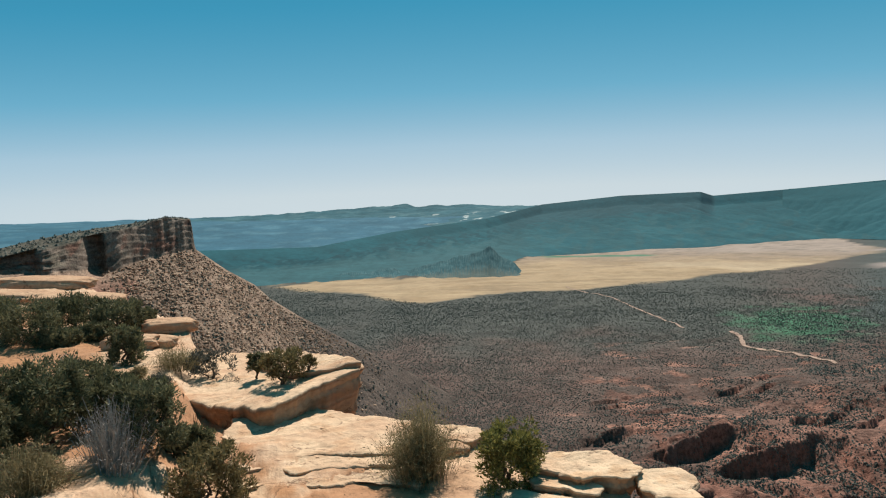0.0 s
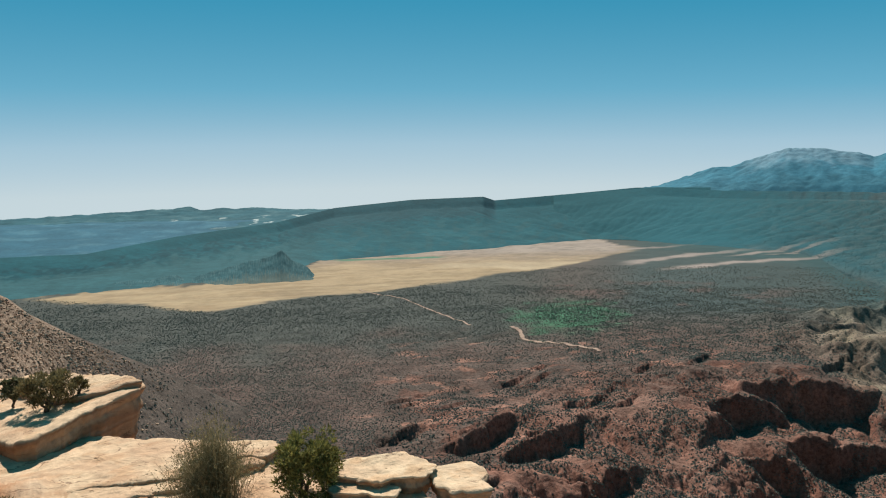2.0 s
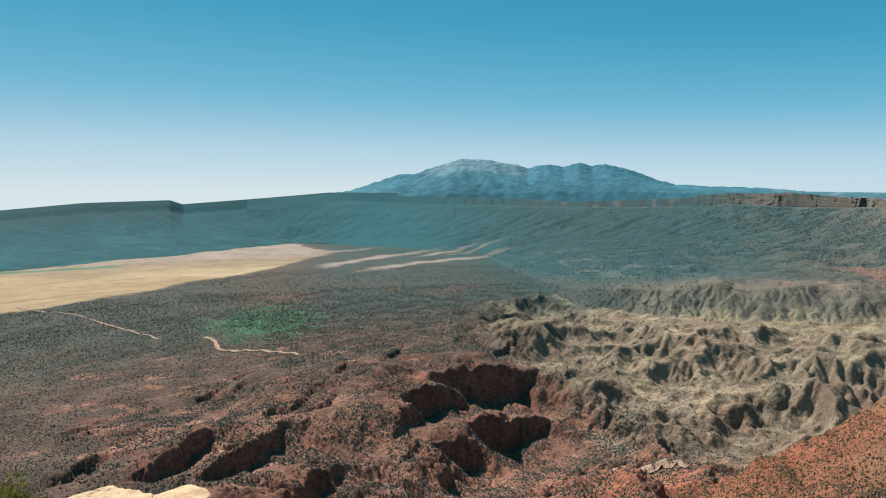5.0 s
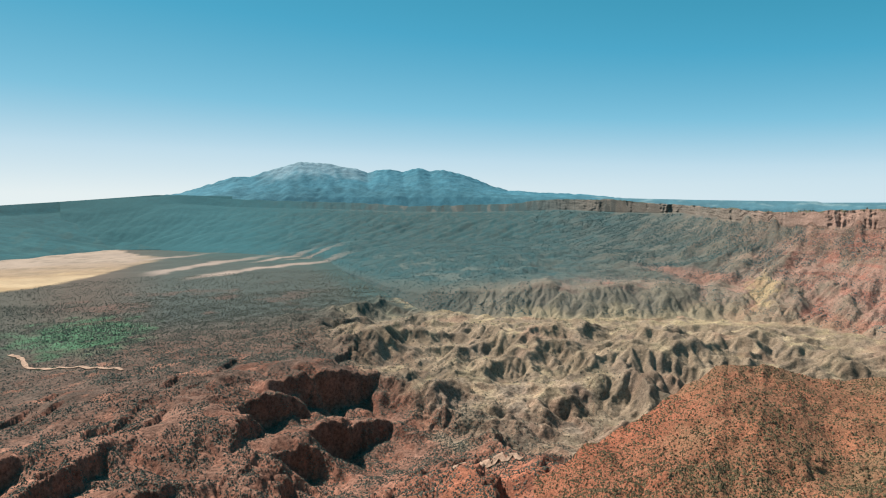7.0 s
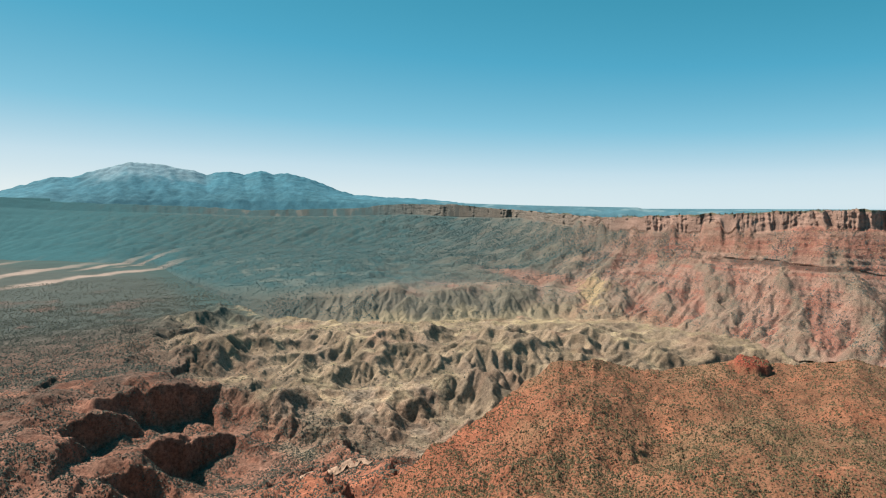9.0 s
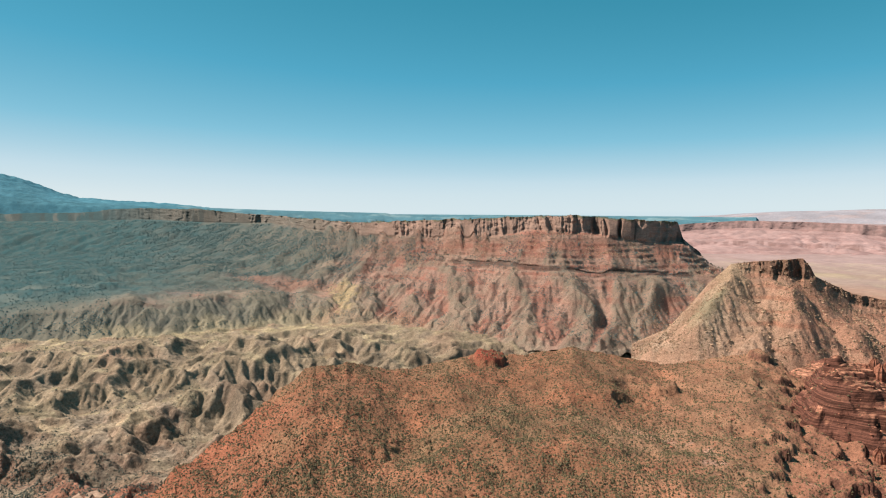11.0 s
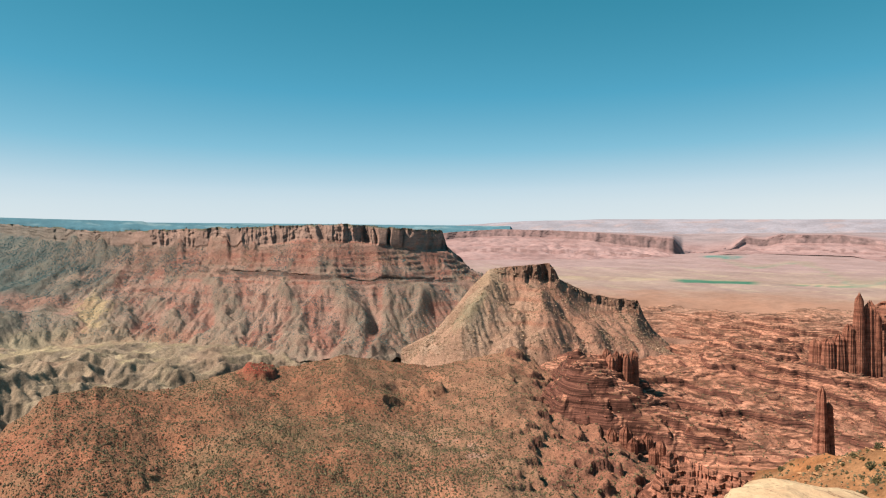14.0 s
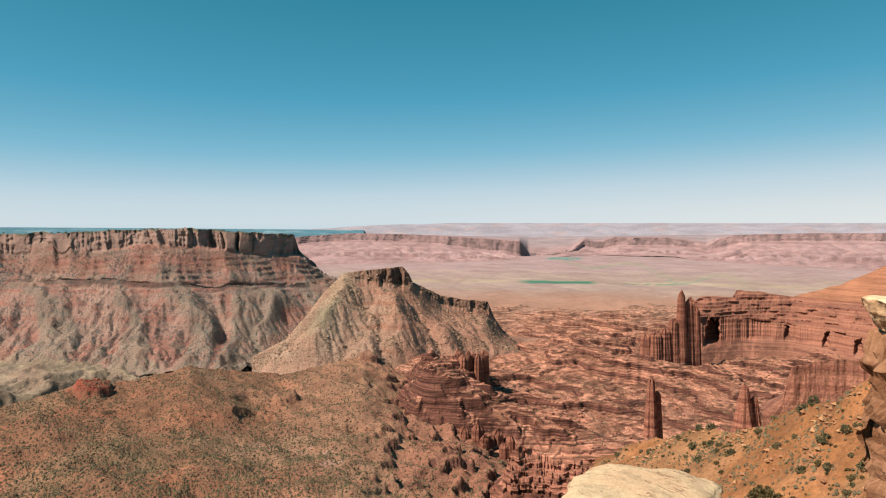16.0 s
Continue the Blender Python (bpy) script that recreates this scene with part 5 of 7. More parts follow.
def paint_butte(A, D, Z, V, S):
    x, y = D * np.sin(A), D * np.cos(A)
    deg = np.degrees(A)
    n1, n2 = fbm(x / 30, y / 30, 4), fbm(x / 5, y / 5, 3)
    c = blend(flat(D.shape, (0.28, 0.185, 0.13)), (0.36, 0.25, 0.175), step(-0.2, 0.5, n2))
    c = blend(c, (0.25, 0.095, 0.065), step(-23.5, -25.5, deg + 2 * n1) * step(1.99, 1.7, V) * 0.8)
    c = blend(c, (0.115, 0.085, 0.068), step(-15, -10, deg + 2 * n1))
    c = blend(c, (0.25, 0.19, 0.145), step(2.0, 2.05, V) * step(-19.5, -19.9, deg))
    c = blend(c, (0.26, 0.12, 0.08), step(2.0, 2.1, V) * step(3, 2.9, V) * step(0.25, 0.6, fbm(A * 430 / 9, V * 1.5, 3)) * 0.7 * step(-19.5, -19.9, deg))
    c = blend(c, (0.115, 0.105, 0.075), step(2.0, 2.2, V) * step(0.0, 0.5, fbm(A * 430 / 12 + 4, V * 3, 3)) * step(-23, -27, deg) * 0.6)
    c = blend(c, (0.13, 0.095, 0.075), step(2.0, 2.1, V) * step(3.0, 2.9, V) * step(0.15, 0.5, pn(Z / 1.7, A * 25)) * step(-19.5, -19.9, deg) * 0.7)
    return blend(c, (0.07, 0.070, 0.05), step(2.95, 3.05, V) * step(-19.4, -19.9, deg) * (0.6 + 0.4 * step(-0.3, 0.4, n2)))


B_EDGE = [(a, e - 0.9 * max(0.0, min(1.0, (-21.5 - a) / 8)), keys(a, B_BASE, 2) + 3) for a, e, d in B_TOP]
butte = loft("butte", -42, 4, 440,
             [[(-42, -35, 190), (4, -35, 200)], [(-42, -14, 265), (-26, -12, 300), (-18, -12.5, 320), (-8, -18, 370), (-2, -22, 395), (4, -27, 400)], B_BASE, B_EDGE,
              [(a, e, d + (35 if a < -19.8 else 6)) for a, e, d in B_TOP],
              [(a, e - (4.5 if a < -19.8 else 3.0), d + 110) for a, e, d in B_TOP], [(-42, -12, 700), (-20, -12.6, 700), (-8, -14, 700), (4, -15, 700)]],
             [10, 80, 36, 8, 8, 5], M_BUTTE, butte_disp, paint_butte)
tagged(butte, "flat-topped brown butte above a steep rubble slope", "butte", kind="structure")

# ---- red fins and towers ----
W_BASE = [(137.6, -9.6, 835), (139.3, -9.3, 850), (142, -8.7, 880), (145.2, -8.4, 890), (148.8, -9.2, 850), (153, -9.6, 820)]
W_CLIFF = [(137.6, -7.6, 841), (139.3, -7.4, 856), (142, -7.3, 886), (143.2, -7.5, 892), (145.2, -7.6, 897), (147, -7.9, 880), (148.8, -8.2, 858), (153, -8.4, 828)]
W_TOP = [(137.6, -6.6, 880), (138.6, -6.0, 890), (139, -5.75, 896), (140, -5.7, 904), (141.2, -5.75, 914), (141.5, -5.2, 925), (143, -5.25, 935), (145.2, -5.5, 950), (147, -5.6, 940), (148.8, -5.7, 925), (153, -5.8, 900)]


def fin_disp(A, D, Z, V):
    u = A * 860
    deg = np.degrees(A)
    cw = step(0.9, 1.0, V) * step(2.15, 2.0, V)
    q = fbm(u / 12, V * 0.1, 4)
    pipes = np.abs(pn(u / 3.4, V * 0.12)) + 0.6 * np.abs(pn(u / 1.7 + 5, V * 0.15))
    led = np.round((V - 1.0) * 4 + 0.8 * pn(u / 60, 0.3)) * 0.7
    dd = cw * (led + 2.6 * (0.5 * q + 0.5 * np.round(q * 3) / 3) + 2.2 * pipes + 7 * fbm(u / 45, 0.4, 2))
    for a0, wd, dp in ((139.85, 0.42, 26), (145.0, 0.13, 8), (147.6, 0.18, 10), (149.6, 0.22, 10)):
        dd = dd + cw * dp * step(1.2, 0.6, np.abs(deg - a0 - 0.25 * wd * (V - 1.5) + 0.1 * pn(V * 5, a0)) / (wd * (1.35 - 0.6 * (V - 1)))) * step(2.0, 1.75, V + 0.2 * pn(u / 3, a0))
    # broken beds stepping back above the cliff, and the stepped foot
    t = Z + 1.2 * fbm(u / 60, 0.3, 3) + 0.25 * pn(u / 9, D / 9)
    s = 3.6
    k = (np.floor(t / s) + step(0.72, 0.98, t / s - np.floor(t / s))) * s - t
    up = step(2.0, 2.08, V) * step(3.0, 2.9, V)
    dd = dd + up * 3.5 * fbm(u / 16, 0.6 * np.floor(t / s), 4)
    k2 = t / 2.3 - np.floor(t / 2.3)
    dz = (step(0.7, 0.97, k2) - k2) * 2.3 * step(1.0, 0.92, V) + 2.5 * fbm(u / 30, D / 20, 3) * step(1.0, 0.8, V)
    return dd, dz + k * up + np.where(V > 3, 1.5 * fbm(u / 20, D / 20, 3), 0)


def paint_fin(A, D, Z, V, S):
    u = A * 860
    n = fbm(u / 20, Z / 8, 4)
    c = blend(flat(D.shape, (0.32, 0.14, 0.093)), (0.245, 0.10, 0.068), step(-0.1, 0.4, pn(Z / 4.0, 0.2 * n)))
    c = blend(c, (0.30, 0.138, 0.094), step(1.0, 0.9, V + 0.1 * n))
    c = blend(c, (0.15, 0.068, 0.05), step(0.1, 0.4, pn(Z / 1.5, u / 90)) * step(1.0, 0.95, V) * 0.7)
    c = blend(c, (0.21, 0.098, 0.072), step(0.15, 0.45, pn(Z / 3.1, 0.3 * n)) * step(2.0, 2.1, V) * step(3.05, 2.95, V) * 0.7)
    return blend(c, (0.35, 0.155, 0.09), step(3.1, 3.6, V + 0.2 * n))


fin = loft("red_fin_wall", 137.6, 153, 620,
           [[(a, e - 3.2, d - 30) for a, e, d in W_BASE], W_BASE, W_CLIFF, W_TOP, [(a, e - 0.1, d + 25) for a, e, d in W_TOP],
            [(137.6, -7.2, 950), (145, -5.6, 985), (148.3, -4.5, 990), (149.5, -3.9, 992), (151.2, -3.05, 995), (153, -2.7, 995)], [(137.6, -8.6, 1040), (146, -7.5, 1100), (153, -5.5, 1150)]],
           [20, 60, 60, 6, 14, 8], M_FIN, fin_disp, paint_fin)
tagged(fin, "fluted red sandstone fin wall with a stepped base", "rock wall", kind="structure")

right_cliff = loft("red_side_cliff", 143.5, 154, 260,
                   [[(143.5, -18, 322), (154, -18, 330)], [(143.5, -14.2, 330), (146, -13.9, 335), (154, -13.5, 340)],
                    [(143.5, -14.0, 334), (144.8, -13.0, 338), (145.4, -10.6, 340), (147, -10.1, 344), (149, -9.8, 348), (154, -8.8, 350)], [(143.5, -13.5, 420), (148, -10.5, 430), (154, -8.0, 450)], [(143.5, -14, 560), (154, -12, 600)]],
                   [16, 40, 12, 10], M_FIN, lambda A, D, Z, V: (step(0.8, 1.0, V) * step(2.3, 2, V) * 1.6 * fbm(A * 340 / 7, V * 0.6, 4), 0.8 * fbm(A * 340 / 9, D / 9, 3)), paint_fin)
tagged(right_cliff, "smooth red sandstone cliff beside the brush slope", "cliff", kind="structure")


def tower(az, d, r, e_top, e_base, seed, squash=0.7, lean=0.0, cap=0.5):
    """A fluted sandstone column standing at a bearing and distance."""
    nr, na = 56, 96
    th = np.linspace(0, 2 * np.pi, na + 1)[None, :]
    t = np.linspace(0, 1, nr)[:, None]
    zb, zt = CZ + d * math.tan(radians(e_base)), CZ + d * math.tan(radians(e_top))
    fl = 0.6 * fbm(np.cos(th) * 2.3 + seed * 3.1, np.sin(th) * 2.3 + 0.35 * t, 3) + 0.7 * (np.abs(pn(np.cos(th) * 5 + seed, np.sin(th) * 5 + 0.3 * t)) - 0.3)
    prof = 1.0 - (1 - cap) * t ** 1.4 + 0.35 * np.exp(-t * 9)
    rr = r * prof * (1 + 0.34 * fl + 0.05 * pn(t * 26 + seed, th * 0.3))
    top = 1 - step(0.93, 1.0, t) * 0.75
    rr = rr * top
    z = zb + (zt - zb) * t * (1 + 0 * th) + (zt - zb) * 0.06 * fl * step(0.8, 1.0, t)
    a = radians(az)
    cx, cy = d * math.sin(a), d * math.cos(a)
    lx, ly = rr * np.cos(th), rr * np.sin(th) * squash
    side, away = np.array([math.cos(a), -math.sin(a)]), np.array([math.sin(a), math.cos(a)])
    X = cx + lx * side[0] + ly * away[0] + lean * t * r * side[0]
    Y = cy + lx * side[1] + ly * away[1] + lean * t * r * side[1]
    n = pn(z / 4.0 + seed, 0.3)
    c = blend(flat(X.shape, (0.35, 0.15, 0.10)), (0.25, 0.10, 0.068), step(0.0, 0.5, n))
    ob = grid_object("rock_tower", X, Y, z, M_FIN, c)
    return tagged(ob, "fluted dark-red sandstone tower on stepped red ground", "rock tower", "sandstone towers", kind="structure")


tower(137.55, 770, 7.5, -5.42, -12.6, 1, cap=0.42)
tower(138.15, 776, 7.0, -5.95, -12.6, 2, cap=0.6)
tower(136.95, 768, 8.0, -7.6, -12.7, 3, cap=0.6)
tower(136.3, 764, 7.5, -8.3, -12.8, 4, cap=0.65)
tower(135.6, 760, 8.0, -8.7, -12.8, 5, cap=0.7)
tower(134.9, 760, 6.5, -8.85, -12.8, 6, cap=0.7)
tower(138.6, 800, 6.0, -6.6, -12.2, 7, cap=0.7)
tower(135.35, 490, 4.8, -12.2, -17.4, 8, cap=0.38)
tower(135.85, 494, 3.6, -13.2, -17.4, 9, cap=0.5)
tower(142.2, 470, 6.5, -12.2, -16.2, 10, cap=0.25)
tower(142.9, 474, 5.0, -13.0, -16.2, 11, cap=0.3)
tower(126.2, 455, 3.4, -16.0, -19.5, 12, cap=0.5)
tower(120.3, 560, 6.0, -12.0, -15.2, 13, cap=0.6)
# two short walls of joined columns on the shoulder of the hill
for k in range(7):
    tower(119.4 + 0.42 * k, 566 + 5 * math.sin(2.1 * k), 4.6 + 0.9 * math.sin(3.7 * k), -10.7 - 0.35 * math.sin(2.9 * k + 1), -15.5, 20 + k, cap=0.75)
for k in range(8):
    tower(120.3 + 0.55 * k, 436 + 7 * math.sin(1.7 * k), 4.0 + 0.8 * math.sin(4.1 * k), -16.6 - 0.5 * math.sin(2.3 * k) - 0.12 * k, -22.5, 40 + k, cap=0.72)


# ledged red bluff below the eye
def bluff_disp(A, D, Z, V):
    u = A * 380
    q = fbm(u / 9, V * 1.4, 4)
    cw = step(0.1, 0.3, V) * step(2.2, 2, V)
    t, s = Z + 1.5 * fbm(u / 20, D / 20, 2), 2.4
    blocks = np.round(2.5 * fbm(u / 6, 0.8 * np.floor(t / s), 3)) / 2.5
    return cw * (1.2 * q + 3.2 * blocks + 4 * (ridged(u / 22, 0.6, 3) - 0.6)), step(2.0, 1.8, V) * ((np.floor(t / s) + step(0.6, 1, t / s - np.floor(t / s))) * s - t)


bluff = loft("ledged_bluff", 121.5, 134, 300,
             [[(121.5, -25, 300), (134, -25, 300)], [(121.5, -23.5, 320), (123.2, -22, 330), (128, -21.5, 335), (134, -21, 340)],
              [(121.5, -22, 340), (123.4, -20.6, 345), (124.2, -18.4, 350), (124.8, -17.9, 352), (126.5, -18.4, 356), (128.5, -19.0, 350), (131, -18.6, 352), (134, -19, 350)],
              [(121.5, -20.5, 385), (128, -19.0, 400), (134, -18.5, 400)], [(121.5, -20, 430), (134, -19, 440)]],
             [16, 50, 12, 8], M_BENCH, bluff_disp, paint_fin)
tagged(bluff, "ledged red sandstone bluff", "bluff", kind="structure")

# ---- near red brush slope ----
N_TOP = [(122, -32, 80), (127, -27, 90), (129.5, -21.5, 100), (131.3, -18.4, 104), (136, -16.9, 96), (141.8, -15.4, 84), (145.6, -13.9, 76), (149.6, -12.1, 70), (156, -9, 64)]


def near_disp(A, D, Z, V):
    x, y = D * np.sin(A), D * np.cos(A)
    w = np.clip(V / 0.2, 0, 1) * step(1.9, 1.1, V)
    return 0 * D, w * (1.1 * fbm(x / 14, y / 14, 4) + 0.25 * fbm(x / 2.5, y / 2.5, 3))


def paint_near(A, D, Z, V, S):
    x, y = D * np.sin(A), D * np.cos(A)
    n1, n2 = fbm(x / 12, y / 12, 4), fbm(x / 3, y / 3, 3)
    c = blend(flat(D.shape, (0.275, 0.118, 0.05)), (0.29, 0.145, 0.07), step(-0.1, 0.5, n1))
    return blend(c, (0.29, 0.135, 0.07), step(0.2, 0.7, n2) * 0.6)


M_NEAR = zone_mat("orange_sand", [(0.6, 0.5, 0.4), (6.0, 0.6, 0.05)], fine=2.2, blotch=0.2, contrast=(0.7, 1.3))
brush_slope = loft("brush_slope", 122, 156, 320, [[(122, -34, 45), (156, -34, 38)], N_TOP, [(a, e - 5, d + 22) for a, e, d in N_TOP], [(122, -36, 190), (156, -34, 190)]],
                   [120, 12, 6], M_NEAR, near_disp, paint_near)
tagged(brush_slope, "orange sandy slope with scattered stones", "slope", kind="structure")

# ---- the rim on which the near bushes stand ----
RIM_EDGE = [(-180, 144.5, 400), (-60, 144.5, 300), (-46, 144.5, 130), (-40, 144.2, 96), (-33, 144.0, 84), (-29.5, 144.0, 74), (-26, 144.1, 62), (-23.5, 144.1, 50), (-22, 144.0, 44), (-20, 144.0, 37), (-17, 143.9, 34.5), (-12, 143.6, 25), (-9.5, 142.8, 23.4), (-7, 142.8, 22.8), (-4.4, 142.8, 22.4), (-3, 142.8, 22.2), (2.6, 142.8, 21.2), (5, 142.75, 19.8), (7.7, 142.8, 18.9), (13, 142.9, 18.2), (15.4, 142.75, 17.6), (18.5, 142.7, 17.2), (20.2, 142.6, 16.2), (22, 142.4, 12), (30, 142.2, 7), (120, 142.2, 7), (128, 142.3, 10), (131, 142.5, 15), (134, 142.6, 18), (143, 142.6, 18), (146, 142.4, 13), (150, 141.5, 9), (158, 141.5, 9), (166, 144, 90), (180, 144.5, 400)]


def rim_z(az, d):
    """Height of the rim's surface; az in radians."""
    deg = np.degrees(az)
    x, y = d * np.sin(az), d * np.cos(az)
    ze = keys(deg, RIM_EDGE, 1)
    nz = 0.5 * fbm(x / 4, y / 4, 3)
    up = step(1.0, -1.0, x + 7.6 + 0.25 * (y - 17) + 1.5 * nz)
    ze = np.where(deg < 30, 142.7 + 1.2 * up - 0.2 * step(14, 22, deg), ze)
    z = ze + 0.30 * fbm(x / 9 + 2, y / 9, 3) * step(22, -6, deg)
    t = z + 0.22 * fbm(x / 3.1, y / 3.1, 4)
    s = 0.14
    k = (np.floor(t / s) + step(0.8, 1.0, t / s - np.floor(t / s))) * s
    return t * 0.45 + k * 0.55


def build_rim():
    az = np.radians(np.concatenate([np.linspace(-180, -44, 40), np.arange(-42, 24, 0.155), np.linspace(24, 120, 60), np.arange(121, 158, 0.2), np.linspace(160, 180, 8)]))
    deg = np.degrees(az)
    de = keys(deg, RIM_EDGE, 2)
    x, y = np.sin(az) * de, np.cos(az) * de
    de = de * (1 + 0.05 * fbm(x / 3.0, y / 3.0, 3) * step(80, 40, de))
    R = []
    for t in np.linspace(0, 1, 14)[:-1]:
        d = 0.05 * (0.06 * de / 0.05) ** t
        R.append((d, rim_z(az, d)))
    for t in np.geomspace(0.06, 1, 148):
        d = de * t
        R.append((d, rim_z(az, d)))
    ze = R[-1][1]
    R.append((de * 1.004 + 0.05, ze - 0.35))
    cut = step(-14, -12, deg) * step(-7.5, -9, deg)
    R.append((de * 0.99 - 0.10 - 0.9 * cut, ze - 0.7))
    R.append((de + 0.25 - 1.3 * cut, ze - 1.3))
    R.append((de + 0.2, ze - 3.5))
    R.append((de + 6, ze - 30))
    R.append((de + 14, ze - 55))
    R.append((de + 130, 0 * ze + 6))
    R.append((de + 170, 0 * ze - 8))
    D, Z = np.array([r[0] for r in R]), np.array([r[1] for r in R])
    A = az + 0 * D
    X, Y = D * np.sin(A), D * np.cos(A)
    n1, n2, n3 = fbm(X / 7, Y / 7, 4), fbm(X / 2.2, Y / 2.2, 4), fbm(X / 0.8, Y / 0.8, 2)
    c = blend(flat(D.shape, (0.68, 0.455, 0.285)), (0.78, 0.56, 0.375), step(-0.2, 0.5, n2))
    sand = step(0.05, 0.45, n1 + 0.3 * n3 + 0.25 * step(-8, -20, np.degrees(A)))
    c = blend(c, (0.46, 0.235, 0.115), sand * step(6, -6, np.degrees(A)))
    ob = grid_object("rim_rock", X, Y, Z, M_SAND, c)
    return tagged(ob, "pale sandstone rim with orange sand between ledges", "rim rock", kind="structure")


def sandstone(n, l):
    c = attr(n, "zone").outputs["Color"]
    f = gray(n, l, tex(n, l, 3.0, 7, rough=0.7), 0.3, 0.7, 0.72, 1.22)
    c = mixc(n, l, 1.0, c, f, 'MULTIPLY')
    st = gray(n, l, tex(n, l, 0.5, 4, stretch=(1, 1, 3)), 0.4, 0.62, 0, 0.45)
    c = mixc(n, l, st, c, (0.40, 0.22, 0.13))
    v = n.new("ShaderNodeTexVoronoi")
    v.feature = 'DISTANCE_TO_EDGE'
    v.inputs["Scale"].default_value = 0.30
    g = n.new("ShaderNodeNewGeometry")
    w = n.new("ShaderNodeVectorMath")
    w.operation = 'ADD'
    nz = n.new("ShaderNodeTexNoise")
    nz.inputs["Scale"].default_value = 1.4
    nz.inputs["Detail"].default_value = 4
    l.new(g.outputs["Position"], nz.inputs["Vector"])
    l.new(g.outputs["Position"], w.inputs[0])
    l.new(nz.outputs["Color"], w.inputs[1])
    l.new(w.outputs[0], v.inputs["Vector"])
    crack = gray(n, l, v.outputs["Distance"], 0.003, 0.014, 0.6, 0.0)
    some = gray(n, l, tex(n, l, 0.55, 3), 0.53, 0.60, 0.0, 1.0)
    both = n.new("ShaderNodeMath")
    both.operation = 'MULTIPLY'
    l.new(crack, both.inputs[0])
    l.new(some, both.inputs[1])
    seam = gray(n, l, tex(n, l, 0.8, 6, stretch=(0.35, 1.0, 2.0), rough=0.55, distort=0.4), 0.492, 0.500, 0.0, 0.8)
    seam2 = gray(n, l, tex(n, l, 0.8, 6, stretch=(0.35, 1.0, 2.0), rough=0.55, distort=0.4), 0.500, 0.508, 1.0, 0.0)
    thin = n.new("ShaderNodeMath")
    thin.operation = 'MULTIPLY'
    l.new(seam, thin.inputs[0])
    l.new(seam2, thin.inputs[1])
    part_ = n.new("ShaderNodeMath")
    part_.operation = 'MULTIPLY'
    l.new(thin.outputs[0], part_.inputs[0])
    l.new(gray(n, l, tex(n, l, 0.7, 3, stretch=(1, 1.3, 1)), 0.43, 0.51, 0.0, 1.0), part_.inputs[1])
    c = mixc(n, l, part_.outputs[0], c, (0.12, 0.062, 0.036))
    return mixc(n, l, both.outputs[0], c, (0.09, 0.048, 0.03))


M_SAND = material("sandstone", sandstone, 0.92, [(1.5, 0.5, 0.25), (14.0, 0.6, 0.03)])
rim = build_rim()


def stone(name, az, d, size, yaw=0.0, tilt=(0, 0), seed=0, power=5.0, base=None, sink=0.15, colour=(0.62, 0.40, 0.245), mat=None, res=40, layers=0.05, over=0.0, z=None):
    """A weathered slab or block: a rounded box with bedding grooves and chipped edges."""
    u = np.linspace(0, 2 * np.pi, 2 * res + 1)[None, :]
    v = np.linspace(-np.pi / 2, np.pi / 2, res)[:, None]

    def sp(w, p):
        return np.sign(w) * np.abs(w) ** (2 / p)
    X = sp(np.cos(v), power) * sp(np.cos(u), power * 0.8)
    Y = sp(np.cos(v), power) * sp(np.sin(u), power * 0.8)
    Z = sp(np.sin(v), power) * (1 + 0 * u)
    n = fbm(X * 1.3 + seed * 5.1, Y * 1.3 + Z * 0.9, 4)
    bed = pn(Z * 3.1 + seed, n * 0.5) + 0.5 * pn(Z * 7 + seed, 2.2)
    k = 1 + 0.16 * n + layers * bed * np.cos(v) ** 0.5
    X, Y = X * k + over * Z, Y * k
    Z = Z * (1 + 0.10 * fbm(X * 2 + seed, Y * 2, 3))
    X, Y, Z = X * size[0] / 2, Y * size[1] / 2, Z * size[2] / 2
    c = blend(flat(X.shape, colour), (colour[0] * 0.62, colour[1] * 0.5, colour[2] * 0.42), step(0.1, 0.8, bed) * 0.8)
    ob = grid_object(name, X, Y, Z, mat or M_SAND, c)
    a = radians(az)
    x, y = d * math.sin(a), d * math.cos(a)
    zz = (float(rim_z(np.array(a), np.array(d))) + size[2] * (0.5 - sink)) if z is None else z
    ob.matrix_world = pose(x, y, zz, tilt[0], tilt[1], yaw)
    return ob


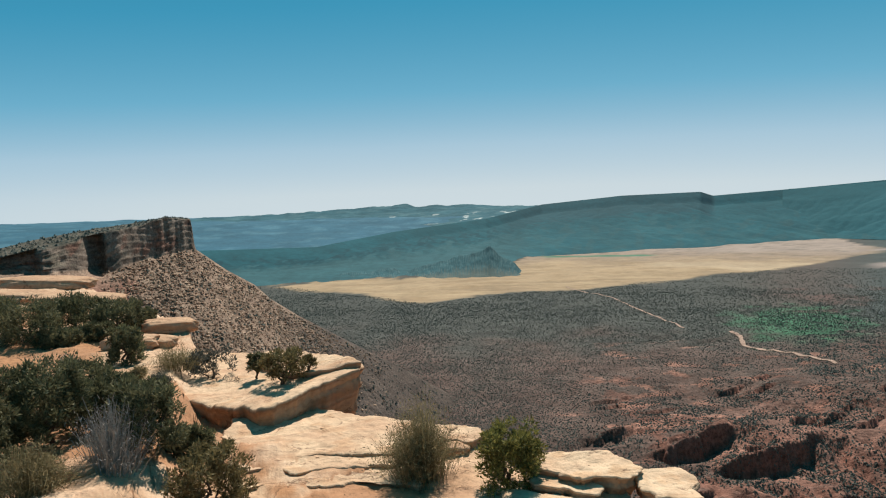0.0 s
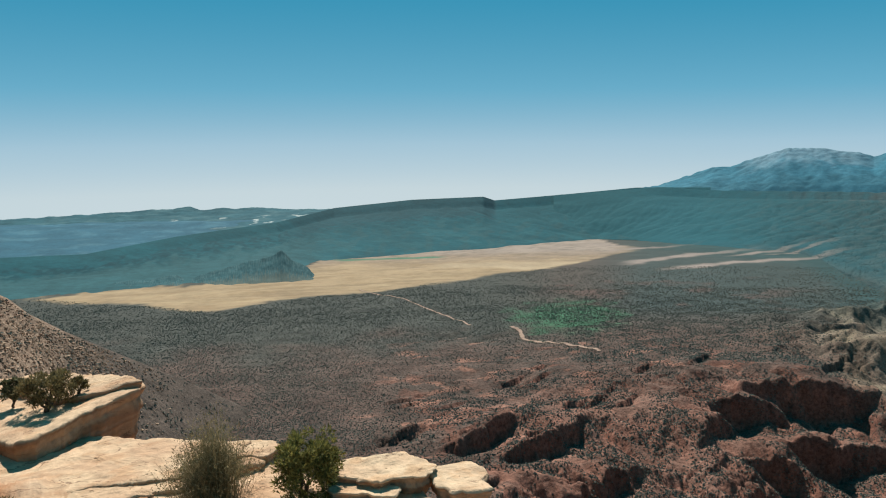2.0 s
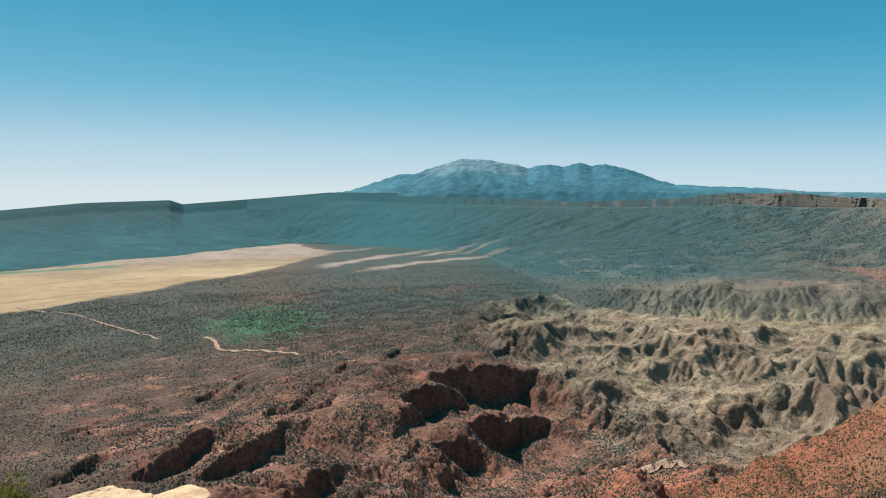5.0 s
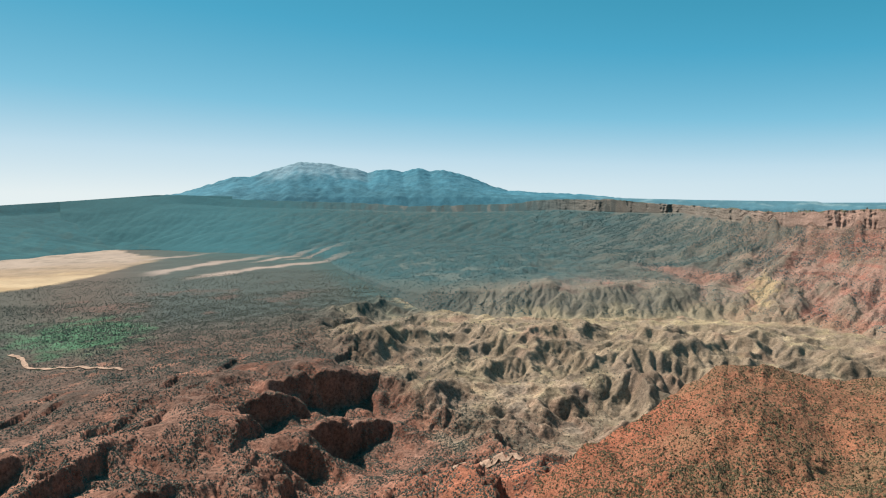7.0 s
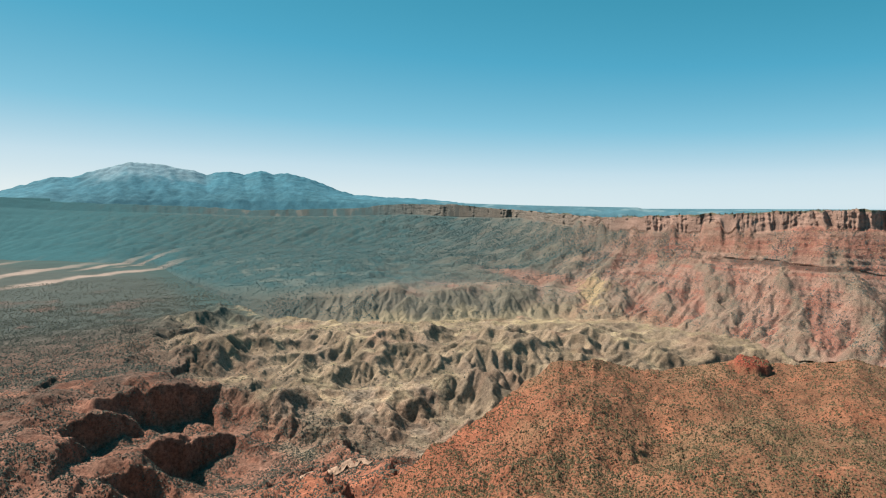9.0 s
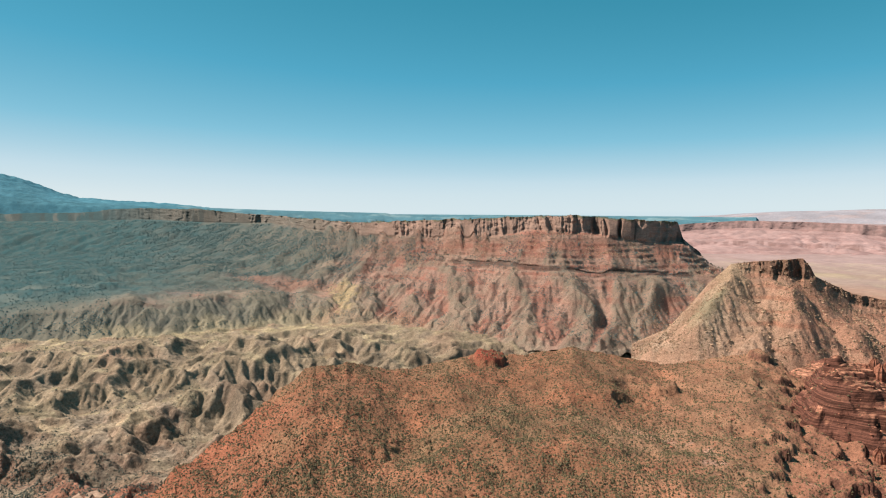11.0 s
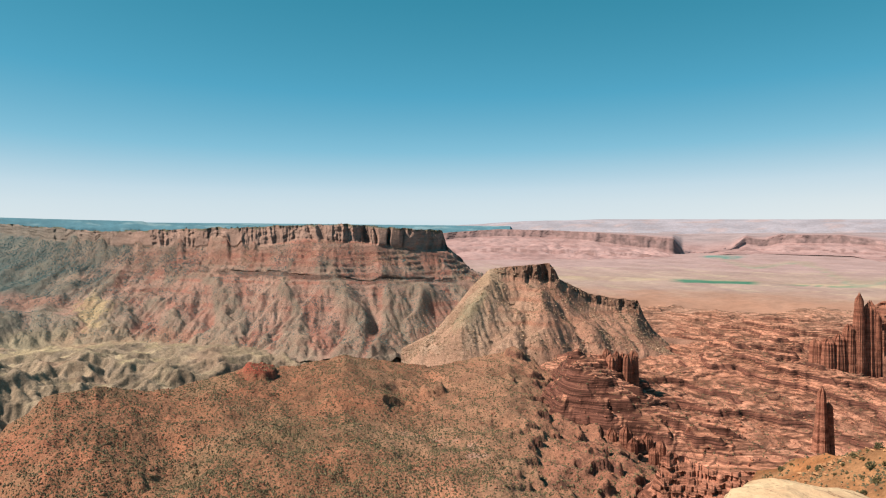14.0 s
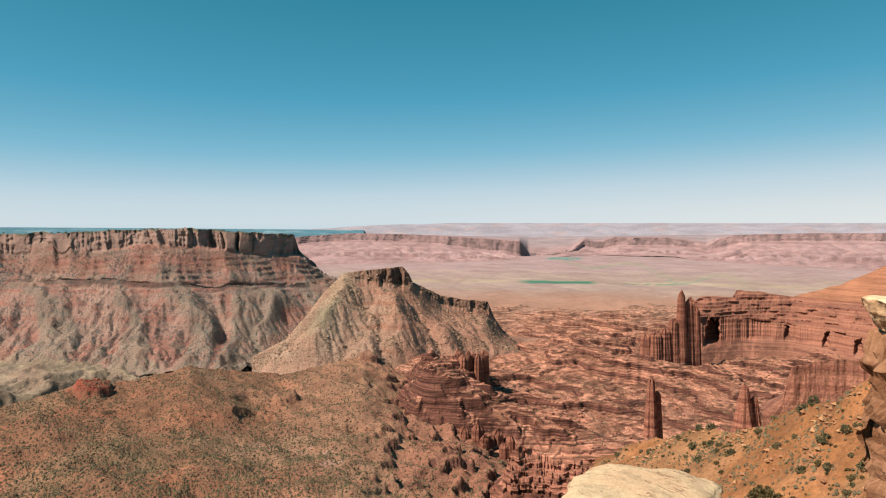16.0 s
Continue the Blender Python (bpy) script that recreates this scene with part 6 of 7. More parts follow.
def ledge(name, outline, top, thick, seed, jag=0.16, under=0.25, colour=(0.74, 0.52, 0.335), swell_=0.05, sheets=0.03, crags=0.0, beds=0.09, smooth=True):
    """A slab of bedded sandstone: a ragged outline, a flaking top of height top(x, y), and a bedded, undercut side."""
    P = np.array(outline, float)
    c0 = P.mean(axis=0)
    ring = []
    for a, b in zip(P, np.roll(P, -1, axis=0)):
        n = max(3, int(np.hypot(*(b - a)) / 0.07))
        ring.append(a + (b - a) * np.linspace(0, 1, n, endpoint=False)[:, None])
    O = np.concatenate(ring)
    for _ in range(2):
        O = (np.roll(O, 1, axis=0) + 2 * O + np.roll(O, -1, axis=0)) / 4
    O = np.concatenate([O, O[:1]])
    rad = O - c0
    far = np.hypot(rad[:, 0], rad[:, 1])
    way = rad / far[:, None]
    j = jag * (fbm(O[:, 0] * 1.1 + seed, O[:, 1] * 1.1, 4) + 0.5 * np.round(2 * pn(O[:, 0] * 0.8, O[:, 1] * 0.8 + seed)))
    rows_x, rows_y, rows_z, shade = [], [], [], []
    for t in np.concatenate([np.linspace(0.02, 0.94, 34), [0.97, 0.985, 1.0]]):
        x, y = c0[0] + way[:, 0] * (far + j) * t, c0[1] + way[:, 1] * (far + j) * t
        h = swell_ * fbm(x / 1.6 + seed, y / 1.6, 3) + 0.3 * swell_ * fbm(x / 0.4, y / 0.4, 3)
        k = h + 0.05 * fbm(x / 0.9 + 3, y / 0.9 + seed, 3)
        k = (np.floor(k / sheets) + step(0.75, 1.0, k / sheets - np.floor(k / sheets))) * sheets
        edge = np.clip((t - 0.94) / 0.06, 0, 1)
        rows_x.append(x), rows_y.append(y), rows_z.append(top(x, y) + 0.5 * h + 0.5 * k - 0.045 * edge ** 2)
        shade.append(0 * x)
    z1 = rows_z[-1]
    s0 = np.arange(len(O)) * 0.07
    for q in np.linspace(0.04, 1, 26 if thick < 5 else 70):
        bed = pn(q * thick * 3.1 + seed, s0 / 6) + 0.7 * pn(q * thick * 8 + 2 * seed, s0 / 3)
        k = fbm(s0 / 1.3 + 0.25 * q * thick, q * thick / 2.4 + seed, 4)
        o = far + j + beds * bed + 0.05 * fbm(s0 / 0.5, q * thick * 2 + seed, 3) + crags * (np.round(2.0 * k) / 2.0 + 0.15 * k) - under * q ** 1.3 - 0.02
        rows_x.append(c0[0] + way[:, 0] * o), rows_y.append(c0[1] + way[:, 1] * o), rows_z.append(z1 - q * thick)
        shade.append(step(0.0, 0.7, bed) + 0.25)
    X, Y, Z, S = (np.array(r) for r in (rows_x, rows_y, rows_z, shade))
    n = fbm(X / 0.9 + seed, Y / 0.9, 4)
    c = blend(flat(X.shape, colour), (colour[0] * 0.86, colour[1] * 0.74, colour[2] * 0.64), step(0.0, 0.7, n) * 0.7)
    c = blend(c, (colour[0] * 0.36, colour[1] * 0.28, colour[2] * 0.25), np.clip(0.65 * S + 0.4 * np.sign(S), 0, 1) * 0.9)        # shade of the sides put into the colour, with some rock varnish
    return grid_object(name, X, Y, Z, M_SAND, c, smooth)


def wedge_top(x, y):
    u = 0.55 * x - 0.35 * y + 0.5 * pn(x / 2.5, y / 2.5)
    return 143.3 + 0.17 * np.maximum(x + 8.5, 0) + 0.09 * (np.floor(u) + step(0.8, 1.0, u - np.floor(u)) - u)


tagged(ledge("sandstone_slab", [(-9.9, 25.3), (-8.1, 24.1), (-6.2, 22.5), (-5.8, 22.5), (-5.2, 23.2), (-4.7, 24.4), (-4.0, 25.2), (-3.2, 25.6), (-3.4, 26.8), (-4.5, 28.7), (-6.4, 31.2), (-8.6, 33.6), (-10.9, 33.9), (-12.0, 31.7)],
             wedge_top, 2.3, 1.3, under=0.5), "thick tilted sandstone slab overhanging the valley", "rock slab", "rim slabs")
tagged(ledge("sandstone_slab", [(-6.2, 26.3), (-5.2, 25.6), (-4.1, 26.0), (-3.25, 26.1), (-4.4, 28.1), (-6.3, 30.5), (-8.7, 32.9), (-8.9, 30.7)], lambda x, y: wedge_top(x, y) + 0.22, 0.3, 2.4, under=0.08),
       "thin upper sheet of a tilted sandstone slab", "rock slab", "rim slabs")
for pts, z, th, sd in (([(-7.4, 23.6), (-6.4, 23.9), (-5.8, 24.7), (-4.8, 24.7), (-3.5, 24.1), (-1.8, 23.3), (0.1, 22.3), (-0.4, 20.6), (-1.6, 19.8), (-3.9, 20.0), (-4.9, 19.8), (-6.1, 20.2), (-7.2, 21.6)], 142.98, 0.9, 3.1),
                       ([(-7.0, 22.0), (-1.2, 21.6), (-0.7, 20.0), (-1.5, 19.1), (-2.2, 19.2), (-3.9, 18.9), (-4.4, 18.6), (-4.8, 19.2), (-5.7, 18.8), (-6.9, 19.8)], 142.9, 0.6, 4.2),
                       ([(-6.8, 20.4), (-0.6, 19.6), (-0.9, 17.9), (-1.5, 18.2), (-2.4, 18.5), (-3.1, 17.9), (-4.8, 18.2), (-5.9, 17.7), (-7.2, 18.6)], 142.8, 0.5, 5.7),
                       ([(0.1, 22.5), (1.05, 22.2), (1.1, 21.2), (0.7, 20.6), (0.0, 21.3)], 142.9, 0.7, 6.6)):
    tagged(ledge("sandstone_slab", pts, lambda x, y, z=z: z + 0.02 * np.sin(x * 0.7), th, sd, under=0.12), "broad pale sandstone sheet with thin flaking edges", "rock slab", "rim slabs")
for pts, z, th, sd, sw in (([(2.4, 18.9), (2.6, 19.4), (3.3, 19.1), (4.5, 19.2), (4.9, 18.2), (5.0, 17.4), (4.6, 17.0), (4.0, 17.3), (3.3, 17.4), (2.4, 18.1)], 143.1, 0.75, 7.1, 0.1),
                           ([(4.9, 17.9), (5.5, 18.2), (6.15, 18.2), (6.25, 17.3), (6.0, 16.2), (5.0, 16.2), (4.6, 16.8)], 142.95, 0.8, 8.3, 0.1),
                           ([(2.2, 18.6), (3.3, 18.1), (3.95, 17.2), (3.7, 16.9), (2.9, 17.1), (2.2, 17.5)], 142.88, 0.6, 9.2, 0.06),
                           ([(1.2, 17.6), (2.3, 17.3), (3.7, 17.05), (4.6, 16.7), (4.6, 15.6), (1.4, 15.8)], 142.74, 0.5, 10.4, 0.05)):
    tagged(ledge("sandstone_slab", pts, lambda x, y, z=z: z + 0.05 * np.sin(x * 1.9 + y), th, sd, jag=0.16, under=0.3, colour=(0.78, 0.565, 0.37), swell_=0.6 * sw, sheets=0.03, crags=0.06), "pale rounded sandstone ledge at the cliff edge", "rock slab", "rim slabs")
for az, d, size, yaw, tilt, seed, z in ((136.9, 16.6, (3.9, 3.6, 0.9), -50, (0, 3), 11, 143.4), (141.8, 15.6, (3.4, 3.0, 0.8), -60, (1, 6), 12, 143.35)):
    tagged(stone("sandstone_slab", az, d, size, yaw, tilt, seed, 4.5, res=52, colour=(0.60, 0.45, 0.28), z=z, layers=0.02), "smooth pale yellow sandstone ledge above the slope", "rock slab", "rim slabs")
# cracked block and its caprock beyond
tagged(ledge("crag", [(12.50, -23.10), (11.70, -24.70), (12.00, -27.70), (8.60, -29.70), (5.60, -27.20), (6.60, -23.00), (8.60, -21.40), (10.80, -22.10)], lambda x, y: 146.75 + 0 * x, 16.0, 21.0, jag=0.22, under=0.6, colour=(0.33, 0.168, 0.09), crags=0.35, beds=0.2, smooth=False), "dark cracked sandstone crag", "crag", kind="structure")
tagged(ledge("caprock", [(12.30, -22.55), (12.05, -24.75), (11.55, -28.25), (8.55, -30.05), (5.55, -27.25), (6.45, -22.85), (8.55, -21.25), (10.95, -21.85)], lambda x, y: 147.75 + 0.03 * (y + 25), 1.0, 22.0, jag=0.2, under=0.4, colour=(0.80, 0.59, 0.37), crags=0.15, beds=0.04), "pale overhanging sandstone caprock on a crag", "rock slab", kind="structure")
# ---- scattered brush and rubble (too many to count) ----
def plant_mat(name, dark, light, trans=0.25, rough=0.8):
    m = bpy.data.materials.new(name)
    m.use_nodes = True
    n, l = m.node_tree.nodes, m.node_tree.links
    g = n.new("ShaderNodeNewGeometry")
    c = ramp(n, l, g.outputs["Random Per Island"], (0.0, dark), (0.6, tuple((a + b) / 2 for a, b in zip(dark, light))), (1.0, light))
    f = gray(n, l, tex(n, l, 1.3, 3), 0.3, 0.7, 0.75, 1.25)
    c = mixc(n, l, 1.0, c, f, 'MULTIPLY')
    p = n["Principled BSDF"]
    p.inputs["Roughness"].default_value = rough
    p.inputs["Specular IOR Level"].default_value = 0.2
    l.new(c, p.inputs["Base Color"])
    if trans:
        t = n.new("ShaderNodeBsdfTranslucent")
        l.new(c, t.inputs["Color"])
        x = n.new("ShaderNodeMixShader")
        x.inputs[0].default_value = trans
        l.new(p.outputs[0], x.inputs[1])
        l.new(t.outputs[0], x.inputs[2])
        l.new(x.outputs[0], n["Material Output"].inputs["Surface"])
    return m


M_SCRUB = plant_mat("dark_scrub", (0.056, 0.064, 0.052), (0.118, 0.122, 0.096), 0)
M_BRUSH = plant_mat("sage_brush", (0.060, 0.052, 0.029), (0.150, 0.118, 0.064), 0)
# teal holds the haze over the far slopes
M_TEAL = plant_mat("haze_teal_woods", (0.030, 0.074, 0.080), (0.066, 0.118, 0.120), 0)
M_RUBBLE = plant_mat("rubble", (0.20, 0.125, 0.085), (0.44, 0.305, 0.205), 0, 0.95)
M_REDRUB = plant_mat("red_rubble", (0.16, 0.06, 0.04), (0.36, 0.16, 0.10), 0, 0.95)


def mesh_from(name, co, faces_tri, mat, smooth=False):
    me = bpy.data.meshes.new(name)
    me.vertices.add(len(co))
    me.vertices.foreach_set("co", co.astype(np.float32).ravel())
    k = faces_tri.shape[1]
    me.loops.add(faces_tri.size)
    me.loops.foreach_set("vertex_index", faces_tri.astype(np.int32).ravel())
    me.polygons.add(len(faces_tri))
    me.polygons.foreach_set("loop_start", (np.arange(len(faces_tri)) * k).astype(np.int32))
    me.polygons.foreach_set("use_smooth", np.full(len(faces_tri), smooth))
    me.update(calc_edges=True)
    me.materials.append(mat)
    return me


def clumps(name, pts, size, mat, rng, tall=0.9, rough_=0.35, smooth=False, stones=False):
    """Low rounded clumps (or stones): a ring, a wider ring and a top each, all uneven."""
    n = len(pts)
    a = np.arange(4) * np.pi / 2
    base = np.concatenate([np.stack([np.cos(a), np.sin(a), 0 * a + 0.45], -1), [[0, 0, 1.15], [0, 0, -0.45]]])
    v = np.repeat(base[None], n, 0) * (1 + rough_ * (rng.rand(n, 6, 1) * 2 - 1))
    v[..., 2] *= tall * (0.7 + 0.6 * rng.rand(n, 1))
    v[..., 0] *= 0.75 + 0.5 * rng.rand(n, 1)
    v[:, 4, :2] += 0.3 * (rng.rand(n, 2) - 0.5)
    th = rng.rand(n) * 6.283
    c, s = np.cos(th)[:, None], np.sin(th)[:, None]
    x, y = v[..., 0] * c - v[..., 1] * s, v[..., 0] * s + v[..., 1] * c
    v = np.stack([x, y, v[..., 2]], -1) * np.asarray(size)[:, None, None] + pts[:, None, :]
    f = [(0, 1, 4), (1, 2, 4), (2, 3, 4), (3, 0, 4), (1, 0, 5), (2, 1, 5), (3, 2, 5), (0, 3, 5)]
    if not stones:
        f, v = f[:4], v[:, :5]
        v[:, :4, 2] -= 0.33 * tall * np.asarray(size)[:, None]
    F = (np.array(f)[None] + np.arange(n)[:, None, None] * v.shape[1]).reshape(-1, 3)
    return new(name, mesh_from(name, v.reshape(-1, 3), F, mat, smooth))


def pick(sheet, n, rng, weight):
    """Random places on a sheet; weight(az, d, z, V, x, y) is the density per grid cell."""
    X, Y, Z, V = SHEETS[sheet]
    d, az = np.hypot(X, Y), np.degrees(np.arctan2(X, Y))
    w = np.clip(weight(az, d, Z, V, X, Y), 0, None)[:-1, :-1].ravel()
    k = rng.choice(len(w), n, p=w / w.sum())
    r, c = np.divmod(k, X.shape[1] - 1)
    u, v = rng.rand(n), rng.rand(n)
    out = []
    for G in (X, Y, Z):
        out.append((G[r, c] * (1 - u) + G[r, c + 1] * u) * (1 - v) + (G[r + 1, c] * (1 - u) + G[r + 1, c + 1] * u) * v)
    return np.stack(out, -1)


def bushy(X, Y, s=40):
    return step(-0.7, 0.6, fbm(X / s, Y / s, 3))


rng = np.random.RandomState(11)


def in_meadow(az, d):
    near = np.interp(az, [-16, -14, -8.7, -1.3, 4.3, 9.8, 18.6, 27.7, 31, 34], [1500, 1470, 1280, 1110, 1205, 1250, 1410, 1760, 2100, 2300])
    return (d > near - 15) & (az < 31)


# valley plain
p = pick("ground", 110000, rng, lambda az, d, z, V, X, Y: (az > -24) * step(58, 44, az + 5 * fbm(X / 60, Y / 60, 2)) * (d > 400) * (d < 1700) * ~in_meadow(az, d) * (1 - canyon_mask(np.radians(az), d)) * (0.45 + bushy(X, Y, 90)) * d ** 1.15 * (1 + 1.6 * step(720, 520, d)))
dist = np.hypot(p[:, 0], p[:, 1])
tagged(clumps("valley_scrub", p, (0.36 + 0.45 * rng.rand(len(p))) * np.clip(dist / 650, 0.85, 1.6), M_SCRUB, rng, 0.75), "dark low scrub dotted over the valley floor", "scrub", kind="stuff")
p = pick("canyon", 48000, rng, lambda az, d, z, V, X, Y: (d > 320) * (d < 646) * (0.3 + 0.7 * step(645, 500, d)) * (0.3 + 0.7 * step(11, 24, az)) * bushy(X, Y, 30) * d * (0.12 + step(64, 52, az - (560 - d) * 0.06)))
tagged(clumps("canyon_scrub", p, 0.36 + 0.46 * rng.rand(len(p)), M_SCRUB, rng), "dark scrub over broken red ground", "scrub", kind="stuff")
# grey country and flats
p = pick("ground", 5000, rng, lambda az, d, z, V, X, Y: step(40, 54, az) * (az < 104) * (d > 520) * (1 - canyon_mask(np.radians(az), d)) * (d < 1500) * d * bushy(X, Y, 40) ** 2 * np.where(d > 850, 2.2, 0.55))
tagged(clumps("flat_scrub", p, 0.8 + 0.9 * rng.rand(len(p)), M_SCRUB, rng, 0.8), "grey-green scrub on pale gullied ground", "scrub", kind="stuff")
p = pick("badlands_north", 34000, rng, lambda az, d, z, V, X, Y: d * (0.25 + bushy(X, Y, 30)) * (1.0 - 0.85 * grey_zone(az, d) * step(40, 50, az)))
tagged(clumps("clay_scrub", p, 0.5 + 0.6 * rng.rand(len(p)), M_SCRUB, rng, 0.8), "sparse scrub on pale clay ridges", "scrub", kind="stuff")
# escarpment
p = pick("badlands_south", 9000, rng, lambda az, d, z, V, X, Y: d * bushy(X, Y, 30))
tagged(clumps("badland_scrub", p, 0.3 + 0.4 * rng.rand(len(p)), M_SCRUB, rng, 0.8), "sparse dark scrub over pale clay badlands", "scrub", kind="stuff")
p = pick("escarpment", 15000, rng, lambda az, d, z, V, X, Y: (V < 1.95) * (V > 0.1) * d * (0.2 + bushy(X, Y, 35)) * step(70, 78, az))
tagged(clumps("talus_brush", p, 0.32 + 0.36 * rng.rand(len(p)), M_SCRUB, rng), "dark brush speckling the red talus slopes", "scrub", kind="stuff")
p = pick("escarpment", 28000, rng, lambda az, d, z, V, X, Y: (V < 1.95) * (V > 0.1) * d * bushy(X, Y, 50) * (step(86, 72, az) * 1.5 * step(0.75, 1.05, V) + 0.3) * (0.35 + step(61, 71, az)))
dist = np.hypot(p[:, 0], p[:, 1])
tagged(clumps("slope_scrub", p, (0.5 + 0.5 * rng.rand(len(p))) * np.clip(dist / 1000, 0.9, 2.0), M_TEAL, rng), "scrub on the escarpment slopes, tinted blue-green with haze", "scrub", kind="stuff")
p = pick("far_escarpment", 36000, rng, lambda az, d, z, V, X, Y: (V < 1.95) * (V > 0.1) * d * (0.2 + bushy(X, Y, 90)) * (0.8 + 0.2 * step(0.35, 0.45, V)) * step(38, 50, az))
tagged(clumps("slope_woods", p, 0.55 + 0.8 * rng.rand(len(p)), M_TEAL, rng, 0.8), "woods scattered over the far slope, tinted blue-green with haze", "woods", kind="stuff")
p = pick("escarpment", 1800, rng, lambda az, d, z, V, X, Y: (V > 3.0) * (V < 4.0) * (az > 60) * d)
tagged(clumps("rim_trees", p, 0.9 + 1.1 * rng.rand(len(p)), M_SCRUB, rng, 1.1), "small dark trees along the escarpment rim", "scrub", kind="stuff")
p = pick("escarpment", 15000, rng, lambda az, d, z, V, X, Y: (V < 1.97) * (V > 0.05) * d * (0.15 + bushy(X + 90, Y, 30) ** 2) * step(72, 80, az) * (0.4 + step(1.0, 1.8, V)))
tagged(clumps("scarp_blocks", p, 0.25 + 0.7 * rng.rand(len(p)) ** 3, M_RUBBLE, rng, 0.9, 0.45, stones=True), "fallen tan and red blocks on the talus below the cliff", "boulders", kind="stuff")
p = pick("knob_butte", 7000, rng, lambda az, d, z, V, X, Y: (V < 2.98) * (V > 0.05) * d * (0.2 + bushy(X + 40, Y, 22) ** 2))
tagged(clumps("knob_blocks", p, 0.3 + 0.9 * rng.rand(len(p)) ** 3, M_RUBBLE, rng, 0.9, 0.45, stones=True), "tan blocks strewn over the butte", "boulders", kind="stuff")
p = pick("steps", 9000, rng, lambda az, d, z, V, X, Y: (az > 114) * (az < 152) * (d > 430) * (d < 1200) * d * bushy(X + 70, Y, 30))
tagged(clumps("bench_blocks", p, 0.3 + 1.0 * rng.rand(len(p)) ** 3, M_REDRUB, rng, 0.9, 0.45, stones=True), "broken red blocks on the rock benches", "boulders", kind="stuff")
# red hill
p = pick("red_hill", 66000, rng, lambda az, d, z, V, X, Y: (V < 1.15) * d * (0.8 + bushy(X, Y, 28)) * (1 + 1.3 * step(0.75, 0.25, V)) * (1 - 0.55 * step(106, 116, az)))
tagged(clumps("hill_brush", p, 0.26 + 0.44 * rng.rand(len(p)) ** 1.6, M_BRUSH, rng, 0.95), "olive brush dotted over the red hill", "brush", kind="stuff")
p = pick("red_hill", 5000, rng, lambda az, d, z, V, X, Y: (V < 1.1) * d * bushy(X + 300, Y, 18) ** 3)
tagged(clumps("hill_stones", p, 0.25 + 0.6 * rng.rand(len(p)) ** 3, M_REDRUB, rng, 0.8, stones=True), "loose red stones on the hill", "stones", kind="stuff")
# red steps and the knob
p = pick("steps", 12000, rng, lambda az, d, z, V, X, Y: (az > 113) * (az < 152) * (d > 430) * (d < 1300) * d * bushy(X, Y, 40))
tagged(clumps("step_brush", p, 0.35 + 0.5 * rng.rand(len(p)), M_BRUSH, rng, 0.8), "thin brush on red rock benches", "brush", kind="stuff")
p = pick("knob_butte", 4500, rng, lambda az, d, z, V, X, Y: (V < 2.0) * (V > 0.05) * bushy(X, Y, 30))
tagged(clumps("knob_brush", p, 0.35 + 0.4 * rng.rand(len(p)), M_BRUSH, rng, 0.8), "thin brush on the tan butte", "brush", kind="stuff")
# talus under the butte
p = pick("butte", 15000, rng, lambda az, d, z, V, X, Y: (V < 1.98) * (V > 0.9) * step(-27, -24, az) * step(-4, -14, az) * d)
tagged(clumps("talus_blocks", p, 0.22 + 0.9 * rng.rand(len(p)) ** 3, M_RUBBLE, rng, 0.9, 0.45, stones=True), "tan sandstone blocks strewn down the slope", "boulders", kind="stuff")
p = pick("butte", 1600, rng, lambda az, d, z, V, X, Y: (V < 1.98) * (V > 0.9) * step(-26, -10, az) * bushy(X, Y, 25))
tagged(clumps("talus_scrub", p, 0.45 + 0.6 * rng.rand(len(p)), M_SCRUB, rng), "dark scrub between fallen blocks", "scrub", kind="stuff")
p = pick("butte", 900, rng, lambda az, d, z, V, X, Y: (V > 2.98) * (V < 4.2) * (az < -20.2))
tagged(clumps("butte_brush", p, 0.4 + 0.6 * rng.rand(len(p)), M_SCRUB, rng), "dark brush on top of the butte", "scrub", kind="stuff")
# grove and orchard green in the valley
p = pick("ground", 300, rng, lambda az, d, z, V, X, Y: (np.hypot((az - 27.5) * 17, (d - 940) * 0.6) + 30 * fbm(X / 30, Y / 30, 3) < 60) * 1.0)
M_GREEN = plant_mat("cottonwood", (0.05, 0.115, 0.065), (0.10, 0.18, 0.10), 0)
tagged(clumps("cottonwood_grove", p, 0.6 + 0.9 * rng.rand(len(p)), M_GREEN, rng, 1.1), "green cottonwoods in a valley hollow", "trees", kind="stuff")


# ---- road and wash ----
def ribbon(name, table, width, mat, lift=0.5):
    pts = []
    for (a0, e0), (a1, e1) in zip(table, table[1:]):
        for t in np.linspace(0, 1, 10, endpoint=False):
            pts.append((a0 + (a1 - a0) * t, e0 + (e1 - e0) * t))
    pts.append(table[-1])
    P = []
    for a, e in pts:
        a, d = radians(a), CZ / math.tan(radians(-e))
        d = d + 4 * math.sin(a * 300)
        P.append((d * math.sin(a), d * math.cos(a), a, d))
    P = np.array(P)
    t = np.gradient(P[:, :2], axis=0)
    t /= np.linalg.norm(t, axis=1)[:, None]
    nrm = np.stack([-t[:, 1], t[:, 0]], -1)
    rows = []
    for s in (-1.0, -0.5, 0, 0.5, 1.0):
        q = P[:, :2] + nrm * s * width * (0.8 + 0.4 * pn(np.arange(len(P)) * 0.37, 0.5))[:, None]
        d, a = np.hypot(q[:, 0], q[:, 1]), np.arctan2(q[:, 0], q[:, 1])
        rows.append((q[:, 0], q[:, 1], ground_z(a, d) + lift))
    X, Y, Z = (np.array([r[i] for r in rows]) for i in range(3))
    return grid_object(name, X, Y, Z, mat, flat(X.shape, (0.40, 0.27, 0.20)))


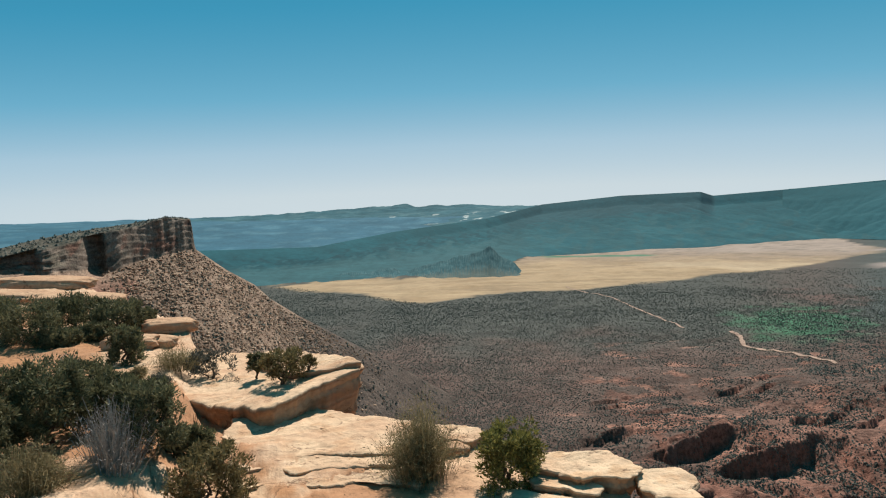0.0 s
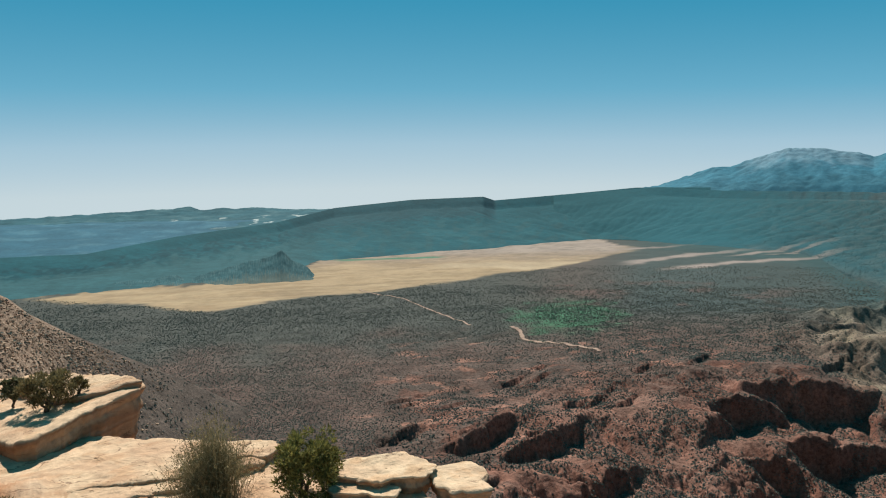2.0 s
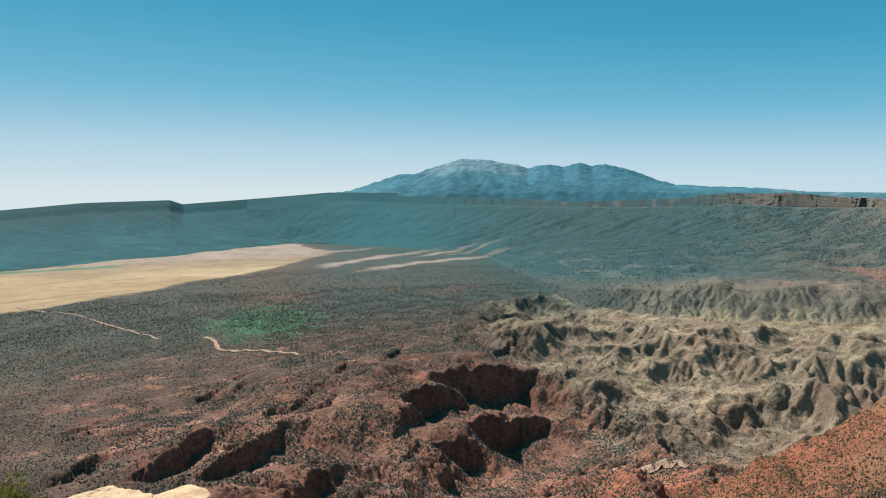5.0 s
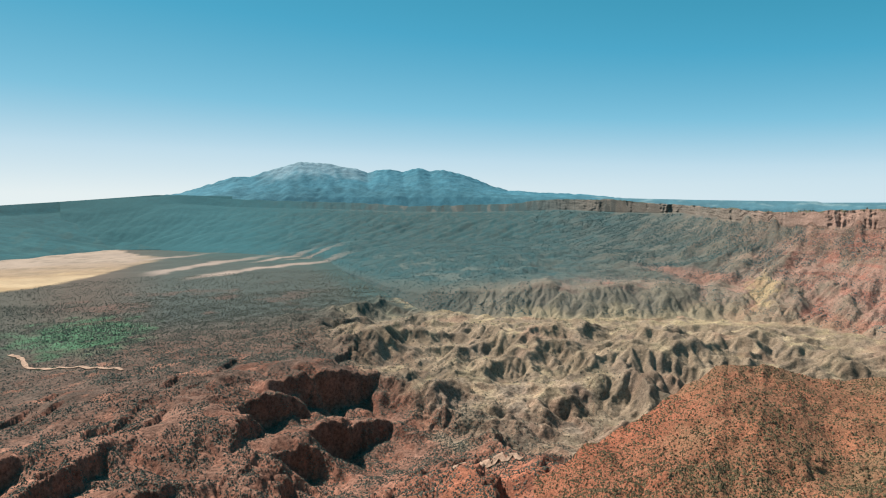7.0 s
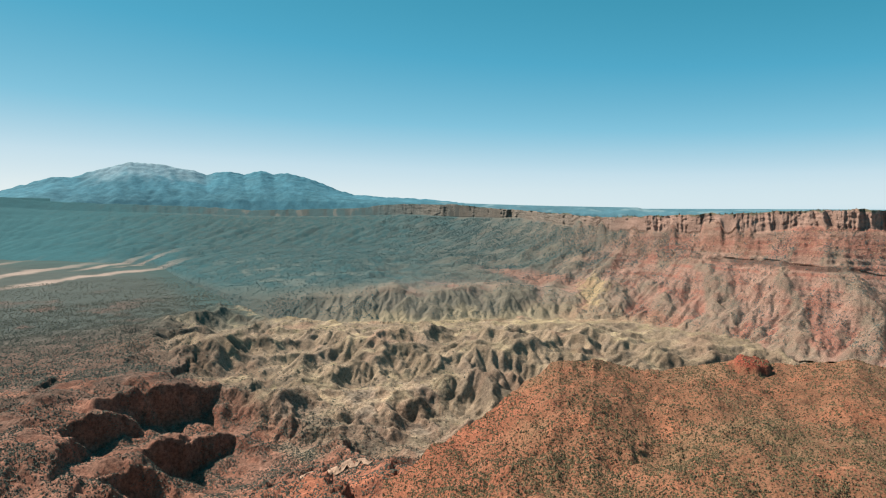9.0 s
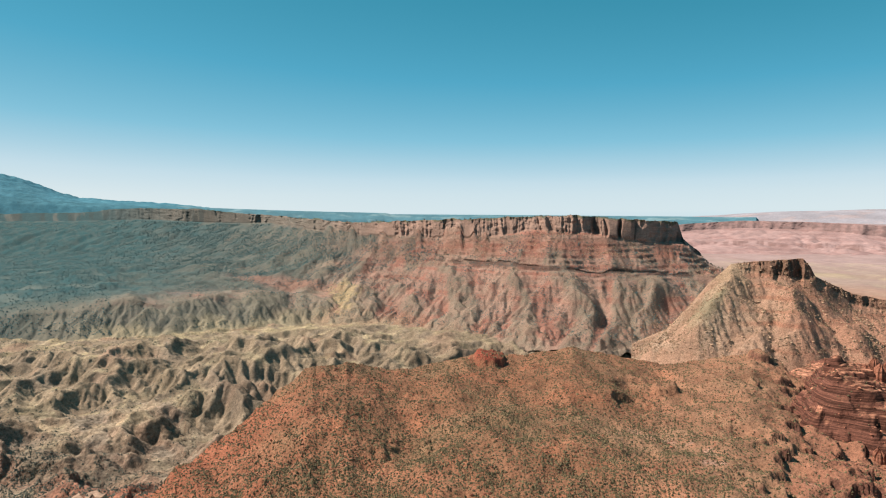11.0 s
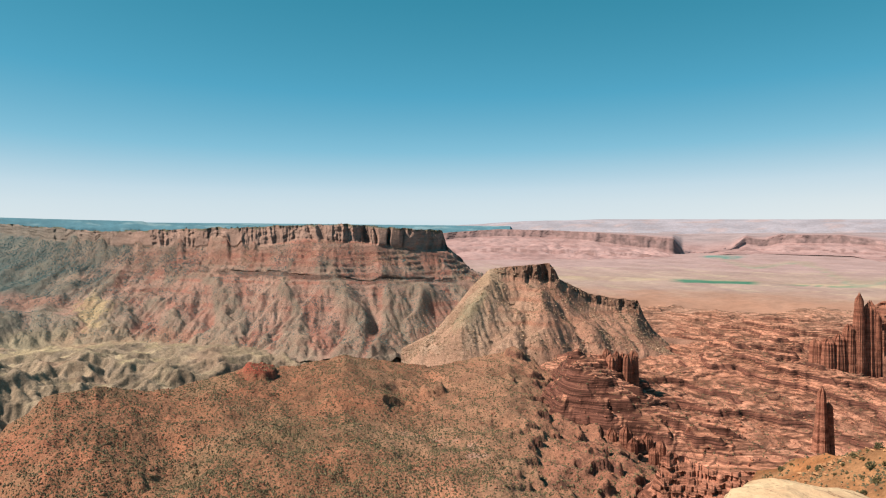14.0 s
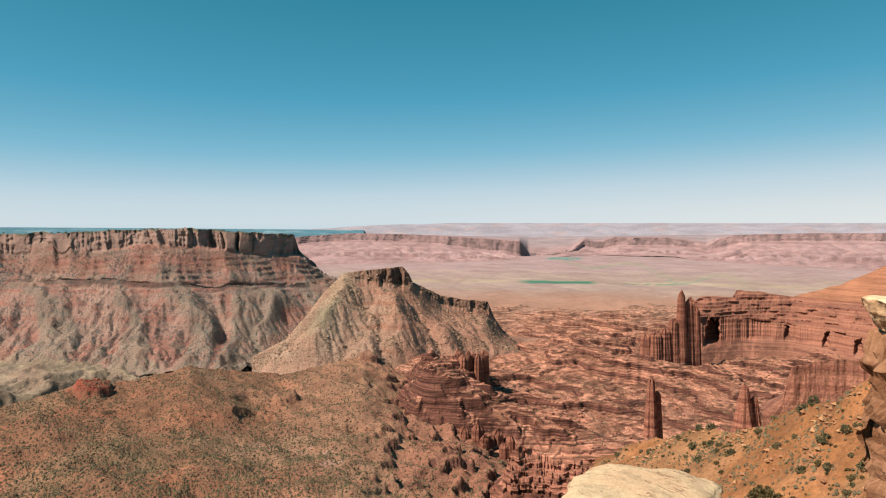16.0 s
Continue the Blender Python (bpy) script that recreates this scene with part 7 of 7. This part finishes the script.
tagged(ribbon("dirt_road", [(9.9, -6.62), (13.5, -7.5), (16.4, -8.7), (19.0, -9.72)], 2.1, M_NEAR), "pale dirt road across the scrub plain", "road", kind="structure")
tagged(ribbon("sandy_wash", [(22.4, -9.9), (23.1, -10.3), (23.3, -10.9), (24.6, -11.3), (27.3, -11.6), (29.5, -12.1)], 3.0, M_NEAR, 0.8), "pale sandy wash winding through scrub", "wash", kind="structure")
tagged(ribbon("dry_creek", [(53.6, -19.0), (55, -18.9), (55.8, -18.3), (58, -18.0), (61, -18.1)], 2.4, M_NEAR, 0.8), "pale dry creek bed in a canyon", "creek bed", kind="structure")

# ---- the near bushes ----
M_BARK = material("juniper_bark", lambda n, l: ramp(n, l, tex(n, l, 14, 5, stretch=(1, 1, 0.15)), (0.3, (0.045, 0.032, 0.024)), (0.7, (0.16, 0.12, 0.09))), 0.95, [(40, 0.6, 0.02)])
M_DEAD = material("dead_wood", lambda n, l: ramp(n, l, tex(n, l, 9, 5), (0.3, (0.20, 0.18, 0.16)), (0.7, (0.42, 0.38, 0.34))), 0.95)
M_JUN = plant_mat("juniper_leaf", (0.070, 0.072, 0.040), (0.21, 0.195, 0.095), 0.25)
M_JUN2 = plant_mat("juniper_leaf_yellow", (0.085, 0.085, 0.026), (0.30, 0.26, 0.07), 0.3)
M_OLIVE = plant_mat("shrub_leaf_olive", (0.095, 0.074, 0.032), (0.26, 0.205, 0.09), 0.3)
M_WISP = plant_mat("shrub_stem_olive", (0.13, 0.11, 0.055), (0.33, 0.26, 0.135), 0.35)
M_GREY = plant_mat("shrub_leaf_grey", (0.050, 0.052, 0.042), (0.14, 0.135, 0.105), 0.25)


def tube(bm, pts, radii, sides=6):
    rings = []
    for i, (p, r) in enumerate(zip(pts, radii)):
        t = (Vector(pts[min(i + 1, len(pts) - 1)]) - Vector(pts[max(i - 1, 0)])).normalized()
        a = t.orthogonal().normalized()
        b = t.cross(a)
        rings.append([bm.verts.new(Vector(p) + r * (math.cos(k * 6.2832 / sides) * a + math.sin(k * 6.2832 / sides) * b)) for k in range(sides)])
    for q, w in zip(rings, rings[1:]):
        for k in range(sides):
            bm.faces.new((q[k], q[(k + 1) % sides], w[(k + 1) % sides], w[k]))
    bm.faces.new(rings[-1])


def limb_points(rnd, start, end, n=6, wander=0.12):
    s, e = Vector(start), Vector(end)
    L = (e - s).length
    out = []
    for i in range(n):
        t = i / (n - 1)
        k = math.sin(t * math.pi) * wander * L
        out.append(s.lerp(e, t) + Vector((rnd.uniform(-k, k), rnd.uniform(-k, k), rnd.uniform(-k, k) * 0.6)))
    return out


def leaf_mesh(name, rs, w, h, z0, n_clump, per, leaf, mat, flatness=1.0):
    """A crown of many small leaf sprays gathered in clumps, with gaps and an uneven outline."""
    u = rs.rand(n_clump) * 2 * np.pi
    cz = rs.rand(n_clump) ** 0.8
    rad = (0.35 + 0.65 * rs.rand(n_clump) ** 0.45) * np.sqrt(np.clip(1 - (cz * 1.05 - 0.35) ** 2 * 1.15, 0.06, 1))
    lob = 1 + 0.28 * np.sin(u * 2 + rs.rand() * 6) + 0.18 * np.sin(u * 5 + rs.rand() * 6)
    c = np.stack([rad * np.cos(u) * lob * w / 2, rad * np.sin(u) * lob * w / 2, z0 + cz * (h - z0) * (0.86 + 0.18 * rs.rand(n_clump))], -1)
    cr = w * (0.06 + 0.07 * rs.rand(n_clump))
    m = n_clump * per
    g = rs.randn(m, 3)
    g /= np.linalg.norm(g, axis=1)[:, None]
    pos = np.repeat(c, per, 0) + g * np.repeat(cr, per)[:, None] * (rs.rand(m, 1) ** 0.45) * np.array([1, 1, flatness])
    up = g + np.array([0, 0, 0.55]) + 0.5 * rs.randn(m, 3)
    up /= np.linalg.norm(up, axis=1)[:, None]
    side = np.cross(up, rs.randn(m, 3))
    side /= np.linalg.norm(side, axis=1)[:, None]
    L = leaf * (0.6 + 0.9 * rs.rand(m, 1))
    co = np.stack([pos - side * L * 0.32, pos + side * L * 0.32, pos + up * L * 1.5 + side * L * 0.12], 1).reshape(-1, 3)
    return mesh_from(name, co, np.arange(3 * m).reshape(m, 3), mat)


def juniper(w, h, seed, mat, n_clump=80, per=34, leaf=0.05, stems=3, trunk=0.05, z0=0.12, name="juniper", crown="crown", bark=None):
    rnd, rs = random.Random(seed), np.random.RandomState(seed)
    root = new(name)
    bark = bark or M_BARK
    bm = bmesh.new()
    top = Vector((rnd.uniform(-0.1, 0.1) * w, rnd.uniform(-0.1, 0.1) * w, h * 0.55))
    tube(bm, limb_points(rnd, (0, 0, -0.15), top, 6, 0.16), [trunk * k for k in (1.3, 1.05, 0.9, 0.75, 0.6, 0.4)], 7)
    part("trunk", bm, bark, root)
    for i in range(stems + 2):
        a = i * 6.283 / (stems + 2) + rnd.uniform(-0.5, 0.5)
        bm = bmesh.new()
        s = Vector((0, 0, h * rnd.uniform(0.02, 0.3)))
        e = Vector((math.cos(a) * w * 0.36, math.sin(a) * w * 0.36, h * rnd.uniform(0.4, 0.8)))
        tube(bm, limb_points(rnd, s, e, 5, 0.14), [trunk * k for k in (0.6, 0.5, 0.4, 0.28, 0.15)], 5)
        part("limb", bm, bark, root)
    ob = new(crown, leaf_mesh(crown, rs, w, h, z0 * h, int(n_clump * 1.35), int(per * 1.7), leaf * 1.35, mat))
    ob.parent = root
    return root


def wispy(w, h, seed, mat, n=420, name="shrub", dead=False, thick=0.006):
    """A shrub of thin upright stems that fan out from the root, with small sprays at their ends."""
    rnd, rs = random.Random(seed), np.random.RandomState(seed)
    root = new(name)
    nb = 11
    bu, br, bh = rs.rand(nb) * 6.283, np.sqrt(rs.rand(nb)), 0.5 + 0.5 * rs.rand(nb)
    bh[0], br[0] = 1.0, 0.2
    j = rs.randint(0, nb, n)
    q = rs.randn(n, 2) * (0.11 + 0.08 * rs.rand(n, 1))
    tx, ty = np.cos(bu[j]) * br[j] * 0.40 + q[:, 0], np.sin(bu[j]) * br[j] * 0.40 + q[:, 1]
    u, r = np.arctan2(ty, tx), 2 * np.hypot(tx, ty)
    tip = np.stack([tx * w, ty * w, h * bh[j] * (1.0 - 0.25 * np.minimum(r, 1.2) ** 2) * (0.4 + 0.6 * rs.rand(n) ** 0.6)], -1)
    base = np.stack([tx * w * 0.55, ty * w * 0.55, 0 * u - 0.05], -1)
    co, f = [], []
    side = np.stack([-np.sin(u + rs.randn(n)), np.cos(u + rs.randn(n)), 0 * u], -1)
    seg = 4
    for k in range(seg + 1):
        t = k / seg
        p = base + (tip - base) * t + np.stack([np.cos(u), np.sin(u), 0 * u], -1) * (math.sin(t * 3.14) * -0.03 * w) + 0.02 * w * rs.randn(n, 3) * t
        q = thick * (1.5 - t)
        co += [p - side * q, p + side * q]
    co = np.stack(co, 1)
    i = np.arange(n) * 2 * (seg + 1)
    for k in range(seg):
        f.append(np.stack([i + 2 * k, i + 2 * k + 1, i + 2 * k + 3, i + 2 * k + 2], -1))
    st = new("brushwood", mesh_from("brushwood", co.reshape(-1, 3), np.concatenate(f), mat))
    st.parent = root
    m = n * (6 if dead else 20)
    j = rs.randint(0, n, m)
    t = 0.35 + 0.65 * rs.rand(m, 1) ** 0.7
    pos = base[j] + (tip[j] - base[j]) * t + 0.045 * w * rs.randn(m, 3)
    d = (tip - base)[j] * 0.3 + rs.randn(m, 3) * 0.35 * h
    d /= np.linalg.norm(d, axis=1)[:, None]
    s = np.cross(d, rs.randn(m, 3))
    s /= np.linalg.norm(s, axis=1)[:, None]
    L = (0.06 if dead else 0.04) * (0.5 + rs.rand(m, 1))
    k = 0.09 if dead else 0.25
    c2 = np.stack([pos - s * L * k, pos + s * L * k, pos + d * L * 1.6], 1).reshape(-1, 3)
    lv = new("twigwork" if dead else "foliage", mesh_from("foliage", c2, np.arange(3 * m).reshape(m, 3), mat))
    lv.parent = root
    return root


def plant(ob, az, d, label, category, group="", yaw=0, z=None):
    a = radians(az)
    zz = float(rim_z(np.array(a), np.array(float(d)))) if z is None else z
    ob.matrix_world = pose(d * math.sin(a), d * math.cos(a), zz - 0.03, 0, 0, yaw)
    return tagged(ob, label, category, group)


RIMG = "bushes on the rim"
plant(juniper(1.75, 1.65, 1, M_JUN2, 110, 46, 0.045), 4.9, 18.1, "dense yellow-green juniper bush on pale rock", "juniper", RIMG)
plant(wispy(2.5, 2.6, 2, M_WISP, 900), -1.9, 18.6, "tall wispy olive shrub with upright stems", "shrub", RIMG)
plant(juniper(1.75, 1.6, 3, M_OLIVE, 90, 42, 0.045, z0=0.05), -19.4, 17.6, "rounded olive-grey shrub on sandstone", "shrub", RIMG)
for az, d, w, h, s in ((-30.4, 21.5, 2.7, 2.5, 10), (-23.9, 20.0, 2.2, 2.1, 11), (-20.9, 20.6, 1.5, 1.25, 12), (-33.4, 21.5, 2.0, 2.6, 13), (-28.0, 24.6, 2.6, 1.9, 14), (-25.9, 22.0, 1.9, 1.9, 15), (-36, 19.5, 2.4, 2.8, 16)):
    plant(juniper(0.86 * w, 0.88 * h, s, M_JUN, int(50 * w), 44, 0.05, 4, 0.07), az, d, "large dark green juniper with dense foliage", "juniper", RIMG)
plant(wispy(2.2, 2.0, 20, M_DEAD, 420, "dead_shrub", True, 0.008), -26.2, 18.9, "bare grey dead shrub beside dark junipers", "dead shrub", RIMG)
plant(wispy(1.7, 1.35, 21, M_WISP, 420), -31.9, 17.9, "dull green-brown shrub with fine stems", "shrub", RIMG)
plant(juniper(1.75, 1.15, 22, M_OLIVE, 60, 36, 0.05, z0=0.3, trunk=0.08), -13.5, 26.4, "low wind-bent juniper on a sandstone slab", "juniper", RIMG, z=143.72)
plant(juniper(0.75, 1.05, 23, M_JUN, 26, 34, 0.05, z0=0.3), -15.5, 28.4, "small dark juniper on sandstone", "juniper", RIMG, z=143.45)
plant(juniper(0.55, 0.55, 24, M_OLIVE, 16, 34, 0.045), -11.4, 26.6, "tiny olive shrub on a sandstone slab", "shrub", RIMG, z=144.05)
plant(juniper(1.6, 1.95, 25, M_GREY, 42, 22, 0.05, z0=0.45, trunk=0.09, name="snag_tree", bark=M_BARK), -18.9, 30.2, "thin grey half-bare tree with a dark bent trunk", "tree", RIMG)
for az, d, w, h, s, m in ((-21.6, 30.6, 2.0, 1.3, 30, M_WISP), (-17.6, 29.2, 1.0, 0.7, 31, M_GREY), (-20.3, 32.4, 1.4, 0.8, 32, M_OLIVE), (-22.8, 27.5, 0.9, 0.55, 33, M_GREY), (-16.6, 29.6, 0.8, 0.6, 34, M_GREY), (-24.2, 29.5, 0.8, 0.5, 35, M_WISP), (-28.0, 33.5, 1.0, 0.6, 36, M_WISP), (-23.4, 24.6, 0.9, 0.6, 37, M_GREY)):
    plant(wispy(w, h, s, m, 240), az, d, "low dry brown-green shrub on orange sand", "shrub", RIMG)
for az, d, w, h, s in ((-31.3, 40.5, 3.4, 1.9, 40), (-28.3, 42.5, 2.9, 1.6, 41), (-25.4, 42.0, 3.2, 1.6, 42), (-25.0, 33.0, 1.6, 1.5, 43), (-33.2, 47.5, 2.6, 1.8, 44), (-23.7, 43.0, 1.6, 0.9, 45), (-29.4, 38.5, 1.7, 0.8, 46), (-27.0, 39.5, 1.6, 0.8, 48)):
    plant(juniper(w, h, s, M_JUN, int(34 * w), 34, 0.07, 3, 0.07, 0.06), az, d, "spreading dark juniper on the plateau", "juniper", RIMG)
plant(wispy(1.5, 1.2, 50, M_DEAD, 160, "dead_shrub", True, 0.012), -28.9, 30.6, "bare dark branches of a dead shrub", "dead shrub", RIMG)

# loose blocks on the rim
for az, d, size, yaw, seed in ((-17.0, 27.2, (1.2, 0.6, 0.45), 20, 60), (-24.6, 36.5, (2.6, 1.6, 0.6), 10, 62), (-22.6, 37.0, (1.8, 1.3, 0.5), -25, 63), (-30.5, 29.0, (2.2, 1.2, 0.5), 0, 64), (-21.8, 40.5, (2.8, 1.8, 0.7), 15, 65), (-28.0, 56.0, (6.5, 3.0, 0.9), 8, 66), (-32.0, 62.0, (7.0, 3.5, 1.1), -6, 67), (-30.0, 70.0, (8.0, 4.0, 1.2), 4, 68), (-26.0, 20.0, (0.8, 0.6, 0.35), 30, 69), (0.5, 20.8, (0.9, 0.7, 0.3), 12, 72), (-29.0, 19.0, (1.3, 0.9, 0.35), 40, 73)):
    tagged(stone("loose_block", az, d, size, yaw, (2, 2), seed, 4, res=26), "loose sandstone block lying on the rim", "rock", "loose blocks on the rim")

# brush on the orange slope
X, Y, Z, V = SHEETS["brush_slope"]
protos = []
for i, (w, h, m) in enumerate(((0.9, 0.6, M_OLIVE), (0.8, 0.5, M_WISP), (1.0, 0.75, M_JUN), (0.7, 0.4, M_OLIVE))):
    o = juniper(w, h, 80 + i, m, 26, 26, 0.06, 1, 0.03, 0.02, "slope_shrub", "foliage")
    protos.append(tagged(o, ("low olive shrub on orange sand", "dull olive-brown shrub on orange sand", "dark green shrub on orange sand", "dry brown shrub on orange sand")[i], "shrub", "shrubs on the orange slope"))
pp = pick("brush_slope", 290, rng, lambda az, d, z, V, X, Y: (V > 0.25) * (V < 1.02) * (az > 127) * (az < 154) * d * (0.15 + bushy(X, Y, 12) ** 2) * (0.6 + step(138, 148, az)))
for i, q in enumerate(pp):
    m = pose(q[0], q[1], q[2] - 0.05, 0, 0, rng.rand() * 360) @ Matrix.Scale(0.35 + 0.7 * rng.rand() ** 1.5, 4)
    if i < 4:
        protos[i].matrix_world = m
    else:
        copy_thing(protos[i % 4], m)
pp = pick("brush_slope", 5200, rng, lambda az, d, z, V, X, Y: (V > 0.2) * (V < 1.05) * (az > 124) * d * (0.1 + bushy(X, Y, 7) ** 2))
tagged(clumps("slope_tufts", pp, 0.07 + 0.16 * rng.rand(len(pp)), M_BRUSH, rng, 0.9), "small dry tufts on the orange slope", "grass tufts", kind="stuff")
pp = pick("brush_slope", 1500, rng, lambda az, d, z, V, X, Y: (V > 0.2) * (V < 1.05) * (az > 126) * d * bushy(X + 50, Y, 9) ** 3)
M_ORUB = plant_mat("orange_rubble", (0.22, 0.10, 0.05), (0.38, 0.21, 0.105), 0, 0.95)
tagged(clumps("slope_stones", pp, 0.08 + 0.35 * rng.rand(len(pp)) ** 4, M_ORUB, rng, 0.8, stones=True), "small orange stones on the sandy slope", "stones", kind="stuff")
for az, d, w, h, s, m in ((143.9, 17.6, 0.5, 0.45, 90, M_JUN), (145.5, 19.5, 0.5, 0.4, 91, M_OLIVE)):
    plant(juniper(w, h, s, m, 40, 36, 0.03), az, d, "small green shrub at the edge of a pale slab", "shrub", RIMG, z=142.75)
